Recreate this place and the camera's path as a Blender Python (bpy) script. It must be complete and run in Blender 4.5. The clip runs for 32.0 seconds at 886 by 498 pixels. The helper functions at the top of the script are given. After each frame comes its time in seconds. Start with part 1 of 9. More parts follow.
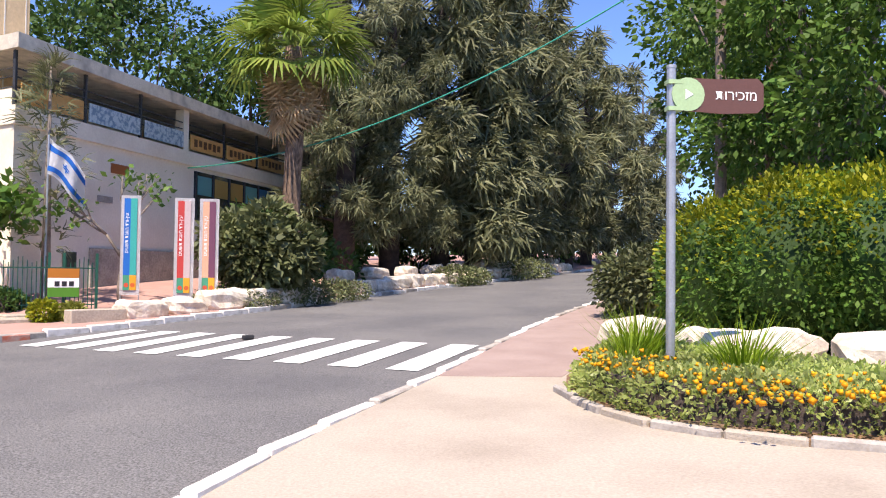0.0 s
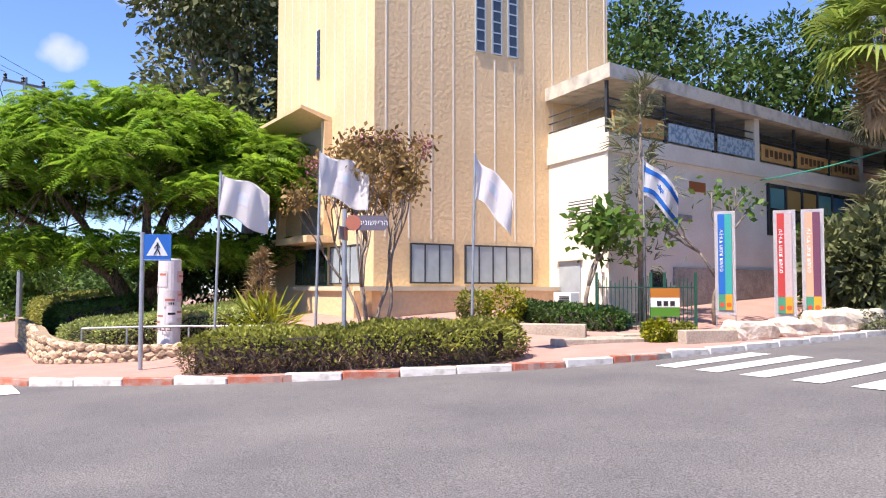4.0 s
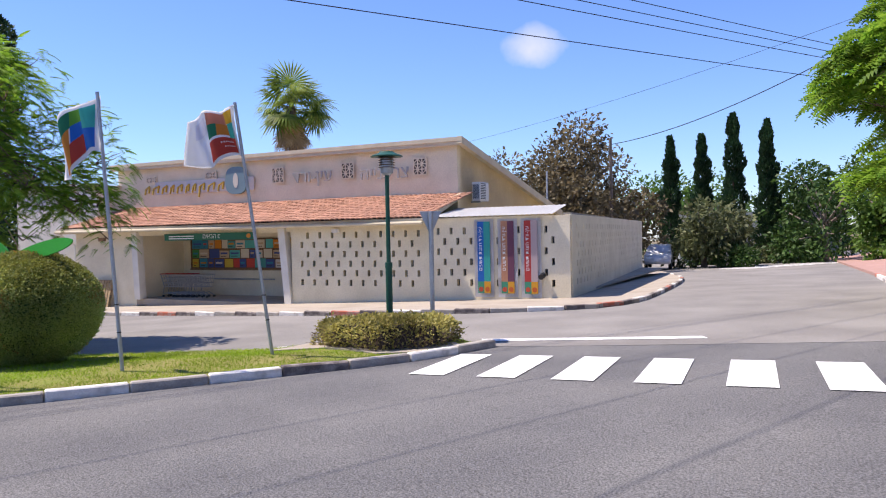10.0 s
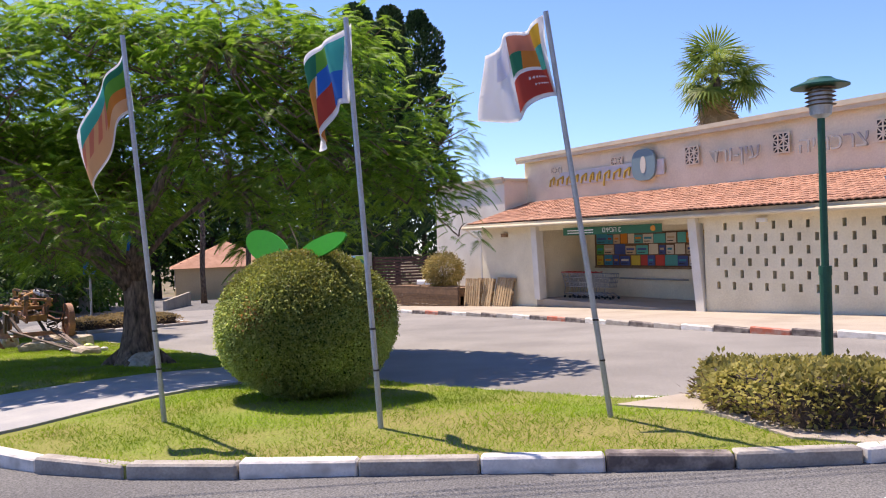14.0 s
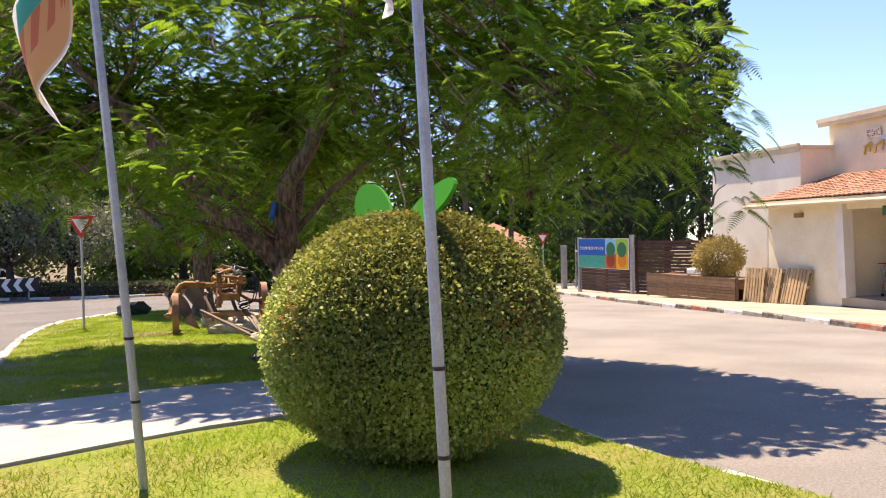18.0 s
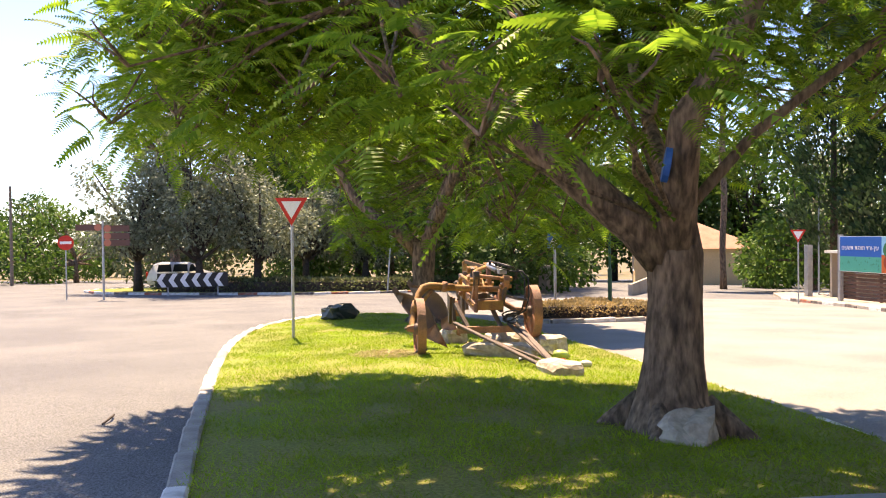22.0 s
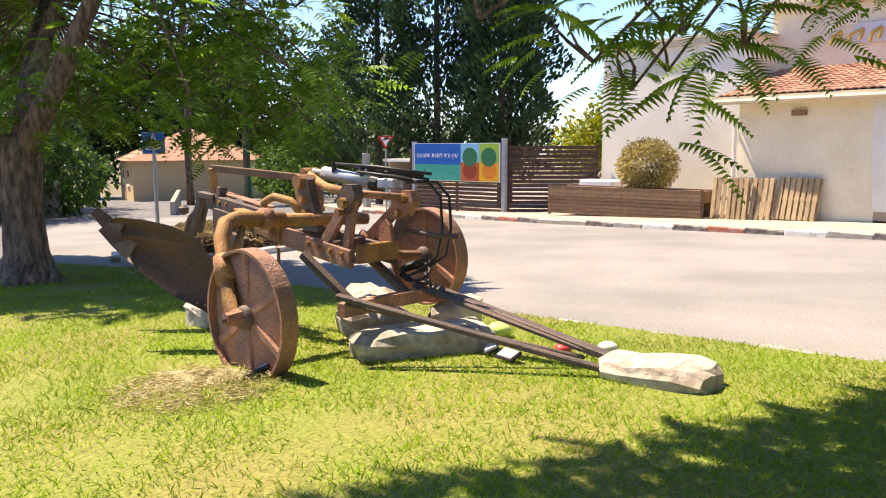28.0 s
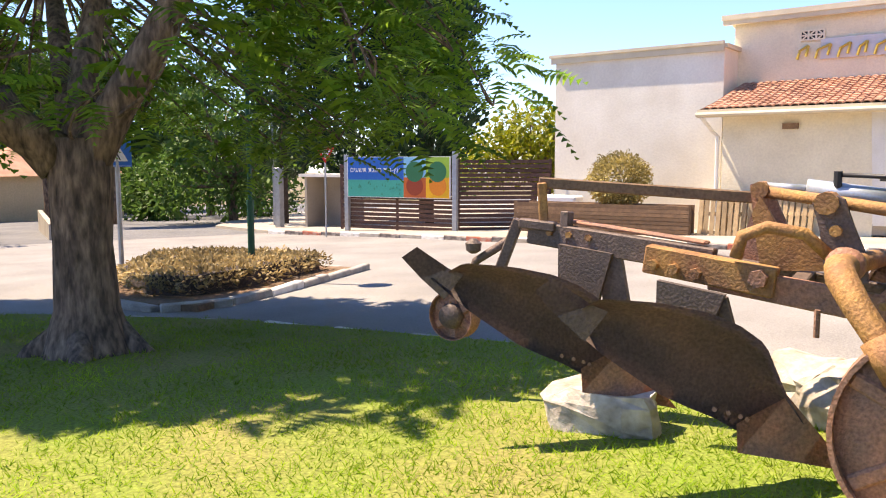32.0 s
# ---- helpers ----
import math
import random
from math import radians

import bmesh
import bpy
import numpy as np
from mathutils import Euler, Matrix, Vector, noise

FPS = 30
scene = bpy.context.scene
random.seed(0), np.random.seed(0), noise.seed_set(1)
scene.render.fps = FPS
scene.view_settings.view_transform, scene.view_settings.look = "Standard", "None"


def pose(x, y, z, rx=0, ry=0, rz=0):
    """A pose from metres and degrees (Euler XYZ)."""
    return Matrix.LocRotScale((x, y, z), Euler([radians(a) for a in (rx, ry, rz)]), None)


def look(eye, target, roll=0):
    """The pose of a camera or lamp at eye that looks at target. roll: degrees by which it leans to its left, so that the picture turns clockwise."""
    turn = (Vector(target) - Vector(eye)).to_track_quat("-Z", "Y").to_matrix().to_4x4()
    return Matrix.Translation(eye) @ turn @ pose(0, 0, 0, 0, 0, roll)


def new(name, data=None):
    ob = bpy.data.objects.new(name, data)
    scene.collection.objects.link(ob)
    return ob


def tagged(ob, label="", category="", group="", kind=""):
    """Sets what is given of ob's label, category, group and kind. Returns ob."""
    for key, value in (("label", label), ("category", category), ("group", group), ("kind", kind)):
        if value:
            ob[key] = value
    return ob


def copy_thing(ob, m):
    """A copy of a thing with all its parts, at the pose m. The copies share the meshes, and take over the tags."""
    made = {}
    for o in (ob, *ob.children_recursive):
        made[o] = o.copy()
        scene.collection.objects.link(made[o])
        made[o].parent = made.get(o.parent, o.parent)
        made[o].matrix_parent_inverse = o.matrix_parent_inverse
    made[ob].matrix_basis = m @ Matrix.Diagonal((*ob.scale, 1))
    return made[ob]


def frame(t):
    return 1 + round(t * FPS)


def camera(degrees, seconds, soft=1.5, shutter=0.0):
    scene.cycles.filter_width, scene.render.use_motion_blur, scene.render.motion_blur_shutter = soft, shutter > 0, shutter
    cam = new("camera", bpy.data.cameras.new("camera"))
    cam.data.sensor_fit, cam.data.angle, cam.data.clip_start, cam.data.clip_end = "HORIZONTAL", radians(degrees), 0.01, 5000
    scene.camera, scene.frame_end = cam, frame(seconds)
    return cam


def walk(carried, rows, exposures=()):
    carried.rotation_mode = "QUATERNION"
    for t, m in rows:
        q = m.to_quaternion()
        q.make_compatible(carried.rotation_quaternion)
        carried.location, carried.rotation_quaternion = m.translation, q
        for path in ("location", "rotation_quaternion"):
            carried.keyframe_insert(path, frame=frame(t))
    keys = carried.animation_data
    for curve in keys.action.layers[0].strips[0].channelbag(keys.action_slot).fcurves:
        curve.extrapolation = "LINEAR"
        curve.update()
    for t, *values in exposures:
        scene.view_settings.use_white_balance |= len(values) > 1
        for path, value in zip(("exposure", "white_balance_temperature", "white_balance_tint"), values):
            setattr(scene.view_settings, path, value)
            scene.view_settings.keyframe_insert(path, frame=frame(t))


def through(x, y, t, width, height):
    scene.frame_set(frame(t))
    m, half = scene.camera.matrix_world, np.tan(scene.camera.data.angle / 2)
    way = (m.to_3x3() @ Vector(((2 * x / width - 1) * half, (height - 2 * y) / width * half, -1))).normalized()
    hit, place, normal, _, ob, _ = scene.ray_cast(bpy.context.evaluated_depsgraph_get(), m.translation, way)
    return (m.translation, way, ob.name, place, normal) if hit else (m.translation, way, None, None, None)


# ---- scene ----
cam = camera(58.1, 32.0, soft=1.1)
# seconds, place, turn to the left, tilt up, lean
PATH = [
    (0, -0.405, 0.289, 1.572, 0.00, 1.73, -0.70),
    (0.5, -0.528, 0.409, 1.565, 3.02, 1.57, -0.62),
    (1, -0.673, 0.532, 1.567, 7.40, 1.42, -0.51),
    (1.5, -0.869, 0.618, 1.555, 13.08, 1.34, -0.42),
    (2, -1.231, 0.683, 1.546, 18.67, 1.43, -0.51),
    (2.5, -1.519, 0.702, 1.567, 22.53, 1.47, -0.43),
    (4.5, -3.114, 0.914, 1.527, 41.17, 3.32, 0.14),
    (5, -3.472, 1.052, 1.541, 47.38, 3.40, 0.36),
    (5.5, -3.952, 1.136, 1.483, 53.91, 3.19, 0.35),
    (6, -4.513, 1.188, 1.462, 59.71, 3.14, 0.37),
    (6.5, -5.059, 1.298, 1.462, 65.99, 3.03, 0.52),
    (7, -5.672, 1.285, 1.432, 72.05, 2.98, 0.58),
    (7.5, -6.331, 1.397, 1.431, 76.27, 2.32, 0.67),
    (8, -6.959, 1.428, 1.408, 79.69, 1.03, 0.60),
    (8.5, -7.590, 1.423, 1.395, 81.51, 0.56, 0.60),
    (9, -8.258, 1.440, 1.367, 84.63, 0.46, 0.76),
    (9.5, -8.886, 1.447, 1.358, 87.86, -0.07, 0.87),
    (10, -9.635, 1.505, 1.329, 89.96, -0.98, 1.10),
    (10.5, -10.291, 1.486, 1.341, 91.96, -1.29, 1.16),
    (11, -10.920, 1.530, 1.328, 94.74, -1.31, 1.19),
    (11.5, -11.575, 1.484, 1.324, 98.21, -1.28, 1.32),
    (12, -12.241, 1.497, 1.313, 102.34, -1.20, 1.43),
    (12.5, -12.893, 1.476, 1.285, 107.64, -1.02, 1.66),
    (13, -13.521, 1.426, 1.273, 111.82, -0.91, 1.79),
    (13.5, -14.159, 1.416, 1.245, 116.43, -0.63, 1.92),
    (14, -14.777, 1.381, 1.252, 120.78, -0.54, 1.89),
    (14.5, -15.433, 1.437, 1.226, 125.57, -0.34, 2.12),
    (15, -16.072, 1.410, 1.202, 130.87, -0.56, 2.15),
    (15.5, -16.644, 1.389, 1.165, 134.30, -0.94, 2.24),
    (17.5, -18.499, 0.098, 1.056, 140.84, -1.02, 1.24),
    (18, -18.794, -0.365, 1.039, 140.83, -1.11, 1.07),
    (18.5, -18.978, -0.920, 1.016, 141.66, -1.18, 1.10),
    (19, -19.099, -1.520, 0.974, 144.06, -1.23, 1.07),
    (19.5, -19.233, -2.285, 0.957, 148.31, -1.17, 1.03),
    (20, -19.290, -3.049, 0.936, 150.09, -1.12, 0.96),
    (20.5, -19.358, -3.805, 0.915, 150.81, -0.98, 0.72),
    (21, -19.403, -4.478, 0.903, 151.39, -0.93, 0.70),
    (21.5, -19.467, -5.159, 0.890, 151.82, -1.01, 0.62),
    (22, -19.530, -5.879, 0.865, 152.01, -0.99, 0.59),
    (22.5, -19.673, -6.566, 0.828, 151.54, -0.94, 0.53),
    (23, -19.758, -7.285, 0.813, 149.44, -0.86, 0.42),
    (23.5, -19.801, -7.956, 0.787, 146.09, -0.72, 0.32),
    (24, -19.864, -8.629, 0.773, 142.43, -0.56, 0.26),
    (24.5, -19.878, -9.279, 0.776, 138.75, -0.55, 0.24),
    (26.5, -20.194, -11.884, 0.668, 129.24, -3.59, 0.20),
    (27, -20.266, -12.447, 0.648, 124.66, -6.33, 0.25),
    (27.5, -20.445, -13.063, 0.599, 119.19, -7.34, 0.23),
    (28, -20.567, -13.674, 0.584, 113.36, -7.43, 0.23),
    (28.5, -20.736, -14.292, 0.563, 108.42, -7.48, 0.07),
    (29, -20.834, -14.913, 0.542, 104.48, -7.53, 0.05),
    (29.5, -20.883, -15.512, 0.523, 100.01, -7.65, 0.04),
    (30, -21.012, -16.168, 0.522, 98.41, -7.61, -0.05),
    (30.5, -21.126, -16.692, 0.512, 98.60, -7.61, -0.10),
    (31, -21.334, -17.241, 0.526, 98.97, -7.49, -0.06),
    (31.5, -21.519, -17.873, 0.554, 99.53, -7.14, -0.05),
    (32, -21.695, -18.497, 0.511, 101.08, -6.33, 0.06),
]
walk(cam, [(t, pose(x, y, z, 90 + pitch, roll, yaw)) for t, x, y, z, yaw, pitch, roll in PATH],
     exposures=((0, 0.92, 7100, 18), (2, 1.05, 7100, 18), (5, 1.0, 7000, 19), (7, 0.7, 6700, 17), (10, 0.65, 6800, 18), (14, 0.8, 7200, 20), (18, 1.2, 8700, 20), (20, 1.63, 9600, 20), (24, 1.73, 9700, 19), (28, 1.33, 8100, 15), (32, 1.45, 8100, 17)))

# ---- light ----
SUN_TO = Vector((-0.12, -0.55, 1.0)).normalized()
CLOUDS = ((83.3, 13.0, 2.3, 1.5), (61.5, 15.1, 1.9, 1.2), (56.0, 20.2, 4.5, 2.0))
world = bpy.data.worlds.new("sky")
scene.world = world
world.use_nodes = True
wn = world.node_tree.nodes
sky = wn.new("ShaderNodeTexSky")
sky.sky_type = "NISHITA"
sky.sun_disc = False
sky.sun_elevation = math.asin(SUN_TO.z)
sky.sun_rotation = math.atan2(SUN_TO.x, SUN_TO.y)
sky.air_density, sky.dust_density, sky.ozone_density = 1.0, 0.0, 6.0
wn["Background"].inputs[1].default_value = 0.115
tint = wn.new("ShaderNodeMix")
tint.data_type, tint.blend_type = "RGBA", "MULTIPLY"
tint.inputs[0].default_value = 1.0
tint.inputs[7].default_value = (0.74, 0.87, 1.15, 1)
world.node_tree.links.new(sky.outputs[0], tint.inputs[6])
# a few small white clouds: their bearings and widths
wl = world.node_tree.links
way = wn.new("ShaderNodeTexCoord").outputs["Generated"]
ragged = wn.new("ShaderNodeTexNoise")
ragged.inputs["Scale"].default_value, ragged.inputs["Detail"].default_value = 22.0, 7.0
wl.new(way, ragged.inputs["Vector"])
sky_out = tint.outputs[2]
for yaw, lift, width, height in CLOUDS:
    a, e = radians(yaw), radians(lift)
    centre = Vector((-math.sin(a) * math.cos(e), math.cos(a) * math.cos(e), math.sin(e)))
    side = Vector((math.cos(a), math.sin(a), 0))
    up = side.cross(centre)
    spread = []
    for axis, size in ((side, width), (up, height)):
        dot = wn.new("ShaderNodeVectorMath")
        dot.operation = "DOT_PRODUCT"
        dot.inputs[1].default_value = axis
        wl.new(way, dot.inputs[0])
        off = wn.new("ShaderNodeMath")
        off.operation = "SUBTRACT"
        off.inputs[1].default_value = centre.dot(axis)
        wl.new(dot.outputs["Value"], off.inputs[0])
        rate = wn.new("ShaderNodeMath")
        rate.operation = "DIVIDE"
        rate.inputs[1].default_value = math.tan(radians(size))
        wl.new(off.outputs[0], rate.inputs[0])
        square = wn.new("ShaderNodeMath")
        square.operation = "MULTIPLY"
        wl.new(rate.outputs[0], square.inputs[0])
        wl.new(rate.outputs[0], square.inputs[1])
        spread.append(square.outputs[0])
    ahead = wn.new("ShaderNodeVectorMath")
    ahead.operation = "DOT_PRODUCT"
    ahead.inputs[1].default_value = centre
    wl.new(way, ahead.inputs[0])
    front = wn.new("ShaderNodeMath")
    front.operation = "GREATER_THAN"
    front.inputs[1].default_value = 0.5
    wl.new(ahead.outputs["Value"], front.inputs[0])
    both = wn.new("ShaderNodeMath")
    wl.new(spread[0], both.inputs[0])
    wl.new(spread[1], both.inputs[1])
    torn = wn.new("ShaderNodeMath")
    torn.operation = "MULTIPLY_ADD"
    torn.inputs[1].default_value = -2.6
    wl.new(ragged.outputs[0], torn.inputs[0])
    wl.new(both.outputs[0], torn.inputs[2])
    thick = wn.new("ShaderNodeMapRange")
    thick.inputs[1].default_value, thick.inputs[2].default_value = -0.25, -2.2
    thick.inputs[3].default_value, thick.inputs[4].default_value = 0.0, 0.8
    wl.new(torn.outputs[0], thick.inputs[0])
    share = wn.new("ShaderNodeMath")
    share.operation = "MULTIPLY"
    wl.new(thick.outputs[0], share.inputs[0])
    wl.new(front.outputs[0], share.inputs[1])
    veil = wn.new("ShaderNodeMix")
    veil.data_type = "RGBA"
    veil.inputs[7].default_value = (5.6, 5.7, 6.0, 1)
    wl.new(share.outputs[0], veil.inputs[0])
    wl.new(sky_out, veil.inputs[6])
    sky_out = veil.outputs[2]
wl.new(sky_out, wn["Background"].inputs[0])
sun = new("sun", bpy.data.lights.new("sun", "SUN"))
sun.data.energy, sun.data.angle, sun.data.color = 4.6, radians(0.55), (1.0, 0.94, 0.84)
sun.matrix_world = look(SUN_TO * 60, (0, 0, 0))



# ---- the lie of the land ----
def plane_z(x, y):
    """The roads fall gently towards the shop."""
    return 0.0283 * x + 0.0282 * y


def away(x, y, line):
    """The distance from a point to an open line."""
    best = 1e9
    for (ax, ay), (bx, by) in zip(line, line[1:]):
        dx, dy = bx - ax, by - ay
        k = max(0.0, min(1.0, ((x - ax) * dx + (y - ay) * dy) / (dx * dx + dy * dy)))
        best = min(best, math.hypot(x - ax - k * dx, y - ay - k * dy))
    return best


TOWER_KERB = [(30, 100), (12.5, 62), (5.2, 45.7), (-2.2, 30.2), (-4.7, 23.3), (-6.95, 18.4), (-8.6, 15.2), (-9.75, 13.4),
              (-13.2, 10.4), (-15.6, 9.25), (-17.5, 8.5), (-19.2, 8.2), (-20.5, 8.8), (-22.5, 10.1), (-31, 14.0), (-41, 18.6), (-75, 33)]
SIDE_KERB = [(60, 150), (22, 66), (13.0, 45), (5.45, 26.1), (2.4, 18.7), (0.7, 13.8), (-0.65, 9.3), (-1.5, 7.0), (-1.9, 5.4), (-2.6, 2.9),
             (-4.4, -0.4), (-8, -3.2), (-12.5, -6), (-15.8, -10), (-16.8, -18), (-18, -30), (-16, -42)]
SHOP_KERB = [(-69, 17.0), (-60, 15.2), (-52, 13.7), (-47.5, 12.9), (-43, 11.4), (-36, 8.6), (-32.6, 7.1), (-31.0, 5.6), (-30.95, 3.8), (-31.6, 1.5),
             (-33.9, -3.1), (-35.4, -5.2), (-39.3, -11.0), (-44.0, -20.2), (-47.5, -25.2), (-50.6, -31), (-56, -36), (-70, -41)]
LAWN_OUT = [(-22.9, 2.0), (-22.0, 1.2), (-21.2, -0.1), (-20.05, -2.6), (-19.15, -4.4), (-19.0, -6.2), (-19.4, -8.0), (-20.15, -10.2), (-20.85, -13.1),
            (-22.1, -18.0), (-23.2, -21.6), (-24.9, -25.6), (-27.6, -28.6)]
LAWN_IN = [(-29.6, -28.6), (-30.8, -26.0), (-30.6, -23.0), (-29.9, -20.8), (-28.3, -16.2), (-26.7, -11.8), (-25.5, -8.9), (-24.6, -6.4), (-23.95, -4.6), (-23.6, -1.6), (-24.4, 0.3), (-24.0, 1.7)]


def smooth(k):
    k = max(0.0, min(1.0, k))
    return k * k * (3 - 2 * k)


def tower_z(x, y):
    """The ground of the hall's block rises behind its kerb."""
    return plane_z(x, y) + 0.12 + 0.85 * smooth((away(x, y, TOWER_KERB) - 1.0) / 8.5)


def lawn_z(x, y):
    d = min(away(x, y, LAWN_OUT), away(x, y, LAWN_IN))
    return plane_z(x, y) + 0.11 + 0.10 * smooth(d / 2.5)


# ---- mesh helpers ----
def quick_mesh(name, verts, faces):
    """A mesh from arrays of corners and of faces that all have the same number of corners."""
    verts, faces = np.asarray(verts, np.float32), np.asarray(faces, np.int32)
    me = bpy.data.meshes.new(name)
    me.vertices.add(len(verts))
    me.vertices.foreach_set("co", verts.ravel())
    me.loops.add(faces.size)
    me.loops.foreach_set("vertex_index", faces.ravel())
    me.polygons.add(len(faces))
    me.polygons.foreach_set("loop_start", np.arange(0, faces.size, faces.shape[1], dtype=np.int32))
    me.polygons.foreach_set("loop_total", np.full(len(faces), faces.shape[1], np.int32))
    me.update(calc_edges=True)
    return me


def link_mesh(name, me, material, parent=None, label="", flat=True):
    me.materials.append(material)
    if not flat:
        me.polygons.foreach_set("use_smooth", np.ones(len(me.polygons), bool))
    ob = new(name, me)
    ob.parent = parent
    if label:
        ob["label"] = label
    return ob


def part(name, bm, material, parent=None, label="", flat=True):
    """Links a bmesh as one mesh object under a thing or a part."""
    me = bpy.data.meshes.new(name)
    bmesh.ops.recalc_face_normals(bm, faces=bm.faces)
    bm.to_mesh(me)
    bm.free()
    return link_mesh(name, me, material, parent, label, flat)


def thing(name, x, y, z, turn=0.0, label="", category="", group="", kind=""):
    ob = new(name)
    ob.empty_display_size = 0.2
    ob.matrix_world = pose(x, y, z, 0, 0, turn)
    return tagged(ob, label, category, group, kind)


def add_box(bm, x0, y0, z0, x1, y1, z1, m=None, bevel=0.0):
    vs = [bm.verts.new((x, y, z)) for x in (x0, x1) for y in (y0, y1) for z in (z0, z1)]
    fs = [bm.faces.new([vs[i] for i in f]) for f in ((0, 1, 3, 2), (4, 6, 7, 5), (0, 4, 5, 1), (2, 3, 7, 6), (0, 2, 6, 4), (1, 5, 7, 3))]
    if bevel:
        edges = list({e for f in fs for e in f.edges})
        got = bmesh.ops.bevel(bm, geom=edges, offset=bevel, segments=1, affect="EDGES")
        vs = list({v for f in got["faces"] for v in f.verts} | {v for v in vs if v.is_valid})
    if m is not None:
        bmesh.ops.transform(bm, matrix=m, verts=[v for v in vs if v.is_valid])
    return bm


def box(x0, y0, z0, x1, y1, z1, m=None, bevel=0.0):
    return add_box(bmesh.new(), x0, y0, z0, x1, y1, z1, m, bevel)


def add_tube(bm, points, radii, seg=8, cap=True):
    """A round bar that follows points; radii: one for each point, or one for all."""
    pts = [Vector(p) for p in points]
    if not hasattr(radii, "__len__"):
        radii = [radii] * len(pts)
    rings, side = [], None
    for i, p in enumerate(pts):
        way = (pts[min(i + 1, len(pts) - 1)] - pts[max(i - 1, 0)]).normalized()
        if side is None:
            side = way.orthogonal().normalized()
        side = (side - way * side.dot(way)).normalized()
        other = way.cross(side)
        rings.append([bm.verts.new(p + (side * math.cos(a) + other * math.sin(a)) * radii[i]) for a in (2 * math.pi * k / seg for k in range(seg))])
    for a, b in zip(rings, rings[1:]):
        for k in range(seg):
            bm.faces.new((a[k], a[(k + 1) % seg], b[(k + 1) % seg], b[k]))
    if cap:
        bm.faces.new(rings[0][::-1])
        bm.faces.new(rings[-1])
    return bm


def tube(points, radii, seg=8, cap=True):
    return add_tube(bmesh.new(), points, radii, seg, cap)


def turned(profile, seg=16):
    """A shape of revolution from pairs of radius and height."""
    bm = bmesh.new()
    rings = [[bm.verts.new((r * math.cos(2 * math.pi * k / seg), r * math.sin(2 * math.pi * k / seg), z)) for k in range(seg)] for r, z in profile]
    for a, b in zip(rings, rings[1:]):
        for k in range(seg):
            bm.faces.new((a[k], a[(k + 1) % seg], b[(k + 1) % seg], b[k]))
    bm.faces.new(rings[0][::-1])
    bm.faces.new(rings[-1])
    return bm


def prism(outline, z0, z1, m=None):
    """An upright block over an outline of x, y."""
    bm = bmesh.new()
    low = [bm.verts.new((x, y, z0)) for x, y in outline]
    top = [bm.verts.new((x, y, z1)) for x, y in outline]
    bm.faces.new(low[::-1])
    bm.faces.new(top)
    for i in range(len(low)):
        j = (i + 1) % len(low)
        bm.faces.new((low[i], low[j], top[j], top[i]))
    if m is not None:
        bm.transform(m)
    return bm


def sheet(outline, z_of, step=1.5, drop=0.5):
    """A slab over an outline: its top follows z_of, with sides that go down by drop."""
    bm = bmesh.new()
    vs = [bm.verts.new((x, y, 0)) for x, y in outline]
    bm.faces.new(vs)
    xs, ys = [p[0] for p in outline], [p[1] for p in outline]
    for axis, lo, hi in ((0, min(xs), max(xs)), (1, min(ys), max(ys))):
        n = int((hi - lo) / step)
        for k in range(1, n + 1):
            co, no = Vector((0, 0, 0)), Vector((0, 0, 0))
            co[axis], no[axis] = lo + (hi - lo) * k / (n + 1), 1
            bmesh.ops.bisect_plane(bm, geom=bm.verts[:] + bm.edges[:] + bm.faces[:], plane_co=co, plane_no=no)
    rim = [e for e in bm.edges if e.is_boundary]
    got = bmesh.ops.extrude_edge_only(bm, edges=rim)
    down = {v for v in got["geom"] if isinstance(v, bmesh.types.BMVert)}
    for v in bm.verts:
        v.co.z = z_of(v.co.x, v.co.y) - (drop if v in down else 0)
    return bm


def along(line, step):
    """Points every step metres along a line, with the way it goes there."""
    out, left = [], 0.0
    for (ax, ay), (bx, by) in zip(line, line[1:]):
        size = math.hypot(bx - ax, by - ay)
        d = left
        while d < size:
            out.append((ax + (bx - ax) * d / size, ay + (by - ay) * d / size, math.atan2(by - ay, bx - ax)))
            d += step
        left = d - size
    return out


def rounded(line, cuts=2):
    """A line with its corners cut twice (Chaikin)."""
    for _ in range(cuts):
        out = [line[0]]
        for (ax, ay), (bx, by) in zip(line, line[1:]):
            out += [(0.75 * ax + 0.25 * bx, 0.75 * ay + 0.25 * by), (0.25 * ax + 0.75 * bx, 0.25 * ay + 0.75 * by)]
        line = out + [line[-1]]
    return line


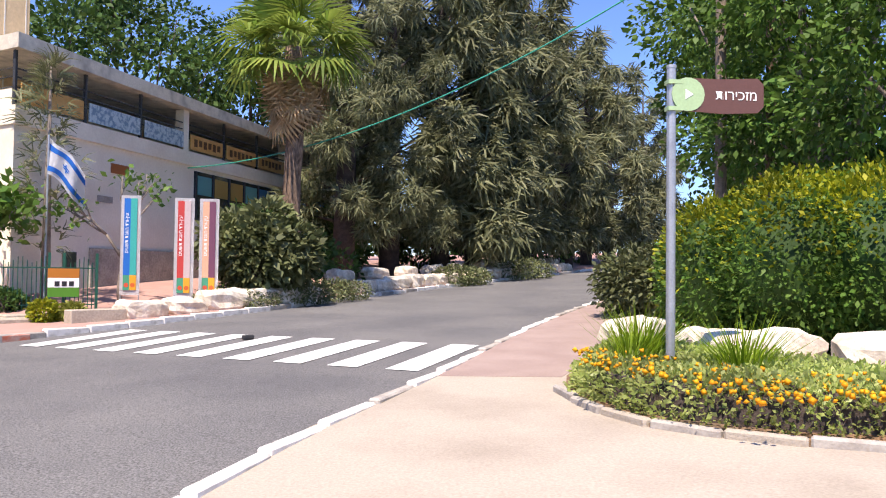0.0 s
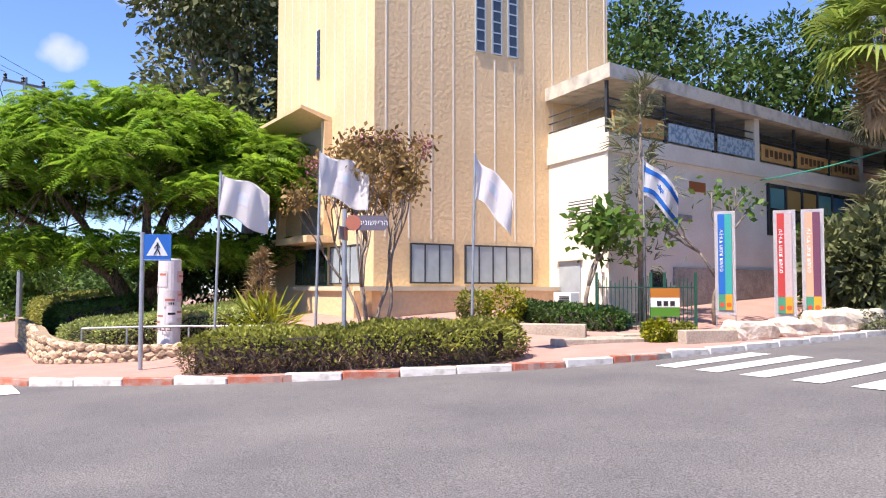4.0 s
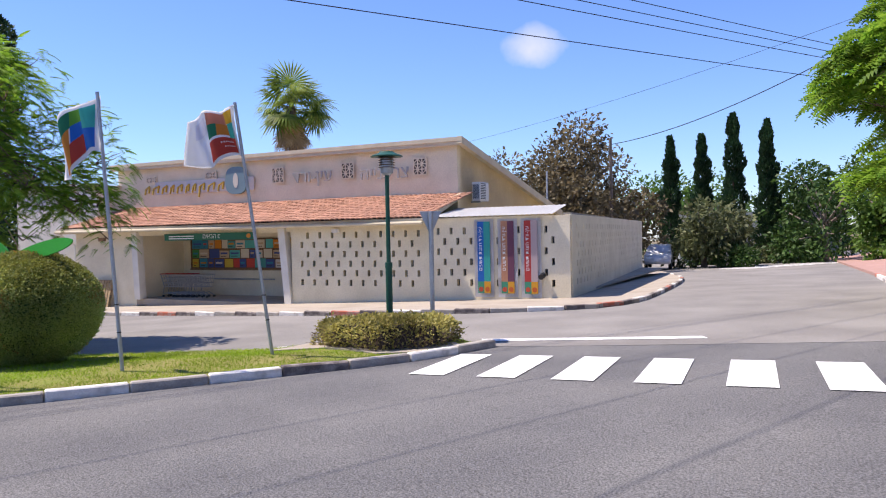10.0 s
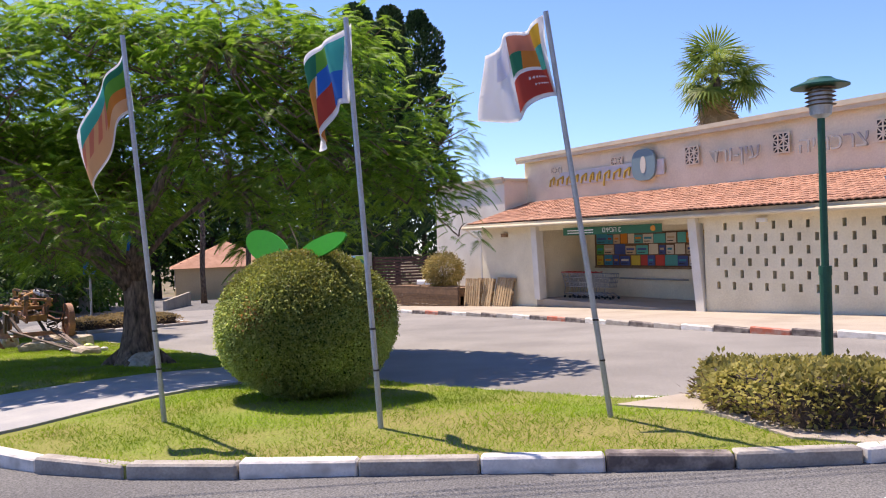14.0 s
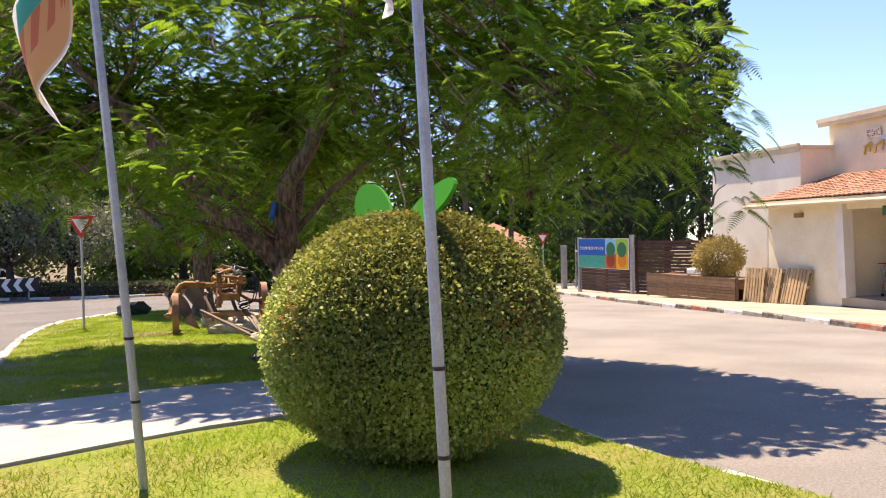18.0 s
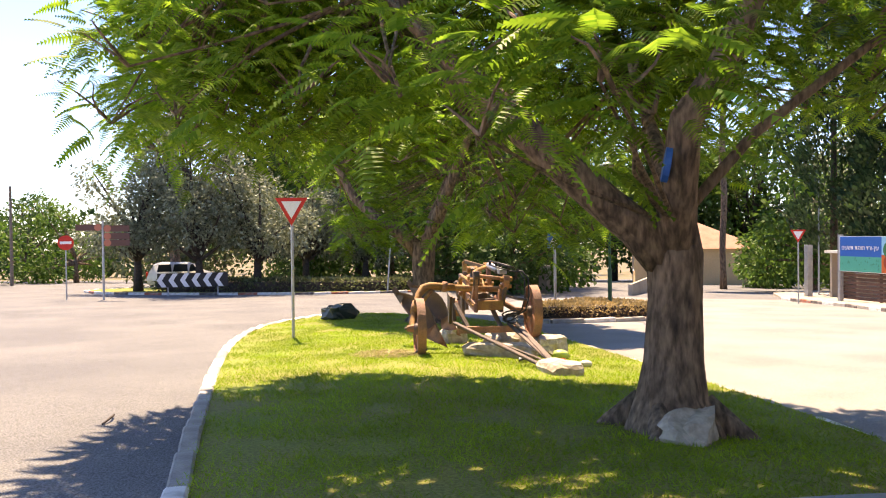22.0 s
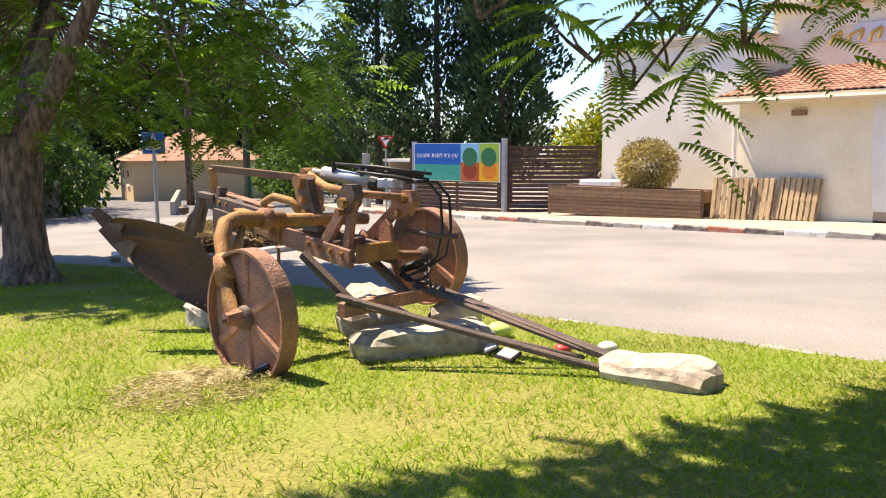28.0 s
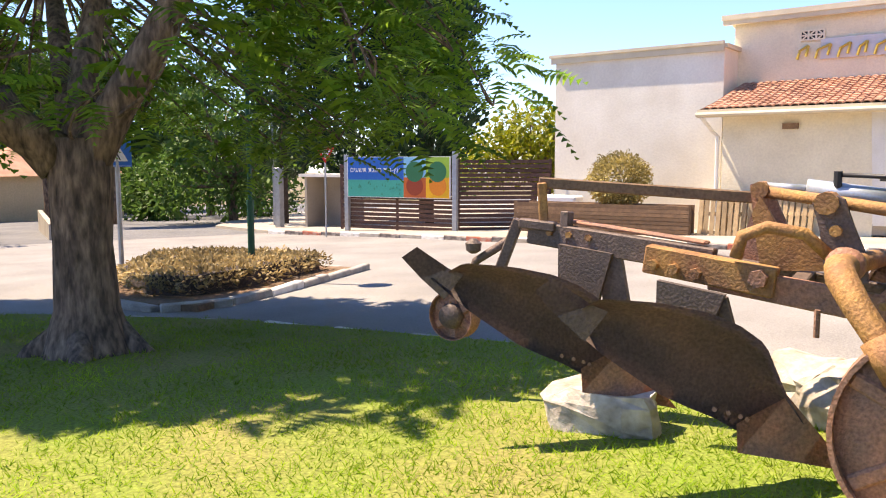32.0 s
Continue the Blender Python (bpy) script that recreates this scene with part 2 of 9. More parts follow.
# ---- materials ----
def material(name, colour, rough=0.8, metal=0.0, second=None, scale=8.0, spread=(0.35, 0.65), bump=0.0, bump_scale=60.0, fine=0.0, island=0.0, objects=0.0, spec=0.3, gloss_noise=0.0, stretch=0.0):
    """A surface with its colour mottled by noise at two scales and fine relief."""
    mat = bpy.data.materials.new(name)
    mat.use_nodes = True
    nt = mat.node_tree
    n, l = nt.nodes, nt.links
    bsdf = n["Principled BSDF"]
    bsdf.inputs["Roughness"].default_value, bsdf.inputs["Metallic"].default_value = rough, metal
    bsdf.inputs["Specular IOR Level"].default_value = spec
    tex = n.new("ShaderNodeTexCoord")
    big = n.new("ShaderNodeTexNoise")
    big.inputs["Scale"].default_value, big.inputs["Detail"].default_value = scale, 6
    place = tex.outputs["Object"]
    if stretch:
        pull = n.new("ShaderNodeVectorMath")
        pull.operation = "MULTIPLY"
        pull.inputs[1].default_value = (1, 1, 1 / stretch)
        l.new(place, pull.inputs[0])
        place = pull.outputs[0]
    l.new(place, big.inputs["Vector"])
    ramp = n.new("ShaderNodeMapRange")
    ramp.inputs[1].default_value, ramp.inputs[2].default_value = spread
    l.new(big.outputs[0], ramp.inputs[0])
    mix = n.new("ShaderNodeMix")
    mix.data_type = "RGBA"
    mix.inputs[6].default_value, mix.inputs[7].default_value = (*colour, 1), (*(second or [c * 0.8 for c in colour]), 1)
    l.new(ramp.outputs[0], mix.inputs[0])
    out = mix.outputs[2]
    small = n.new("ShaderNodeTexNoise")
    small.inputs["Scale"].default_value, small.inputs["Detail"].default_value = bump_scale, 4
    l.new(place, small.inputs["Vector"])
    if fine or island or objects:
        hsv = n.new("ShaderNodeHueSaturation")
        l.new(out, hsv.inputs["Color"])
        total = None
        sources = [(fine, small.outputs[0])] if fine else []
        if island:
            sources.append((island, n.new("ShaderNodeNewGeometry").outputs["Random Per Island"]))
        if objects:
            sources.append((objects, n.new("ShaderNodeObjectInfo").outputs["Random"]))
        for amount, source in sources:
            span = n.new("ShaderNodeMapRange")
            if source == small.outputs[0]:
                span.inputs[1].default_value, span.inputs[2].default_value = 0.3, 0.7
            span.inputs[3].default_value, span.inputs[4].default_value = 1 - amount, 1 + amount
            l.new(source, span.inputs[0])
            if total is None:
                total = span.outputs[0]
            else:
                times = n.new("ShaderNodeMath")
                times.operation = "MULTIPLY"
                l.new(total, times.inputs[0])
                l.new(span.outputs[0], times.inputs[1])
                total = times.outputs[0]
        l.new(total, hsv.inputs["Value"])
        out = hsv.outputs[0]
    l.new(out, bsdf.inputs["Base Color"])
    if bump:
        relief = n.new("ShaderNodeBump")
        relief.inputs["Strength"].default_value, relief.inputs["Distance"].default_value = bump, 0.02
        l.new(small.outputs[0], relief.inputs["Height"])
        l.new(relief.outputs[0], bsdf.inputs["Normal"])
    if gloss_noise:
        gl = n.new("ShaderNodeMapRange")
        gl.inputs[3].default_value, gl.inputs[4].default_value = rough - gloss_noise, rough + gloss_noise
        l.new(small.outputs[0], gl.inputs[0])
        l.new(gl.outputs[0], bsdf.inputs["Roughness"])
    return mat


def leaf_material(name, colour, second, through=0.35, rough=0.55, vary=0.45):
    """Leaves that let some of the light through, each a little different."""
    mat = bpy.data.materials.new(name)
    mat.use_nodes = True
    n, l = mat.node_tree.nodes, mat.node_tree.links
    bsdf = n["Principled BSDF"]
    bsdf.inputs["Roughness"].default_value = rough
    bsdf.inputs["Specular IOR Level"].default_value = 0.25
    geo = n.new("ShaderNodeNewGeometry")
    mix = n.new("ShaderNodeMix")
    mix.data_type = "RGBA"
    mix.inputs[6].default_value, mix.inputs[7].default_value = (*colour, 1), (*second, 1)
    l.new(geo.outputs["Random Per Island"], mix.inputs[0])
    tex = n.new("ShaderNodeTexCoord")
    big = n.new("ShaderNodeTexNoise")
    big.inputs["Scale"].default_value = 0.9
    l.new(tex.outputs["Object"], big.inputs["Vector"])
    span = n.new("ShaderNodeMapRange")
    span.inputs[1].default_value, span.inputs[2].default_value = 0.3, 0.7
    span.inputs[3].default_value, span.inputs[4].default_value = 1 - vary, 1 + vary
    l.new(big.outputs[0], span.inputs[0])
    hsv = n.new("ShaderNodeHueSaturation")
    l.new(mix.outputs[2], hsv.inputs["Color"])
    l.new(span.outputs[0], hsv.inputs["Value"])
    l.new(hsv.outputs[0], bsdf.inputs["Base Color"])
    glow = n.new("ShaderNodeBsdfTranslucent")
    l.new(hsv.outputs[0], glow.inputs["Color"])
    both = n.new("ShaderNodeMixShader")
    both.inputs[0].default_value = through
    l.new(bsdf.outputs[0], both.inputs[1])
    l.new(glow.outputs[0], both.inputs[2])
    l.new(both.outputs[0], n["Material Output"].inputs["Surface"])
    return mat


def plain(name, colour, rough=0.6, metal=0.0, spec=0.4):
    mat = material(name, colour, rough, metal, [c * 0.9 for c in colour], 20, (0.3, 0.7), fine=0.06, spec=spec)
    return mat


ASPHALT = material("asphalt", (0.118, 0.117, 0.12), 0.85, second=(0.165, 0.162, 0.158), scale=0.45, spread=(0.35, 0.65), bump=0.9, bump_scale=55, fine=0.55)
ASPHALT_OLD = material("worn asphalt", (0.20, 0.188, 0.176), 0.9, second=(0.265, 0.25, 0.232), scale=0.5, bump=0.6, bump_scale=50, fine=0.22)
EARTH = material("dry earth", (0.20, 0.15, 0.10), 0.95, second=(0.14, 0.125, 0.06), scale=0.25, bump=0.6, bump_scale=25, fine=0.3)
SOIL = material("brown soil", (0.22, 0.13, 0.075), 0.95, second=(0.16, 0.11, 0.07), scale=2, bump=0.8, bump_scale=20, fine=0.3)
GRASS_BASE = material("lawn ground", (0.16, 0.21, 0.03), 0.95, second=(0.22, 0.20, 0.06), scale=0.8, bump=0.6, bump_scale=40, fine=0.3)
PAVING = material("red paving", (0.43, 0.265, 0.225), 0.9, second=(0.37, 0.225, 0.19), scale=1.5, bump=0.2, bump_scale=50, fine=0.12)
PAVING_GREY = material("brown paving", (0.28, 0.205, 0.18), 0.9, second=(0.33, 0.25, 0.22), scale=1.5, bump=0.2, bump_scale=50, fine=0.12)
CONCRETE = material("pale concrete", (0.39, 0.34, 0.28), 0.9, second=(0.31, 0.265, 0.215), scale=0.8, spread=(0.45, 0.72), bump=0.4, bump_scale=45, fine=0.12)
KERB_GREY = material("kerb stone", (0.42, 0.39, 0.35), 0.9, second=(0.3, 0.27, 0.24), scale=5, bump=0.3, bump_scale=40, fine=0.15, objects=0.12)
KERB_WHITE = material("white kerb paint", (0.72, 0.69, 0.65), 0.8, second=(0.42, 0.39, 0.35), scale=5, spread=(0.5, 0.72), bump=0.3, bump_scale=40, fine=0.08)
KERB_RED = material("red kerb paint", (0.44, 0.13, 0.08), 0.8, second=(0.38, 0.30, 0.26), scale=5, spread=(0.45, 0.72), bump=0.3, bump_scale=40, fine=0.1)
KERB_DARK = material("worn dark kerb paint", (0.12, 0.10, 0.095), 0.85, second=(0.33, 0.29, 0.26), scale=5, spread=(0.45, 0.7), bump=0.3, bump_scale=40, fine=0.1)
MARKING = material("road paint", (0.80, 0.80, 0.79), 0.7, second=(0.62, 0.62, 0.61), scale=3, spread=(0.55, 0.8), bump=0.3, bump_scale=80, fine=0.06)
STUCCO = material("ochre stucco", (0.74, 0.545, 0.325), 0.95, second=(0.67, 0.485, 0.28), scale=0.5, bump=0.9, bump_scale=9, fine=0.07)
WHITEWALL = material("cream plaster", (0.80, 0.755, 0.65), 0.92, second=(0.70, 0.64, 0.53), scale=0.7, bump=0.25, bump_scale=14, fine=0.05)
SHOPWALL = material("shop plaster", (0.79, 0.715, 0.54), 0.92, second=(0.70, 0.625, 0.46), scale=1.0, bump=0.5, bump_scale=18, fine=0.06)
WHITEPAINT = material("white paint", (0.74, 0.72, 0.66), 0.8, second=(0.66, 0.63, 0.57), scale=1.5, bump=0.1, bump_scale=30, fine=0.04)
TRIM = material("cream trim", (0.66, 0.58, 0.42), 0.75, second=(0.58, 0.5, 0.36), scale=2, fine=0.04)
TILE = material("clay roof tile", (0.47, 0.255, 0.17), 0.85, second=(0.37, 0.19, 0.12), scale=1.5, bump=0.3, bump_scale=50, fine=0.15, objects=0.22)
STEEL = material("galvanised steel", (0.42, 0.45, 0.48), 0.45, 0.6, second=(0.34, 0.36, 0.39), scale=6, fine=0.1)
DARKSTEEL = material("dark steel", (0.06, 0.065, 0.075), 0.5, 0.3, scale=8, fine=0.1)
GREENPAINT = material("dark green paint", (0.015, 0.09, 0.06), 0.45, 0.0, scale=5, fine=0.1)
BARK = material("tree bark", (0.22, 0.15, 0.105), 0.95, second=(0.085, 0.058, 0.043), scale=13, spread=(0.42, 0.66), bump=1.0, bump_scale=24, fine=0.5, stretch=3.5)
BARK_DARK = material("dark bark", (0.085, 0.065, 0.055), 0.95, second=(0.05, 0.04, 0.036), scale=5, bump=1.0, bump_scale=25, fine=0.3)
BARK_PALE = material("pale bark", (0.26, 0.22, 0.18), 0.95, second=(0.17, 0.14, 0.12), scale=5, bump=0.8, bump_scale=25, fine=0.25)
LAWN_ROCK = material("weathered stone", (0.50, 0.44, 0.37), 0.95, second=(0.33, 0.27, 0.21), scale=5, spread=(0.4, 0.65), bump=1.0, bump_scale=14, fine=0.25)
ROCK = material("limestone", (0.76, 0.70, 0.60), 0.95, second=(0.50, 0.41, 0.31), scale=2.5, bump=1.0, bump_scale=12, fine=0.15)
RUST = material("rusted iron", (0.42, 0.20, 0.12), 0.75, 0.1, second=(0.25, 0.145, 0.105), scale=5, spread=(0.35, 0.62), bump=0.5, bump_scale=60, fine=0.3)
RUST_DARK = material("dark worn iron", (0.105, 0.08, 0.07), 0.6, 0.2, second=(0.155, 0.108, 0.088), scale=4, bump=0.4, bump_scale=60, fine=0.25)
OCHRE = material("ochre painted iron", (0.42, 0.23, 0.08), 0.7, 0.2, second=(0.26, 0.13, 0.065), scale=6, bump=0.4, bump_scale=60, fine=0.25)
WOOD_DARK = material("dark stained wood", (0.10, 0.055, 0.045), 0.8, second=(0.07, 0.04, 0.034), scale=6, bump=0.3, bump_scale=50, fine=0.25, objects=0.2)
WOOD_WARM = material("weathered warm wood", (0.27, 0.165, 0.095), 0.85, second=(0.19, 0.12, 0.075), scale=6, bump=0.3, bump_scale=50, fine=0.25, objects=0.25)
WOOD_PALLET = material("pallet wood", (0.42, 0.30, 0.17), 0.88, second=(0.31, 0.22, 0.13), scale=7, bump=0.3, bump_scale=50, fine=0.25, objects=0.25)
BLUE = plain("sign blue", (0.015, 0.15, 0.52), 0.45)
RED = plain("sign red", (0.62, 0.03, 0.02), 0.45)
WHITE = plain("sign white", (0.8, 0.8, 0.8), 0.5)
BLACK = plain("black", (0.02, 0.02, 0.022), 0.5)
GLASS_DARK = material("window glass", (0.035, 0.045, 0.055), 0.08, 0.0, spec=0.9, scale=2, fine=0.1)
BLIND = material("window blind", (0.36, 0.42, 0.46), 0.35, second=(0.30, 0.35, 0.39), scale=3, spec=0.6, fine=0.05)
FROND = leaf_material("feathery leaves", (0.10, 0.225, 0.02), (0.25, 0.39, 0.04), 0.56)
LEAF_DARK = leaf_material("dark leaves", (0.035, 0.085, 0.018), (0.07, 0.13, 0.03), 0.25)
LEAF_MID = leaf_material("green leaves", (0.06, 0.14, 0.02), (0.11, 0.19, 0.035), 0.35)
LEAF_YELLOW = leaf_material("yellow green leaves", (0.15, 0.20, 0.012), (0.32, 0.31, 0.018), 0.35)
LEAF_OLIVE = leaf_material("olive leaves", (0.10, 0.125, 0.05), (0.16, 0.175, 0.08), 0.25)
LEAF_GREY = leaf_material("grey green needles", (0.11, 0.13, 0.065), (0.21, 0.215, 0.115), 0.3)
OLIVE_LEAF = leaf_material("grey olive leaves", (0.13, 0.155, 0.09), (0.27, 0.30, 0.20), 0.25)
LEAF_BROWN = leaf_material("brown green leaves", (0.13, 0.10, 0.055), (0.19, 0.16, 0.09), 0.25)
LEAF_CYPRESS = leaf_material("cypress scales", (0.018, 0.05, 0.02), (0.04, 0.085, 0.03), 0.12)
LEAF_BUSH = leaf_material("clipped bush leaves", (0.24, 0.32, 0.07), (0.50, 0.55, 0.20), 0.5, 0.38)
LEAF_HEDGE = leaf_material("hedge leaves", (0.19, 0.22, 0.04), (0.32, 0.32, 0.07), 0.4)
TWIG = leaf_material("dry twigs", (0.14, 0.095, 0.07), (0.22, 0.15, 0.10), 0.1)
PALM_LEAF = leaf_material("palm leaves", (0.12, 0.20, 0.03), (0.24, 0.30, 0.06), 0.4)
PALM_DRY = leaf_material("dry palm leaves", (0.30, 0.20, 0.10), (0.40, 0.28, 0.15), 0.2)
GRASS = leaf_material("grass blades", (0.17, 0.29, 0.015), (0.31, 0.43, 0.03), 0.5, vary=0.3)


# ---- ground, roads, pavements ----
tagged(part("ground", sheet([(-420, -420), (420, -420), (420, 420), (-420, 420)], lambda x, y: plane_z(x, y) - 0.06 if abs(x) + abs(y) < 200 else plane_z(x, y) * 200 / (abs(x) + abs(y)) - 0.06, 40, 0.2), EARTH), "dry brown earth and stubble reaching the horizon", "ground", kind="structure")
tagged(part("road", sheet([(-130, -95), (40, -95), (70, 160), (-130, 160)], plane_z, 30, 0.05), ASPHALT), "grey asphalt road with fine gravel texture", "road", kind="structure")
# the older, browner surface of the side street and the yard before the shop
OLD = [(-23.4, 1.9), (-22.6, 4.2), (-21.3, 8.7), (-23, 10.6), (-31, 14.3), (-41, 18.9), (-75, 33.4), (-90, 40), (-90, 15), (-69, 16.7), (-47.5, 12.6), (-36, 8.3), (-32.6, 6.8), (-31.2, 5.4),
       (-31.2, 3.7), (-31.9, 1.4), (-34.2, -3.2), (-39.6, -11.1), (-44.3, -20.3), (-47.8, -25.3), (-51, -31.5), (-44, -40), (-36, -33), (-31.2, -27), (-30.2, -22.0), (-28.0, -16.3), (-26.4, -11.8), (-25.2, -9), (-23.5, -4.6), (-23.2, -1.6)]
tagged(part("road_1", sheet(OLD, lambda x, y: plane_z(x, y) + 0.006, 6, 0.05), ASPHALT_OLD), "worn pale brown asphalt yard and side street", "road", kind="structure")

TOWER_BLOCK = TOWER_KERB + [(-75, 60), (-30, 110)]
SHOP_BLOCK = SHOP_KERB + [(-100, -30), (-95, 14)]
SIDE_BLOCK = SIDE_KERB + [(40, -50), (60, 20), (75, 140)]
tagged(part("pavement_1", sheet(TOWER_BLOCK, tower_z, 3.0), PAVING), "reddish paved square rising to the buildings", "pavement", kind="structure")
tagged(part("pavement_2", sheet(SHOP_BLOCK, lambda x, y: plane_z(x, y) + 0.12, 6.0), CONCRETE), "pale concrete pavement before the shop", "pavement", kind="structure")


def side_z(x, y):
    return plane_z(x, y) + 0.12


tagged(part("pavement_3", sheet(SIDE_BLOCK, side_z, 6.0), CONCRETE), "pale beige concrete pavement", "pavement", kind="structure")
tagged(part("pavement_4", sheet([(-0.55, 9.6), (0.78, 13.8), (2.5, 18.7), (5.55, 26.1), (13.1, 45), (22.1, 66), (27, 66), (16.5, 45), (8.3, 26.1), (4.6, 18.0), (2.6, 13.2), (0.95, 9.35)], lambda x, y: side_z(x, y) + 0.006, 4, 0.05), PAVING_GREY), "brownish paving bricks along the road", "pavement", kind="structure")
LAWN = LAWN_OUT + LAWN_IN
tagged(part("lawn", sheet(LAWN, lawn_z, 0.8), GRASS_BASE), "sunny green lawn on a kerbed island", "lawn", kind="structure")


def kerb(name, line, colours, z_of, piece=1.0, wide=0.16, label="", seed=1):
    """A row of kerb stones, each an object, with the painted colours in turn."""
    top = thing(name, 0, 0, 0, 0, label, "kerb", kind="structure")
    rng, shared = random.Random(seed), {}
    bm = box(-piece / 2 + 0.006, -wide / 2, -0.35, piece / 2 - 0.006, wide / 2, 0.0, bevel=0.018)
    me0 = bpy.data.meshes.new("kerb_stone")
    bm.to_mesh(me0)
    bm.free()
    for i, (x, y, a) in enumerate(along(rounded(line), piece)):
        mat = colours[i % len(colours)] if isinstance(colours, list) else rng.choice(colours)
        if mat.name not in shared:
            me = me0.copy()
            me.materials.append(mat)
            shared[mat.name] = me
        ob = new("kerb_stone", shared[mat.name])
        ob.parent = top
        ob.matrix_world = pose(x, y, z_of(x, y) + rng.uniform(-0.008, 0.008), 0, rng.uniform(-1, 1), math.degrees(a) + rng.uniform(-0.8, 0.8))
    return top


flat_kerb = lambda x, y: plane_z(x, y) + 0.135
W, R, G, K = KERB_WHITE, KERB_RED, KERB_GREY, KERB_DARK
kerb("kerb_1", TOWER_KERB[1:7], (W, W, W, G), flat_kerb, label="whitewashed kerb stones of the square", seed=2)
kerb("kerb_2", TOWER_KERB[6:12], [R, W, R, W, W, R, W], flat_kerb, label="red and white painted kerb stones", seed=3)
kerb("kerb_3", TOWER_KERB[11:16], (W, W, G, W, R), flat_kerb, label="whitewashed worn kerb stones", seed=4)
kerb("kerb_4", [(x + 0.07, y - 0.02) for x, y in SIDE_KERB[1:12]], (W, W, G), lambda x, y: plane_z(x, y) + 0.155, wide=0.12, label="whitewashed kerb along the pavement", seed=5)
kerb("kerb_5", SHOP_KERB[2:16], [W, G, K, G, W, K, R, K], flat_kerb, label="worn red, black and white kerb stones", seed=6)
kerb("kerb_6", LAWN_OUT[:9], [G, W, G, K, W, G, W, G], flat_kerb, label="worn painted kerb stones round the lawn", seed=7)
kerb("kerb_7", LAWN_OUT[8:], (G, W, W), flat_kerb, label="whitewashed kerb of the lawn", seed=8)
kerb("kerb_8", LAWN_IN, (G, G, G, W), lambda x, y: plane_z(x, y) + 0.10, wide=0.1, label="narrow grey kerb of the lawn", seed=9)

# concrete strip across the lawn
tagged(part("path", sheet([(-19.15, -7.0), (-20.0, -10.1), (-22.6, -9.2), (-25.45, -8.7), (-24.75, -6.7), (-22.2, -6.9)], lambda x, y: lawn_z(x, y) + 0.03, 0.8, 0.15), material("grey path", (0.30, 0.30, 0.31), 0.9, second=(0.38, 0.37, 0.36), scale=1.5, bump=0.2, fine=0.1)), "grey concrete footpath across the lawn", "path", kind="structure")
CONCRETE_END = [(-22.75, 1.75), (-21.95, 1.0), (-21.95, 0.45), (-22.7, -0.4), (-23.0, -1.45), (-24.0, -0.97), (-24.2, 0.3), (-23.9, 1.5)]
tagged(part("path_1", sheet(CONCRETE_END, lambda x, y: lawn_z(x, y) + 0.02, 0.8, 0.15), CONCRETE), "bare concrete end of the island", "path", kind="structure")


def stripes(name, start, way, count, pitch, wide, size, skew, label):
    """A zebra crossing: bars side by side along way, each running off at its own angle."""
    top = thing(name, 0, 0, 0, 0, label, "road marking", kind="structure")
    for i in range(count):
        cx, cy = start[0] + way[0] * pitch * i, start[1] + way[1] * pitch * i
        pts = []
        for a, b in ((0, 0), (wide, 0), (wide, size), (0, size)):
            pts.append((cx + way[0] * a + skew[0] * b, cy + way[1] * a + skew[1] * b))
        bm = bmesh.new()
        rows = 8
        grid = [[bm.verts.new((*(np.array(pts[0]) * (1 - u) * (1 - v) + np.array(pts[1]) * u * (1 - v) + np.array(pts[2]) * u * v + np.array(pts[3]) * (1 - u) * v), 0)) for u in (0, 1)] for v in (k / rows for k in range(rows + 1))]
        for a, b in zip(grid, grid[1:]):
            bm.faces.new((a[0], a[1], b[1], b[0]))
        for v in bm.verts:
            v.co.z = plane_z(v.co.x, v.co.y) + 0.012
        part("stripe", bm, MARKING, top)
    return top


def unit(a, b):
    d = math.hypot(b[0] - a[0], b[1] - a[1])
    return ((b[0] - a[0]) / d, (b[1] - a[1]) / d)


stripes("zebra_crossing_1", (-0.72, 10.72), unit((-0.72, 10.72), (-8.0, 14.55)), 9, 0.955, 0.5, 2.85, unit((-0.75, 10.7), (0.17, 13.4)), "white painted zebra crossing on grey asphalt")
stripes("zebra_crossing_2", (-16.53, 7.74), unit((-16.53, 7.74), (-20.43, 0.98)), 8, 1.032, 0.55, 2.1, unit((-16.53, 7.74), (-18.4, 8.47)), "white painted zebra crossing on grey asphalt")
bm = bmesh.new()
line = [(-22.9, 5.9), (-24.1, 2.2)]
q = [bm.verts.new((x + dx, y, plane_z(x, y) + 0.014)) for (x, y), dx in ((line[0], 0), (line[1], 0), (line[1], -0.3), (line[0], -0.3))]
bm.faces.new(q)
tagged(part("stop_line", bm, MARKING), "white stop line painted on the road", "road marking", kind="structure")
stripes("zebra_crossing_3", (-58.5, 20.5), unit((-58.5, 20.5), (-62.5, 29)), 9, 1.0, 0.5, 3.0, unit((-58, 20), (-61, 18.6)), "white painted zebra crossing far along the street")


# ---- plants ----
def baked(name, template, faces, turns, places, mat, parent, label="", flat=True):
    """One mesh of many copies of a small template, each with its own turn and place."""
    template, turns, places = np.asarray(template, np.float32), np.asarray(turns, np.float32), np.asarray(places, np.float32)
    verts = np.einsum("nij,vj->nvi", turns, template) + places[:, None, :]
    faces = np.asarray(faces, np.int32)
    all_faces = faces[None] + (np.arange(len(places), dtype=np.int32) * len(template))[:, None, None]
    return link_mesh(name, quick_mesh(name, verts.reshape(-1, 3), all_faces.reshape(-1, faces.shape[1])), mat, parent, label, flat)


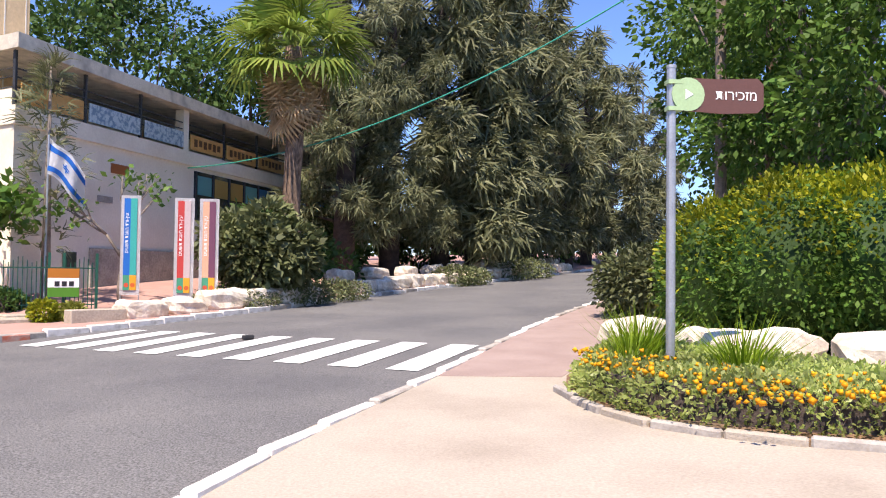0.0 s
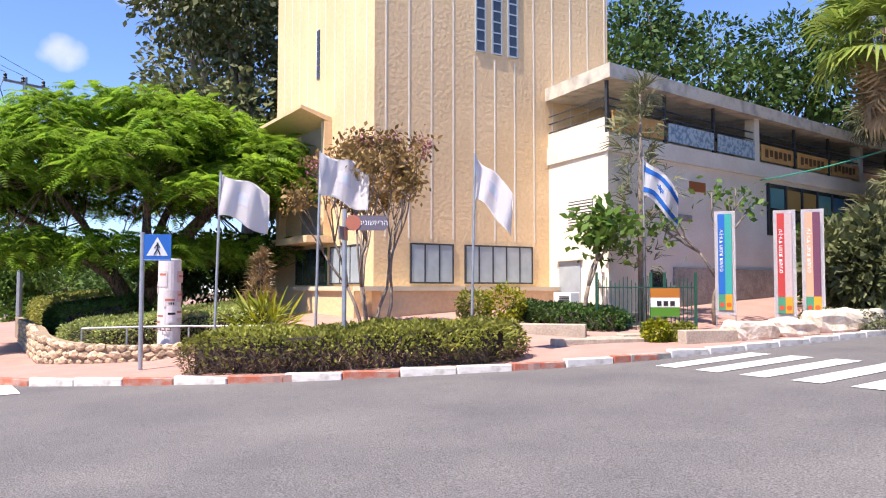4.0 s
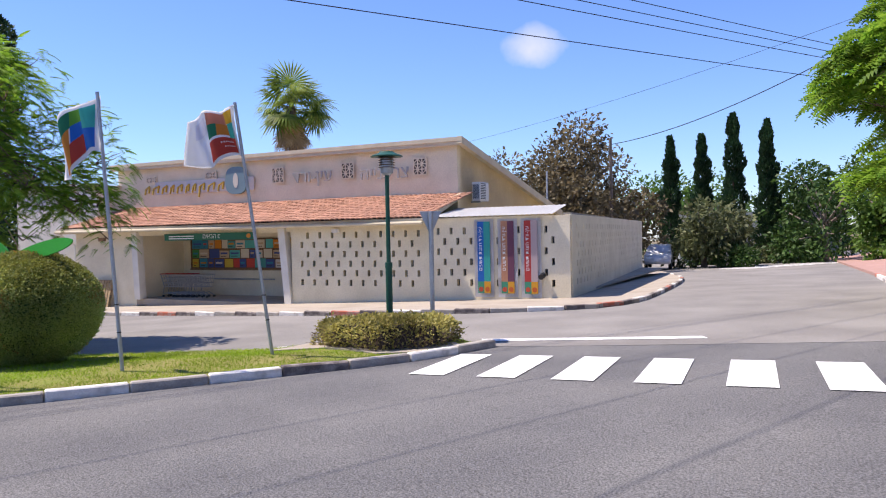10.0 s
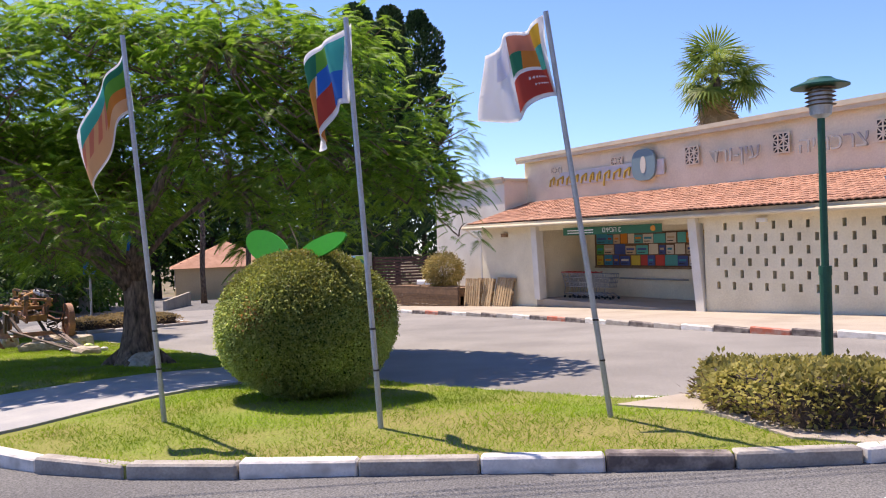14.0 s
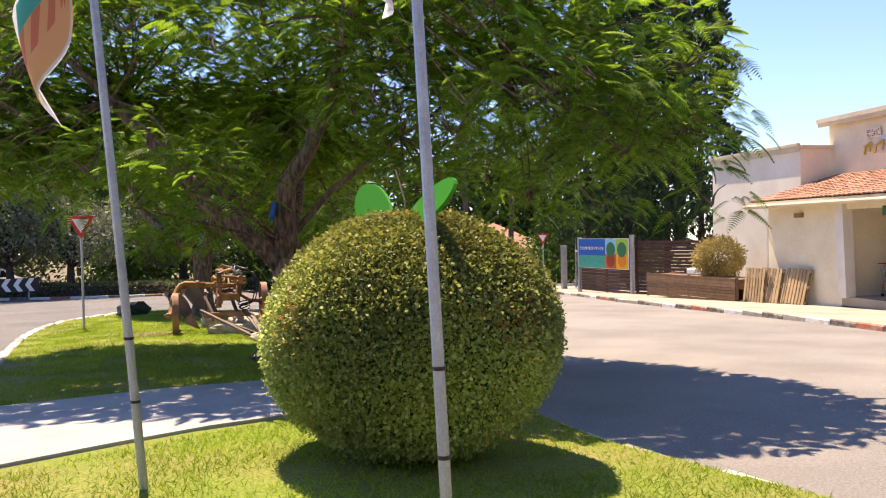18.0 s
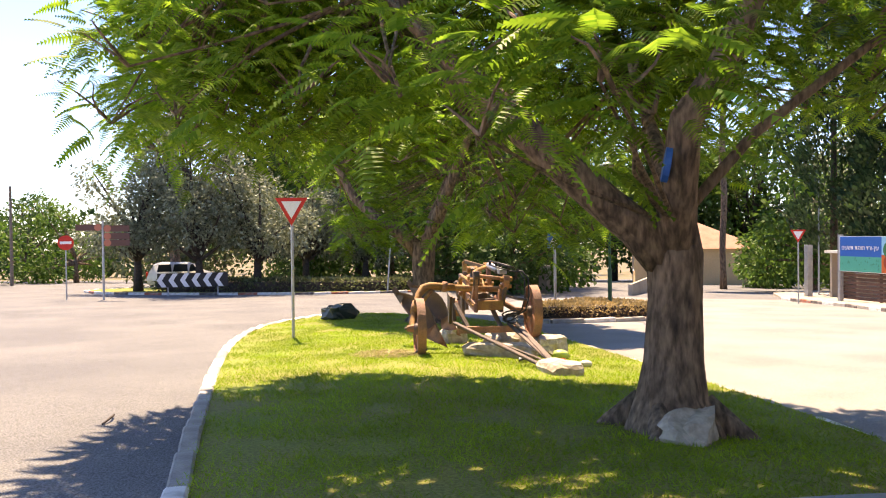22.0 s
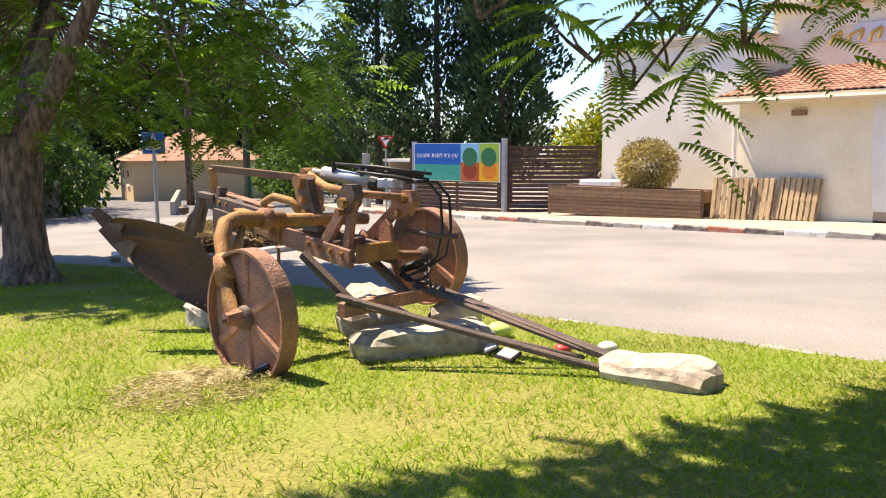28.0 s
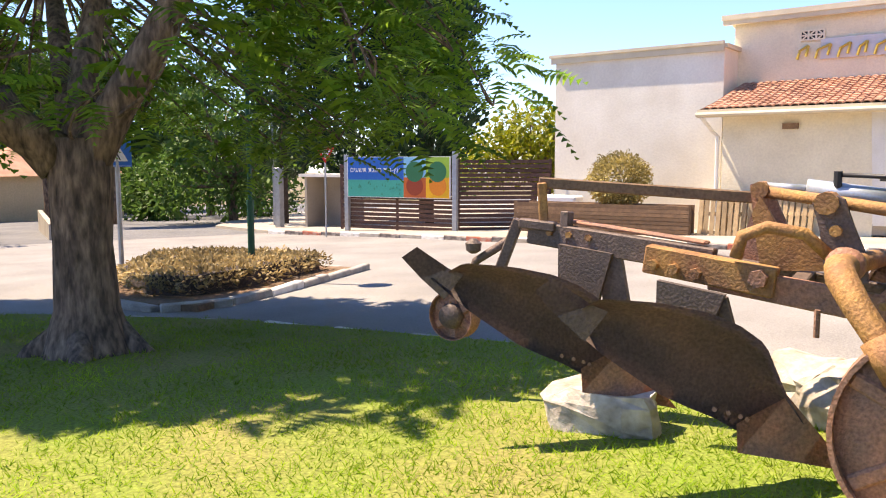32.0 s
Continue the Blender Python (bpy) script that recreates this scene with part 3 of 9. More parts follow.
def turns_to(ways, sizes, rng, spin=None):
    """Matrices that turn x towards each way (z stays as upright as it can), roll by chance, and scale."""
    ways = ways / np.linalg.norm(ways, axis=1, keepdims=True)
    up = np.tile([0.0, 0.0, 1.0], (len(ways), 1)) + rng.normal(0, 0.05, (len(ways), 3))
    side = np.cross(up, ways)
    side /= np.linalg.norm(side, axis=1, keepdims=True) + 1e-9
    top = np.cross(ways, side)
    if spin is not None:
        a = rng.uniform(-spin, spin, len(ways))[:, None]
        side, top = side * np.cos(a) + top * np.sin(a), top * np.cos(a) - side * np.sin(a)
    return np.stack([ways, side, top], 2) * np.asarray(sizes)[:, None, None]


LEAF_T = np.array([(0, 0, 0), (0.5, 0.28, 0.06), (1, 0, -0.06), (0.5, -0.28, 0.06)])
LEAF_F = [(0, 1, 2, 3)]


def frond_template(pairs=9, size=1.0, wide=0.26, droop=0.35, thin=0.038):
    """A feathery leaf: pairs of narrow leaflets along a drooping stalk of length one."""
    v, f = [], []
    for i in range(pairs):
        t = 0.12 + 0.88 * i / (pairs - 1)
        x, z = t, -droop * t * t
        span = wide * math.sin(math.pi * min(1, 0.18 + 0.82 * t) ** 0.9) + 0.05
        for s in (-1, 1):
            k = len(v)
            v += [(x - 1.3 * thin, 0, z), (x + 0.03, s * span, z - 0.10 * span - 0.05), (x + 1.3 * thin, 0, z)]
            f.append((k, k + 1, k + 2))
    return np.array(v), f


FROND_T, FROND_F = frond_template(12, wide=0.22, thin=0.036)
FROND_FAR_T, FROND_FAR_F = frond_template(7, 1.0, 0.3, thin=0.062)


def tuft_template(blades=7, droop=0.5, thin=0.035, seed=3):
    """A hanging tuft of needles."""
    rng, v, f = random.Random(seed), [], []
    for _ in range(blades):
        a, lift = rng.uniform(-1.0, 1.0), rng.uniform(-0.5, 0.4)
        way = Vector((math.cos(a), math.sin(a), lift)).normalized()
        side = way.cross(Vector((0, 0, 1))).normalized() * thin
        mid, end = way * 0.55, way * 1.0 - Vector((0, 0, droop * rng.uniform(0.5, 1.2)))
        k = len(v)
        v += [tuple(-side), tuple(side), tuple(mid + side), tuple(mid - side), tuple(end + side * 0.4), tuple(end - side * 0.4)]
        f += [(k, k + 1, k + 2, k + 3), (k + 3, k + 2, k + 4, k + 5)]
    return np.array(v), f


TUFT_T, TUFT_F = tuft_template(4, thin=0.04)


def limb(bm, a, b, r0, r1, bend, rng, seg=7, knots=5):
    a, b = Vector(a), Vector(b)
    off = Vector((rng.uniform(-1, 1), rng.uniform(-1, 1), rng.uniform(-0.3, 0.8))) * bend
    pts = [a.lerp(b, k / knots) + off * math.sin(math.pi * k / knots) for k in range(knots + 1)]
    add_tube(bm, pts, [r0 + (r1 - r0) * k / knots for k in range(knots + 1)], seg)
    return pts


# how far a shadow moves per metre of height, as SUN_TO gives it
SHADOW_SLIP = (0.12, 0.55)


def in_outline(px, py, ring):
    """Which of the points lie inside a closed outline."""
    odd = np.zeros(np.shape(px), bool)
    for (ax, ay), (bx, by) in zip(ring, ring[1:] + ring[:1]):
        cross = ((ay > py) != (by > py)) & (px < (bx - ax) * (py - ay) / (by - ay + 1e-9) + ax)
        odd ^= cross
    return odd


def umbrella_tree(name, x, y, z, limbs, tips, mat, bark, label, fronds=60, size=0.55, seed=1, trunk=None, far=False, plate=1.0, drop=0.0, category="tree", ring=None):
    """A spreading tree with feathery leaves in flat layered plates at the tips of its limbs.
    limbs: polylines with radii, relative to the base; tips: centres and radii of leaf plates;
    ring: the ground outline its shadow keeps to; leaves whose shadow would fall outside are left out."""
    top = thing(name, x, y, z, 0, label, category)
    rng, nr = random.Random(seed), np.random.default_rng(seed)
    bm = bmesh.new()
    for pts, radii in limbs:
        add_tube(bm, pts, radii, 10)
    main = part("trunk", bm, bark, top, flat=False)
    ends = [Vector(p) for pts, _ in limbs for p in pts[-2:]]
    if ring:
        tips = [t for t in tips if in_outline(np.array(x + t[0] + SHADOW_SLIP[0] * t[2]), np.array(y + t[1] + SHADOW_SLIP[1] * t[2]), ring)]
    bm = bmesh.new()
    places, ways, sizes = [], [], []
    for cx, cy, cz, r in tips:
        c = Vector((cx, cy, cz))
        near = min(ends, key=lambda e: (e - c).length)
        limb(bm, near, c - Vector((0, 0, 0.25)), 0.024, 0.009, 0.25, rng, 5, 4)
        n = int(fronds * r * r)
        for _ in range(max(2, int(4 * r))):
            a = rng.uniform(0, 2 * math.pi)
            limb(bm, c - Vector((0, 0, 0.25)), c + Vector((math.cos(a), math.sin(a), rng.uniform(-0.1, 0.1))) * r * 0.45, 0.016, 0.005, 0.08, rng, 4, 3)
        k = nr.random((n, 4))
        rad, ang = r * np.sqrt(k[:, 0]), 2 * np.pi * k[:, 1]
        px, py = rad * np.cos(ang), rad * np.sin(ang)
        pz = 0.34 * plate * r * (1 - (rad / r) ** 2) + nr.normal(0, 0.12, n) - drop * (rad / r) ** 2
        places.append(np.stack([cx + px, cy + py, cz + pz], 1))
        wa = ang + nr.normal(0, 0.7, n)
        ways.append(np.stack([np.cos(wa), np.sin(wa), 0.30 - 0.75 * (rad / r) ** 2 + nr.normal(0, 0.2, n)], 1))
        sizes.append(size * (0.65 + 0.6 * k[:, 3]))
    tagged(part("branchwork", bm, bark, top), kind="stuff")
    places, ways, sizes = map(np.concatenate, (places, ways, sizes))
    if ring:
        k = in_outline(places[:, 0] + x + SHADOW_SLIP[0] * places[:, 2], places[:, 1] + y + SHADOW_SLIP[1] * places[:, 2], ring)
        places, ways, sizes = places[k], ways[k], sizes[k]
    t, f = (FROND_FAR_T, FROND_FAR_F) if far else (FROND_T, FROND_F)
    baked("crown", t, f, turns_to(ways, sizes, nr, 0.6), places, mat, top)
    return top


def blob_points(nr, n, blobs, shell=0.55):
    """Points in the outer part of overlapping ellipsoids: (x, y, z, rx, ry, rz)."""
    b = np.array(blobs)
    weight = b[:, 3] * b[:, 4] + b[:, 4] * b[:, 5] + b[:, 3] * b[:, 5]
    pick = nr.choice(len(b), n, p=weight / weight.sum())
    d = nr.normal(size=(n, 3))
    d /= np.linalg.norm(d, axis=1, keepdims=True)
    r = shell + (1 - shell) * nr.random(n) ** 0.6
    r *= 1 + nr.normal(0, 0.05, n)
    return b[pick, :3] + d * r[:, None] * b[pick, 3:], d


def leafy(name, parent, blobs, n, size, mat, nr, template=None, shell=0.6, hang=0.2, clump=0.0):
    t, f = template or (LEAF_T, LEAF_F)
    p, d = blob_points(nr, n, blobs, shell)
    if clump:
        p = p + 0.45 * clump * np.stack([np.sin(p[:, 1] * 5.1 / clump + p[:, 2] * 3.7 / clump), np.sin(p[:, 2] * 4.3 / clump + p[:, 0] * 4.9 / clump), np.sin(p[:, 0] * 5.7 / clump + p[:, 1] * 3.9 / clump)], 1)
    w = d + nr.normal(0, 0.55, d.shape)
    w[:, 2] -= hang
    return baked(name, t, f, turns_to(w, size * (0.6 + 0.8 * nr.random(n)), nr, 1.4), p, mat, parent)


def blob_tree(name, x, y, z, trunk_h, trunk_r, blobs, n, size, mat, bark, label, seed=1, template=None, shell=0.5, hang=0.2, clump=0.0, category="tree"):
    """A tree with a tapered trunk, limbs into each clump and a crown of many small leaves."""
    top = thing(name, x, y, z, 0, label, category)
    rng, nr = random.Random(seed), np.random.default_rng(seed)
    bm = bmesh.new()
    add_tube(bm, [(0, 0, -0.1), (rng.uniform(-0.1, 0.1), rng.uniform(-0.1, 0.1), trunk_h * 0.5), (0, 0, trunk_h)], [trunk_r * 1.25, trunk_r * 0.9, trunk_r * 0.7], 9)
    for b in blobs:
        limb(bm, (0, 0, trunk_h * rng.uniform(0.75, 1.0)), (b[0], b[1], b[2] + b[5] * 0.3), trunk_r * 0.5, 0.03, 0.3, rng, 6)
    part("trunk", bm, bark, top, flat=False)
    leafy("crown", top, blobs, n, size, mat, nr, template, shell, hang, clump)
    return top


def random_blobs(rng, count, spread, low, high, size):
    """Clumps scattered through a crown."""
    out = []
    for _ in range(count):
        a, r = rng.uniform(0, 2 * math.pi), spread * math.sqrt(rng.random())
        z = rng.uniform(low, high)
        s = size * rng.uniform(0.7, 1.25)
        out.append((r * math.cos(a), r * math.sin(a), z, s, s, s * 0.8))
    return out


def conifer(name, x, y, z, high, wide, n, size, mat, label, seed=1, template=None, low=0.5, shape=1.0, bark=None, category="tree", hang=-1.2):
    """A tall narrow tree: a straight trunk with foliage in many small upright or hanging sprays."""
    top = thing(name, x, y, z, 0, label, category)
    nr, rng = np.random.default_rng(seed), random.Random(seed)
    bm = tube([(0, 0, -0.1), (0, 0, high * 0.5), (0, 0, high * 0.97)], [0.05 * wide + 0.10, 0.03 * wide + 0.06, 0.02], 8)
    part("trunk", bm, bark or BARK_DARK, top, flat=False)
    k = nr.random((n, 3))
    h = k[:, 0] ** 0.8
    prof = np.minimum(1.0, 6 * h + 0.3) * (1 - h) ** (0.65 * shape) * (1 + 0.22 * np.sin(h * 23 + seed) + 0.15 * np.sin(h * 51))
    a = 2 * np.pi * k[:, 1]
    prof *= 1 + 0.22 * np.sin(3 * a + 9 * h + seed)
    r = wide * prof * (0.55 + 0.45 * k[:, 2] ** 0.5)
    p = np.stack([r * np.cos(a), r * np.sin(a), low + (high - low) * h], 1)
    w = np.stack([np.cos(a), np.sin(a), np.full(n, -hang)], 1) + nr.normal(0, 0.35, (n, 3))
    t, f = template or (LEAF_T, LEAF_F)
    baked("crown", t, f, turns_to(w, size * (0.6 + 0.8 * nr.random(n)), nr, 1.4), p, mat, top)
    return top


def fan_template(blades=21, seed=2):
    """A fan palm leaf on its stalk: blades spread from the stalk's end, tips hanging."""
    rng, v, f = random.Random(seed), [], []
    v += [(0, -0.02, 0), (0, 0.02, 0), (0.5, 0.012, 0.03), (0.5, -0.012, 0.03)]
    f.append((0, 1, 2, 3))
    for i in range(blades):
        a = -1.9 + 3.8 * i / (blades - 1)
        way = Vector((math.cos(a), math.sin(a), 0.12 * math.cos(2 * a)))
        side = Vector((-math.sin(a), math.cos(a), 0)) * 0.03
        base = Vector((0.5, 0, 0.03))
        mid = base + way * 0.33
        end = base + way * rng.uniform(0.5, 0.62) - Vector((0, 0, rng.uniform(0.08, 0.28)))
        k = len(v)
        v += [tuple(base), tuple(base + side * 0.2), tuple(mid + side), tuple(mid - side * 0.6), tuple(end + side * 0.1), tuple(end - side * 0.1)]
        f += [(k, k + 1, k + 2, k + 3), (k + 3, k + 2, k + 4, k + 5)]
    return np.array(v), f


FAN_T, FAN_F = fan_template()


def fan_palm(name, x, y, z, high, label, seed=1, size=1.7, trunk_r=0.22, leaves=46, dry=30, skirt=1.0):
    top = thing(name, x, y, z, 0, label, "palm tree")
    nr = np.random.default_rng(seed)
    pts = [(0.05 * math.sin(k), 0.05 * math.cos(k * 1.3), high * k / 12) for k in range(13)]
    pts[0] = (0, 0, -0.1)
    part("trunk", tube(pts, [trunk_r * (1.3 if k == 0 else 1.0 + 0.05 * (k % 2)) for k in range(13)], 12), BARK, top, flat=False)
    for nm, n, lo, hi, mat in (("crown", leaves, -0.85, 1.25, PALM_LEAF), ("dry_skirt", dry, -1.5, -1.0, PALM_DRY)):
        a, e = nr.uniform(0, 2 * np.pi, n), nr.uniform(lo, hi, n)
        w = np.stack([np.cos(a) * np.cos(e), np.sin(a) * np.cos(e), np.sin(e)], 1)
        s = size * nr.uniform(0.8, 1.1, n) * (1.0 if nm == "crown" else 0.72)
        p = np.stack([np.cos(a) * trunk_r * 0.7, np.sin(a) * trunk_r * 0.7, high + nr.uniform(-0.3, 0.2, n) - (nr.uniform(0, skirt, n) if nm == "dry_skirt" else 0)], 1)
        baked(nm, FAN_T, FAN_F, turns_to(w, s, nr, 0.4), p, mat, top)
    return top


def hedge(name, outline, z_of, high, mat, label, n, size=0.06, seed=1, twigs=None, twig_part=0.0, bulge=0.12, category="hedge", core=None):
    """A clipped hedge over an outline: a core coloured dark for the shade inside, and a skin of many small leaves."""
    nr, rng = np.random.default_rng(seed), random.Random(seed)
    xs, ys = [p[0] for p in outline], [p[1] for p in outline]
    cx, cy = sum(xs) / len(xs), sum(ys) / len(ys)
    top = thing(name, cx, cy, z_of(cx, cy), 0, label, category)
    z0 = z_of(cx, cy)
    ring = list(outline) + [outline[0]]

    def inside(x, y):
        odd = False
        for (ax, ay), (bx, by) in zip(ring, ring[1:]):
            if (ay > y) != (by > y) and x < (bx - ax) * (y - ay) / (by - ay) + ax:
                odd = not odd
        return odd

    pts, ways = [], []
    size_of = [math.hypot(b[0] - a[0], b[1] - a[1]) for a, b in zip(ring, ring[1:])]
    girth = sum(size_of)
    area = 0.5 * abs(sum(a[0] * b[1] - b[0] * a[1] for a, b in zip(ring, ring[1:])))
    side_n = int(n * girth * high / (girth * high + area))
    mid_bend = lambda x, y: 0.10 * math.sin(1.9 * x + 0.7) * math.sin(1.6 * y) + 0.06 * math.sin(5.1 * x) * math.sin(4.3 * y + 1)
    for _ in range(side_n):
        k = rng.random() * girth
        i = 0
        while k > size_of[i]:
            k -= size_of[i]
            i += 1
        (ax, ay), (bx, by) = ring[i], ring[i + 1]
        t = k / size_of[i]
        x, y, h = ax + (bx - ax) * t, ay + (by - ay) * t, rng.random()
        ox, oy = x - cx, y - cy
        d = math.hypot(ox, oy)
        nx, ny = (by - ay) / size_of[i], -(bx - ax) / size_of[i]
        if nx * ox + ny * oy < 0:
            nx, ny = -nx, -ny
        b = bulge * (math.sin(math.pi * min(1, h * 1.05)) - 0.3) + rng.gauss(0, 0.035) + mid_bend(x + h, y) - (0.25 * bulge if h > 0.9 else 0)
        pts.append((x + nx * b - cx, y + ny * b - cy, z_of(x, y) - z0 + h * high * (1 + mid_bend(x, y))))
        ways.append((nx, ny, 0.3))
    while len(pts) < n:
        x, y = rng.uniform(min(xs), max(xs)), rng.uniform(min(ys), max(ys))
        if inside(x, y):
            edge = min(1.0, away(x, y, ring) / 0.25)
            pts.append((x - cx, y - cy, z_of(x, y) - z0 + high * (1 + mid_bend(x, y)) - 0.12 * (1 - edge) ** 2 + rng.gauss(0, 0.025)))
            ways.append((rng.gauss(0, 0.4), rng.gauss(0, 0.4), 1))
    pts, ways = np.array(pts), np.array(ways) + nr.normal(0, 0.6, (len(pts), 3))
    shrunk = [(cx + (x - cx) * 0.94 - cx, cy + (y - cy) * 0.94 - cy) for x, y in outline]
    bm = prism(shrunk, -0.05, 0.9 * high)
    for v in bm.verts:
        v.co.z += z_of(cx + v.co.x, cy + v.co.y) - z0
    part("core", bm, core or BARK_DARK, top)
    sizes = size * (0.6 + 0.8 * nr.random(len(pts)))
    low = (pts[:, 2] < high * (0.35 + 0.35 * nr.random(len(pts)))) & (nr.random(len(pts)) < twig_part)
    if twigs and low.any():
        baked("foliage", LEAF_T * np.array([1.6, 0.35, 1.0]), LEAF_F, turns_to(ways[low], sizes[low], nr, 1.4), pts[low], twigs, top)
        pts, ways, sizes = pts[~low], ways[~low], sizes[~low]
    baked("leaves", LEAF_T, LEAF_F, turns_to(ways, sizes, nr, 1.4), pts, mat, top)
    return top


def boulder(rng, sx, sy, sz, rough=0.16):
    """A rough quarried block."""
    bm = bmesh.new()
    bmesh.ops.create_cube(bm, size=1.0)
    bmesh.ops.subdivide_edges(bm, edges=bm.edges[:], cuts=3, use_grid_fill=True)
    off = Vector((rng.uniform(0, 50), rng.uniform(0, 50), rng.uniform(0, 50)))
    for v in bm.verts:
        p = v.co.copy()
        k = 1 - 0.22 * max(0, p.length - 0.62) / 0.25
        v.co = Vector((p.x * sx * k, p.y * sy * k, p.z * sz * k))
        v.co += Vector(noise.noise_vector(p * 2.2 + off)) * rough * min(sx, sy, sz) + Vector(noise.noise_vector(p * 5 + off)) * rough * 0.4 * min(sx, sy, sz)
        v.co.z += sz * 0.45
    return bm


# ---- lettering ----
def letters(name, text, size, mat, parent, m, depth=0.01, label=""):
    """Words in the built-in font as a mesh; Hebrew runs from right to left, so it is laid out reversed."""
    cu = bpy.data.curves.new(name, "FONT")
    cu.body, cu.size, cu.extrude = text[::-1], size, depth / 2
    cu.align_x, cu.align_y = "CENTER", "CENTER"
    cu.resolution_u = 2
    tmp = bpy.data.objects.new(name, cu)
    me = bpy.data.meshes.new_from_object(tmp)
    bpy.data.objects.remove(tmp)
    ob = link_mesh(name, me, mat, parent, label)
    ob.matrix_basis = m
    return ob


def panel(name, x0, z0, x1, z1, y, mat, parent, thick=0.01, label=""):
    """A thin upright plate that faces -y, its front at y."""
    return part(name, box(x0, y, z0, x1, y + thick, z1), mat, parent, label)


# ---- the hall with its tall ochre tower ----
TX = math.degrees(math.atan2(0.9165, 0.4))
hall = thing("hall_tower", -16.67, 17.08, 0, TX, "tall windowless ochre stucco tower with pale vertical ribs", "building")
# x runs along the face towards the road, y to the back
part("wall", box(0, 0, 0.3, 8.4, 7.9, 13.6), STUCCO, hall)
ribs = [0.35 + 0.72 * k for k in range(12)]
for x in ribs:
    if 3.1 < x < 4.9:
        part("rib", box(x - 0.018, -0.012, 2.95, x + 0.018, 0.03, 8.35), WHITEPAINT, hall)
    else:
        part("rib", box(x - 0.018, -0.012, 2.95, x + 0.018, 0.03, 13.6), WHITEPAINT, hall)
for k in range(10):
    y = 0.5 + 0.74 * k
    part("rib", box(-0.012, y - 0.018, 6.9 if 2.7 < y < 7.2 else 3.1, 0.03, y + 0.018, 13.6), WHITEPAINT, hall)
part("roof", box(-0.12, -0.12, 13.6, 8.5, 8.0, 13.85), WHITEPAINT, hall)


def window(parent, x0, z0, x1, z1, y, bars, glass, frame_mat, rows=1, sill=True, deep=0.1):
    """A window set into a wall that faces -y: frame, panes and sill."""
    w = new("window")
    w.parent = parent
    fr = bmesh.new()
    t = 0.045
    for a, b in ((x0, x0 + t), (x1 - t, x1)):
        add_box(fr, a, y - 0.02, z0, b, y + 0.05, z1)
    for a, b in ((z0, z0 + t), (z1 - t, z1)):
        add_box(fr, x0 + t, y - 0.02, a, x1 - t, y + 0.05, b)
    for k in range(1, bars):
        x = x0 + (x1 - x0) * k / bars
        add_box(fr, x - 0.02, y - 0.018, z0 + t, x + 0.02, y + 0.045, z1 - t)
    for k in range(1, rows):
        z = z0 + (z1 - z0) * k / rows
        add_box(fr, x0 + t, y - 0.014, z - 0.02, x1 - t, y + 0.04, z + 0.02)
    part("window_frame", fr, frame_mat, w)
    for k in range(bars):
        for j in range(rows):
            a, b = x0 + (x1 - x0) * k / bars, x0 + (x1 - x0) * (k + 1) / bars
            c, d = z0 + (z1 - z0) * j / rows, z0 + (z1 - z0) * (j + 1) / rows
            part("pane", box(a + 0.02, y - 0.004, c + 0.02, b - 0.02, y + 0.012, d - 0.02), glass, w)
    if sill:
        part("window_sill", box(x0 - 0.06, y - 0.09, z0 - 0.05, x1 + 0.06, y + 0.02, z0 - 0.002), WHITEPAINT, w)
    return w


window(hall, 1.1, 1.7, 2.5, 2.82, -0.03, 3, BLIND, DARKSTEEL, sill=False)
window(hall, 2.88, 1.7, 5.3, 2.82, -0.03, 5, BLIND, DARKSTEEL, sill=False)
for k in range(3):
    window(hall, 3.25 + 0.58 * k, 8.5, 3.62 + 0.58 * k, 12.1, -0.03, 1, GLASS_DARK, BLIND, 11, sill=False)
part("plinth", box(-0.05, -0.55, 0.2, 6.2, 0, 1.5), STUCCO, hall, "orange painted plinth")
part("ledge", box(-0.6, -0.65, 1.5, 6.3, 0, 1.62), TRIM, hall, "worn concrete ledge")
# the face with the porch: slit window, slanting hood, recess, shutter, low windows
side_face = thing("hall_porch", -16.67, 17.08, 0, TX - 90, "ochre porch with slanting hood and grey shutter", "building part")
# x runs from the far end to the corner, y into the tower
for k in range(7):
    part("slit_pane", box(-4.12, -0.03, 8.15 + 0.225 * k, -3.92, 0.02, 8.35 + 0.225 * k), GLASS_DARK, side_face)
hood = prism([(0, 6.55), (0, 6.72), (-1.0, 7.0), (-1.0, 6.9)], 0, 4.1, Matrix(((0, 0, -1, -2.9), (1, 0, 0, 0), (0, 1, 0, 0), (0, 0, 0, 1))))
part("hood", hood, STUCCO, side_face, "slanting concrete hood")
part("hood_cheek", box(-7.1, -0.25, 3.1, -6.85, 0, 6.75), STUCCO, side_face)
part("hood_cheek", box(-3.15, -0.25, 3.1, -2.9, 0, 6.6), STUCCO, side_face)
# no hollow is modelled: the recess's shade is painted as darker stucco
RECESS_SHADE = material("shaded stucco panel", (0.40, 0.31, 0.21), 0.9, second=(0.34, 0.27, 0.19), scale=1, bump=0.3, bump_scale=20, fine=0.08)
SHUTTER = material("grey shutter", (0.30, 0.28, 0.27), 0.6, second=(0.26, 0.24, 0.23), scale=4, fine=0.06)
part("recess", box(-5.4, -0.04, 4.6, -3.3, 0.03, 6.6), RECESS_SHADE, side_face)
part("shutter", box(-5.2, -0.07, 3.15, -3.6, 0.03, 4.9), SHUTTER, side_face, "grey roller shutter")
part("porch_slab", box(-6.4, -0.9, 2.92, -2.6, 0.0, 3.12), STUCCO, side_face)
window(side_face, -5.8, 1.68, -3.2, 2.8, -0.03, 4, GLASS_DARK, GREENPAINT, 1, sill=False)
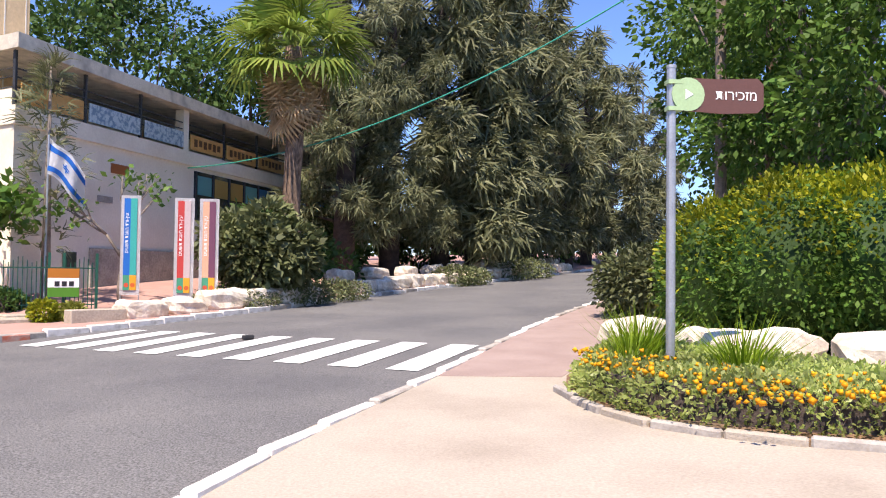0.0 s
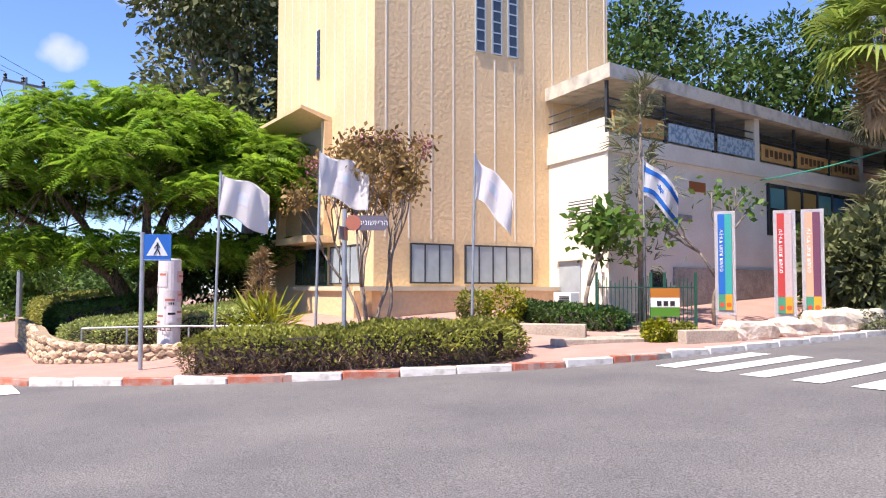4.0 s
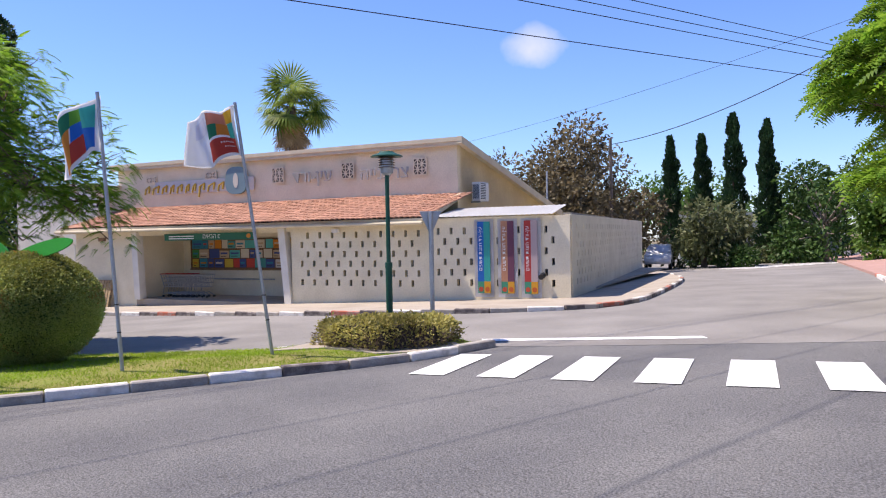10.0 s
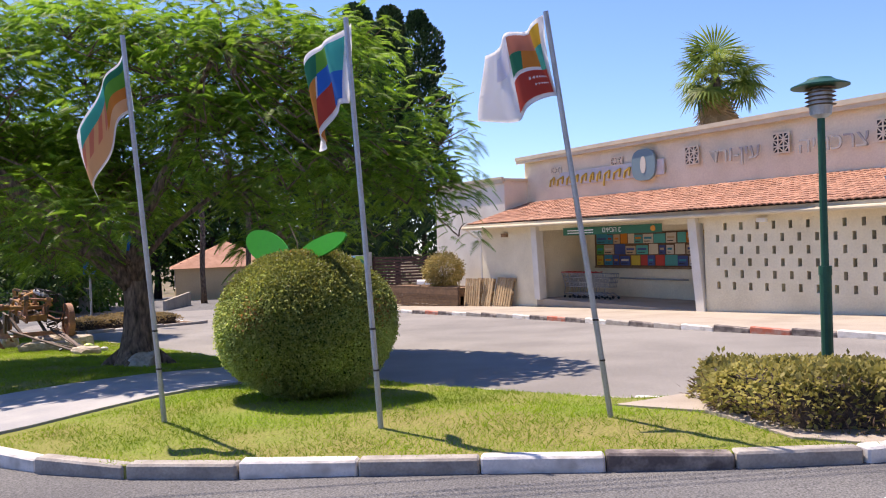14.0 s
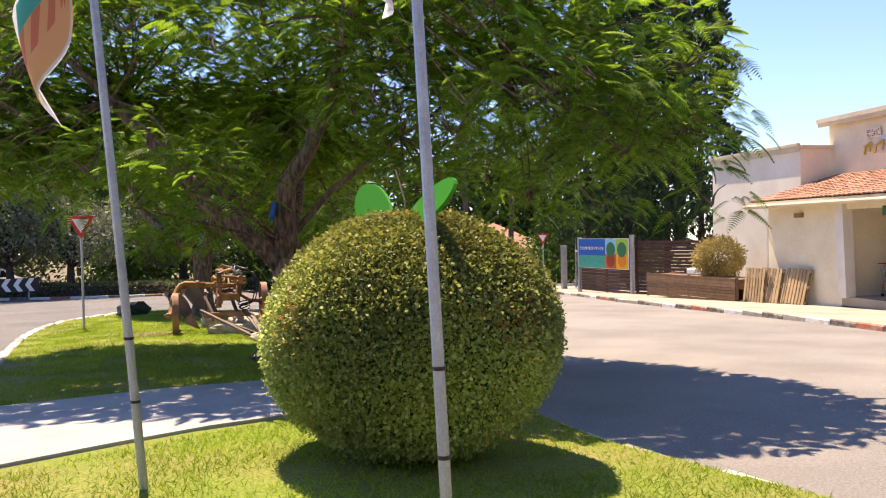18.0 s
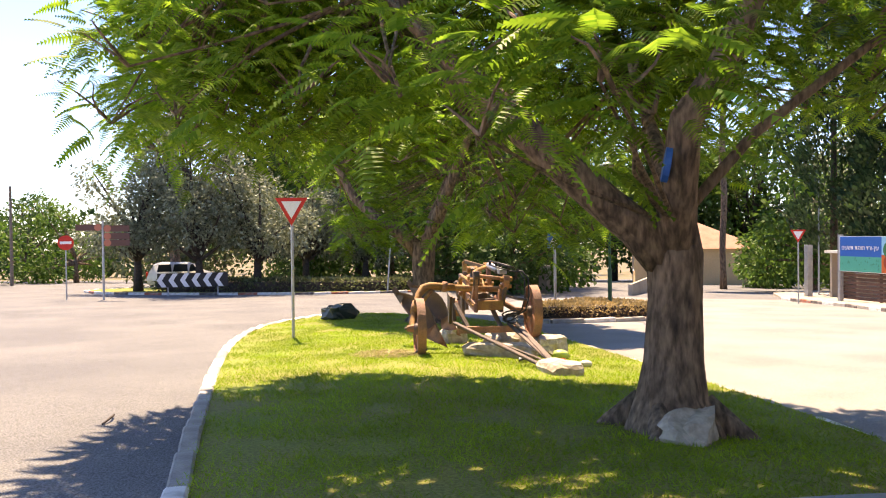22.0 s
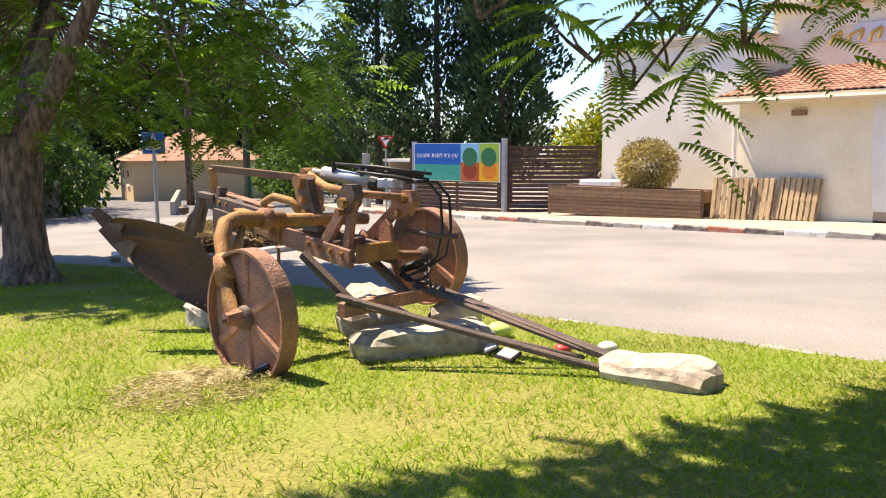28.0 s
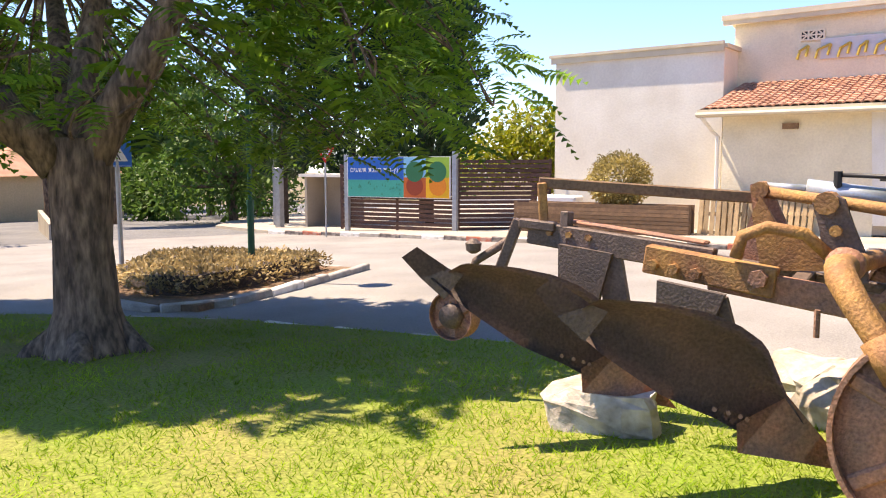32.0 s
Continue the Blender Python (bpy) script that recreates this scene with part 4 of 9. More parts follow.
window(side_face, -2.9, 1.68, -0.7, 2.8, -0.03, 3, BLIND, DARKSTEEL, 1, sill=False)
part("plinth", box(-6.6, -0.55, 0.2, -0.05, 0, 1.5), STUCCO, side_face)
part("ledge", box(-6.7, -0.65, 1.5, -0.6, 0, 1.62), TRIM, side_face)

# ---- the low white building with the open gallery ----
WX = math.degrees(math.atan2(0.968, 0.25))
white = thing("gallery_building", -11.7, 21.1, 0, WX, "cream plaster building with an open upper gallery", "building")
part("wall", prism([(0, 0), (26, 0), (26, 7.6), (2.0, 7.6)], 0.2, 5.35), WHITEWALL, white)
part("wall", prism([(0.9, 3.2), (26, 3.2), (26, 7.6), (2.0, 7.6)], 5.8, 7.35), WHITEWALL, white)
part("floor_slab", prism([(-0.08, -0.1), (26.1, -0.1), (26.1, 7.6), (1.9, 7.6)], 5.35, 5.85), WHITEWALL, white)
part("roof", prism([(-0.2, -0.25), (26.2, -0.25), (26.2, 7.8), (1.9, 7.8)], 7.32, 7.72), material("weathered roof edge", (0.58, 0.54, 0.46), 0.95, second=(0.30, 0.28, 0.25), scale=2.5, spread=(0.45, 0.75), bump=0.4, bump_scale=20, fine=0.1), white)
for x in (8.0, 16.2, 24.4):
    part("pillar", box(x - 0.16, 0.0, 5.85, x + 0.16, 0.35, 7.32), WHITEWALL, white)
for x in (0.05, 2.75, 5.4, 10.7, 13.4, 18.8, 21.6):
    part("post", box(x - 0.04, 0.02, 5.85, x + 0.04, 0.1, 7.32), DARKSTEEL, white)
rail = bmesh.new()
for z in (6.35, 6.62, 6.85):
    add_box(rail, 0, 0.04, z - 0.018, 26, 0.08, z + 0.018)
for y0 in (0.1,):
    for z in (6.35, 6.62, 6.85):
        add_tube(rail, [(0.04, y0, z), (0.86, 3.2, z)], 0.02, 5)
part("railing", rail, DARKSTEEL, white)
part("parapet", prism([(0.0, 0.1), (0.1, 0.1), (0.95, 3.2), (0.83, 3.2)], 5.85, 6.3), WHITEWALL, white)
PANEL_A = material("painted glass panel", (0.46, 0.56, 0.60), 0.4, second=(0.16, 0.26, 0.36), scale=7, spread=(0.45, 0.6), fine=0.15)
PANEL_B = material("orange board", (0.52, 0.26, 0.07), 0.6, second=(0.62, 0.36, 0.13), scale=3, fine=0.1)
for a, b in ((2.85, 5.3), (5.55, 7.8)):
    panel("gallery_panel", a, 5.95, b, 6.5, -0.02, PANEL_A, white, 0.03, "blue patterned panel on the railing")
for a, b in ((0.2, 2.6), (8.25, 10.5), (10.8, 13.2), (13.5, 15.9), (18.9, 21.4)):
    board = panel("gallery_panel", a, 5.95, b, 6.5, -0.02, PANEL_B, white, 0.03, "orange lettered board on the railing")
    for k in range(6):
        if a > 1:
            part("glyph", box(a + 0.25 + 0.32 * k, -0.032, 6.08 + 0.05 * (k % 2), a + 0.45 + 0.32 * k, -0.021, 6.36), material("dark brown paint", (0.13, 0.065, 0.03), 0.7) if k == 0 else bpy.data.materials["dark brown paint"], board)
part("dark_strip", box(8.55, -0.02, 3.4, 22, 0.05, 5.2), GLASS_DARK, white, "dark band of glazing")
rng = random.Random(5)
for k in range(11):
    x = 8.75 + 1.2 * k
    c = rng.choice([(0.05, 0.16, 0.3), (0.3, 0.06, 0.05), (0.4, 0.25, 0.08), (0.08, 0.12, 0.2), (0.1, 0.3, 0.32)])
    w = panel("stained_pane", x, 4.35, x + 0.95, 5.05, -0.05, plain("stained glass", c, 0.25), white, 0.02)
    part("mullion", box(x - 0.14, -0.06, 3.4, x - 0.06, 0.0, 5.2), DARKSTEEL, white)
panel("vent_box", 3.9, 4.55, 4.75, 4.85, -0.04, plain("orange rust", (0.34, 0.11, 0.03), 0.8), white, 0.05, "orange vent")
panel("vent_box", 2.2, 4.0, 2.45, 4.35, -0.03, KERB_GREY, white, 0.04)
panel("vent_box", 3.3, 3.6, 4.0, 3.8, -0.03, KERB_GREY, white, 0.04)
for x in (1.9, 4.0, 5.2, 6.9):
    panel("cellar_window", x, 1.55, x + 0.55, 2.05, -0.03, GLASS_DARK, white, 0.04)
part("stone_base", box(3.0, -0.08, 0.2, 26, 0.02, 2.2), material("rough grey render", (0.42, 0.39, 0.34), 0.95, second=(0.3, 0.28, 0.25), scale=3, bump=1.0, bump_scale=14, fine=0.2), white)
# the short end wall towards the square
end_wall = thing("gallery_end", -11.7, 21.1, 0, -29.2, "cream plaster end wall with louvred window", "building part")
for k in range(8):
    part("louvre", box(-1.9, -0.05, 3.42 + 0.085 * k, -0.7, 0.02, 3.47 + 0.085 * k), WHITEPAINT, end_wall)
panel("louvre_back", -1.9, 3.4, -0.7, 4.1, -0.02, DARKSTEEL, end_wall, 0.03)
panel("door", -2.4, 0.9, -1.3, 2.35, -0.03, BLIND, end_wall, 0.04)
part("lintel", box(-2.5, -0.12, 2.38, -1.2, 0, 2.45), WHITEWALL, end_wall)

# ---- the village shop ----
SX = 64.1
SHOP = pose(-34.6, 5.5, 0, 0, 0, SX)
shop = thing("village_shop", -34.6, 5.5, 0, SX, "cream plastered village shop with clay tile canopy", "building")


def shop_floor(x, y=0.0):
    p = SHOP @ Vector((x, y, 0))
    return plane_z(p.x, p.y) + 0.12


def perforated(name, x0, x1, low, high, holes, thick, parent, m=None, label=""):
    """A wall with small openings right through it. low(x): its foot."""
    xs = sorted({x0, x1, *[h[0] for h in holes], *[h[2] for h in holes]})
    zs = sorted({high, *[h[1] for h in holes], *[h[3] for h in holes]})
    bm = bmesh.new()
    open_at = set()
    for a, b, c, d in holes:
        open_at |= {(i, j) for i in range(xs.index(a), xs.index(c)) for j in range(zs.index(b), zs.index(d))}
    grid = {}

    def at(i, j, y):
        if (i, j, y) not in grid:
            z = low(xs[i]) - 0.1 if j < 0 else zs[j]
            grid[i, j, y] = bm.verts.new((xs[i], y, z))
        return grid[i, j, y]

    for i in range(len(xs) - 1):
        for j in range(-1, len(zs) - 1):
            if (i, j) in open_at:
                continue
            bm.faces.new((at(i, j, 0), at(i + 1, j, 0), at(i + 1, j + 1, 0), at(i, j + 1, 0)))
            bm.faces.new((at(i, j, thick), at(i, j + 1, thick), at(i + 1, j + 1, thick), at(i + 1, j, thick)))
    for i, j in open_at:
        for (di, dj), (p, q) in {(-1, 0): ((i, j), (i, j + 1)), (1, 0): ((i + 1, j), (i + 1, j + 1)), (0, -1): ((i, j), (i + 1, j)), (0, 1): ((i, j + 1), (i + 1, j + 1))}.items():
            if (i + di, j + dj) not in open_at:
                bm.faces.new((at(*p, 0), at(*q, 0), at(*q, thick), at(*p, thick)))
    for i in range(len(xs) - 1):
        j = len(zs) - 1
        bm.faces.new((at(i, j, 0), at(i + 1, j, 0), at(i + 1, j, thick), at(i, j, thick)))
    for i in (0, len(xs) - 1):
        for j in range(-1, len(zs) - 1):
            bm.faces.new((at(i, j, 0), at(i, j, thick), at(i, j + 1, thick), at(i, j + 1, 0)))
    ob = part(name, bm, SHOPWALL, parent, label)
    if m is not None:
        ob.matrix_basis = m
    return ob


def brick_holes(x0, x1, z_rows, pitch, wide=0.1, tall=0.22):
    out = []
    for r, z in enumerate(z_rows):
        x = x0 + (pitch / 2 if r % 2 else 0)
        while x + wide < x1:
            out.append((round(x, 3), z, round(x + wide, 3), round(z + tall, 3)))
            x += pitch
    return out


ROWS_Z = [round(-0.42 + 0.345 * k, 3) for k in range(6)]
perforated("screen_wall", -9.95, -4.9, shop_floor, 1.78, brick_holes(-9.6, -5.0, ROWS_Z, 0.46), 0.2, shop, label="screen wall of pierced blocks")
perforated("screen_wall", -4.9, 0.0, shop_floor, 1.9, brick_holes(-4.75, -0.5, [round(z + 0.05, 3) for z in ROWS_Z], 0.46), 0.2, shop, pose(0, 0.004, 0), "screen wall of pierced blocks")
far_rows = [round(-0.35 + 0.30 * k, 3) for k in range(7)]
perforated("screen_wall", 0.0, 21.0, lambda x: shop_floor(0, x), 1.92, brick_holes(0.8, 20.6, far_rows, 0.62, 0.1, 0.2), 0.2, shop, pose(0, 0.2, 0, 0, 0, 96), "long pierced side wall")
part("yard_floor", box(-4.8, 0.3, -0.75, -0.3, 20, -0.68), CONCRETE, shop)
# dark sheet added behind the pierced blocks, seen through their openings
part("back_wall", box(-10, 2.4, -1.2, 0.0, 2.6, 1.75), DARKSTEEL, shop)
part("coping", box(-0.26, 0.0, 1.92, 0.04, 21.0, 1.97, pose(0, 0.2, 0, 0, 0, 6)), material("dark coping", (0.3, 0.28, 0.25), 0.9, scale=2, fine=0.1), shop)
# white corrugated canopy over the corner
bm = bmesh.new()
n = 46
for k in range(n):
    x = -4.6 + 4.1 * k / n
    a, b = 0.02 if k % 2 else 0.0, 0.02 if (k + 1) % 2 else 0.0
    x2 = -4.6 + 4.1 * (k + 1) / n
    vs = [bm.verts.new(p) for p in ((x, -0.25, 1.93 + a), (x2, -0.25, 1.93 + b), (x2, 2.4, 2.28 + b), (x, 2.4, 2.28 + a))]
    bm.faces.new(vs)
bmesh.ops.solidify(bm, geom=bm.faces[:], thickness=0.012)
part("corrugated_canopy", bm, WHITE, shop, "white corrugated sheet canopy")
# front: plain wall at the entrance's far side, recess, pillars
part("wall", box(-19.5, 0, -1.6, -16.6, 3.0, 1.82), SHOPWALL, shop)
part("entrance_back", box(-16.6, 2.5, -1.6, -9.95, 2.8, 1.82), SHOPWALL, shop)
part("entrance_side", box(-10.0, 0.21, -1.6, -9.8, 2.5, 1.82), SHOPWALL, shop)
part("entrance_floor", prism([(-16.6, 0.0), (-9.95, 0.0), (-9.95, 2.5), (-16.6, 2.5)], -1.4, -1.12), CONCRETE, shop)
part("beam", box(-16.6, 0.02, 1.55, -9.95, 0.22, 1.82), SHOPWALL, shop)
for x, lean in ((-16.45, -0.12), (-10.05, -0.22)):
    bm = box(-0.13, -0.13, -1.15, 0.13, 0.2, 1.75)
    for v in bm.verts:
        v.co.x += x + (lean * (v.co.z + 1.1) / 2.8 if v.co.z > 0 else 0)
        v.co.y -= 0.0
    part("pillar", bm, WHITEPAINT, shop, "leaning white pillar")
part("ceiling", box(-19.8, -0.5, 1.76, -4.85, 3.0, 1.82), TRIM, shop)
part("eave_board", box(-19.9, -0.62, 1.70, -4.75, -0.52, 1.92), TRIM, shop)
part("gutter", tube([(-19.9, -0.68, 1.78), (-4.7, -0.68, 1.76)], 0.06, 8), TRIM, shop)
bm = bmesh.new()
vs = [bm.verts.new(p) for p in ((-19.9, -0.6, 1.90), (-4.7, -0.6, 1.90), (-4.7, 3.0, 2.84), (-19.9, 3.0, 2.84))]
bm.faces.new(vs)
bmesh.ops.solidify(bm, geom=bm.faces[:], thickness=0.06)
part("roof_deck", bm, WOOD_DARK, shop)
part("verge_board", box(-4.75, -0.65, -0.03, -4.6, 3.3, 0.15, pose(0, 0, 1.92, 14.6)), TRIM, shop)
# upper wall with ornamental vents, fascia and sloping roof behind
part("upper_wall", box(-20.4, 3.0, 1.5, -4.75, 3.25, 4.62), SHOPWALL, shop)
bm = bmesh.new()
vs = [bm.verts.new(p) for p in ((-4.78, 3.25, -1.0), (-4.78, 15.0, -1.0), (-4.78, 15.0, 2.35), (-4.78, 3.25, 4.62))]
bm.faces.new(vs)
bmesh.ops.solidify(bm, geom=bm.faces[:], thickness=0.2)
part("gable_wall", bm, SHOPWALL, shop)
bm = bmesh.new()
vs = [bm.verts.new(p) for p in ((-20.6, 2.8, 4.78), (-4.5, 2.8, 4.78), (-4.5, 15.3, 2.42), (-20.6, 15.3, 2.42))]
bm.faces.new(vs)
bmesh.ops.solidify(bm, geom=bm.faces[:], thickness=0.12)
part("upper_roof", bm, TRIM, shop)
part("fascia", box(-20.6, 2.74, 4.5, -4.48, 2.86, 4.64), TRIM, shop)
part("fascia", box(-20.62, 2.70, 4.64, -4.46, 2.86, 4.80), TRIM, shop)
part("verge", box(-4.66, 0, -0.26, -4.46, 12.8, 0.02, pose(0, 2.75, 4.8, -10.7)), TRIM, shop)
part("wall", box(-20.35, 3.25, -1.5, -5.0, 12, 1.4), SHOPWALL, shop)
# vents are not cut through: a near-black plate paints their inner shade
DARKHOLE = plain("painted opening shade", (0.03, 0.03, 0.03), 0.9)
for x, z0, z1 in ((-18.86, 3.9, 4.15), (-15.83, 3.9, 4.18), (-12.65, 3.58, 4.15), (-9.53, 3.58, 4.15), (-6.5, 3.56, 4.13)):
    vent = panel("vent_block", x, z0, x + 0.52, z1, 2.985, DARKHOLE, shop, 0.02, "pierced ornamental vent")
    rows = 3 if z1 - z0 > 0.4 else 2
    for i in range(4):
        part("web", box(x + 0.52 * i / 3 - 0.02, 2.955, z0 - 0.02, x + 0.52 * i / 3 + 0.02, 2.985, z1 + 0.02), SHOPWALL, vent)
    for j in range(rows + 1):
        z = z0 + (z1 - z0) * j / rows
        part("web", box(x - 0.02, 2.957, z - 0.02, x + 0.54, 2.983, z + 0.02), SHOPWALL, vent)
    h = (z1 - z0) / rows
    for i in range(3):
        for j in range(rows):
            s = 1 if (i + j) % 2 else -1
            part("web", box(-0.12, -0.014, -0.016, 0.12, 0.012, 0.016, pose(x + 0.52 * (i + 0.5) / 3, 2.97, z0 + h * (j + 0.5), 0, 45 * s, 0)), SHOPWALL, vent)
# lettering over the canopy
GREYLET = plain("grey letters", (0.42, 0.41, 0.38), 0.7)
GOLD = plain("gold letters", (0.50, 0.36, 0.06), 0.5)
letters("lettering", "עין-ורד", 0.72, GREYLET, shop, pose(-10.8, 2.93, 3.72, 90, 0, 0), 0.06, "grey raised letters")
letters("lettering", "צרכנייה", 0.72, GREYLET, shop, pose(-7.7, 2.93, 3.68, 90, 0, 0), 0.06, "grey raised letters")
sign = panel("sign_board", -18.4, 3.36, -13.5, 3.9, 2.96, material("faded sign board", (0.55, 0.56, 0.6), 0.7, second=(0.62, 0.6, 0.55), scale=2, fine=0.05), shop, 0.03, "faded shop sign with gold shapes")
rng = random.Random(11)
x = -18.9
while x < -14.9:
    w = rng.uniform(0.16, 0.34)
    z0 = 3.38 - (0.2 if rng.random() < 0.25 else 0)
    part("gold_shape", tube([(x, 2.92, z0), (x + 0.05, 2.92, 3.62), (x + w, 2.92, 3.74)], 0.035, 6), GOLD, sign)
    part("gold_shape", tube([(x + w, 2.92, 3.74), (x + w * 0.8, 2.92, 3.45)], 0.035, 6), GOLD, sign)
    x += w + 0.16
bm = bmesh.new()
ring = [(-14.28 + 0.5 * math.cos(a), 2.9, 3.76 + 0.56 * math.sin(a)) for a in (2 * math.pi * k / 20 for k in range(21))]
outer = [(-14.28 + 0.5 * math.copysign(abs(math.cos(a)) ** 0.7, math.cos(a)), 3.76 + 0.55 * math.copysign(abs(math.sin(a)) ** 0.7, math.sin(a))) for a in (2 * math.pi * k / 24 for k in range(24))]
part("round_emblem", prism(outer, 0, 0.1, Matrix(((1, 0, 0, 0), (0, 0, -1, 2.95), (0, 1, 0, 0), (0, 0, 0, 1)))), plain("teal grey", (0.16, 0.26, 0.30), 0.6), sign, "blue-grey rounded emblem")
inner = [(-14.28 + 0.12 * math.cos(a), 3.76 + 0.3 * math.sin(a)) for a in (2 * math.pi * k / 20 for k in range(20))]
part("emblem_centre", prism(inner, 0, 0.112, Matrix(((1, 0, 0, 0), (0, 0, -1, 2.95), (0, 1, 0, 0), (0, 0, 0, 1)))), plain("pale centre", (0.6, 0.58, 0.5), 0.6), sign)
# notice board with posters in the entrance
board = panel("notice_board", -16.2, 0.05, -10.3, 1.36, 2.44, material("cork board", (0.16, 0.09, 0.05), 0.8, scale=8, fine=0.2), shop, 0.06, "long notice board covered in posters")
rng = random.Random(21)
posters = [plain("poster paper", c, 0.6) for c in ((0.62, 0.56, 0.46), (0.55, 0.06, 0.04), (0.03, 0.24, 0.36), (0.62, 0.22, 0.02), (0.05, 0.26, 0.06), (0.5, 0.38, 0.26), (0.05, 0.08, 0.26), (0.6, 0.55, 0.5), (0.08, 0.42, 0.40), (0.06, 0.30, 0.30), (0.6, 0.42, 0.05))]
for j in range(3):
    x = -16.1
    while x < -10.7:
        w = rng.uniform(0.25, 0.5)
        z = 0.1 + 0.42 * j
        po = panel("poster", x, z, x + w, z + rng.uniform(0.32, 0.4), 2.425, rng.choice(posters), board, 0.008)
        if rng.random() < 0.7:
            part("print", box(x + 0.05, 2.418, z + 0.16, x + w - 0.06, 2.424, z + 0.24), rng.choice(posters), po)
            part("print", box(x + 0.05, 2.418, z + 0.06, x + w - 0.12, 2.424, z + 0.09), BLACK, po)
        x += w + rng.uniform(0.0, 0.06)
part("board_rail", box(-16.2, 2.40, -0.02, -10.3, 2.46, 0.05), WOOD_WARM, board)
part("wall_rail", tube([(-15.0, 2.35, -0.4), (-12.2, 2.35, -0.4)], 0.03, 8), STEEL, shop, "steel bumper rail")
green_board = thing("welcome_banner", 0, 0, 0, 0, "dark green welcome banner over the entrance", "banner")
green_board.matrix_world = SHOP
panel("cloth", -15.2, 1.32, -11.3, 1.6, -0.06, plain("banner green", (0.02, 0.14, 0.08), 0.6), green_board, 0.015)
letters("lettering", "ברוכים הבאים", 0.26, WHITE, green_board, pose(-12.9, -0.068, 1.47, 90, 0, 0), 0.006)
for k in range(2):
    part("text_bar", box(-15.0, -0.066, 1.38 + 0.09 * k, -13.9, -0.06, 1.42 + 0.09 * k), WHITE, green_board)
part("orange_spot", prism([(-11.6 + 0.09 * math.cos(a), 1.46 + 0.09 * math.sin(a)) for a in (2 * math.pi * k / 14 for k in range(14))], 0, 0.008, Matrix(((1, 0, 0, 0), (0, 0, -1, -0.06), (0, 1, 0, 0), (0, 0, 0, 1)))), plain("orange", (0.65, 0.25, 0.03), 0.5), green_board)
# wall lamp, camera, drain pipe, air conditioner
part("wall_lamp", box(-8.35, -0.12, 1.5, -8.1, 0.0, 1.62), WHITE, shop, "small white floodlight")
part("wall_fitting", box(-18.3, -0.1, 1.35, -18.0, 0.0, 1.5), WOOD_WARM, shop)
part("drain_pipe", tube([(-19.8, -0.62, 1.72), (-19.7, -0.1, 1.35), (-19.62, 0.05, 1.2), (-19.6, 0.05, -1.5)], 0.045, 8), WHITEPAINT, shop)
part("pipe_stub", tube([(-0.9, 0.02, 0.0), (-0.9, -0.22, -0.05)], 0.09, 10), BLACK, shop, "black pipe end")
ac = thing("air_conditioner", 0, 0, 0, 0, "white wall-mounted air conditioner outdoor unit", "air conditioner")
ac.matrix_world = SHOP @ pose(-5.3, 4.5, 2.65)
part("case", box(0, 0, 0, 0.34, 0.9, 0.75, bevel=0.02), WHITE, ac)
for k in range(10):
    part("grille_bar", box(0.34, 0.08, 0.08 + 0.065 * k, 0.355, 0.55, 0.11 + 0.065 * k), DARKSTEEL, ac)
for k in range(9):
    part("grille_bar", box(0.05 + 0.03 * k, -0.012, 0.1, 0.062 + 0.03 * k, 0.0, 0.65), DARKSTEEL, ac)
part("bracket", box(-0.1, 0.1, -0.06, 0.3, 0.16, 0.0), STEEL, ac)

# the front opens out towards its far end, and the upper storey stands a little further back


def settle(p):
    back = max(0.0, min(1.0, p.y / 3.0))
    x = p.x * (1 + 0.0068 * abs(p.x)) - 0.6 * back
    end = max(0.0, -x - 9.0)
    return Vector((x - (0.10 - 0.08 * back) * end, p.y + 0.6 * back + (0.08 - 0.04 * back) * end, p.z + 0.25 * max(0.0, min(1.0, (p.z - 1.9) / 2.5))))


for ob in list(shop.children_recursive) + list(green_board.children_recursive):
    m = ob.matrix_basis
    if abs(m[0][0]) < 0.5:
        continue
    if ob.name.startswith("lettering"):
        ob.location = settle(ob.location)
        continue
    for v in ob.data.vertices:
        v.co = m.inverted() @ settle(m @ v.co)

part("wall", box(-29.8, 2.85, -2.2, -24.0, 12, 3.92), WHITEWALL, shop, "plain white rear block")
part("fascia", box(-29.95, 2.75, 3.82, -24.0, 2.85, 4.02), TRIM, shop)
part("fascia", box(-30.0, 2.70, 4.02, -24.0, 2.85, 4.12), TRIM, shop)
part("rear_roof", box(-29.95, 2.85, 3.92, -23.9, 12.2, 4.05), TRIM, shop)

# banners on the corner screen
BANNER_CLOTH = plain("white banner cloth", (0.72, 0.71, 0.73), 0.7)


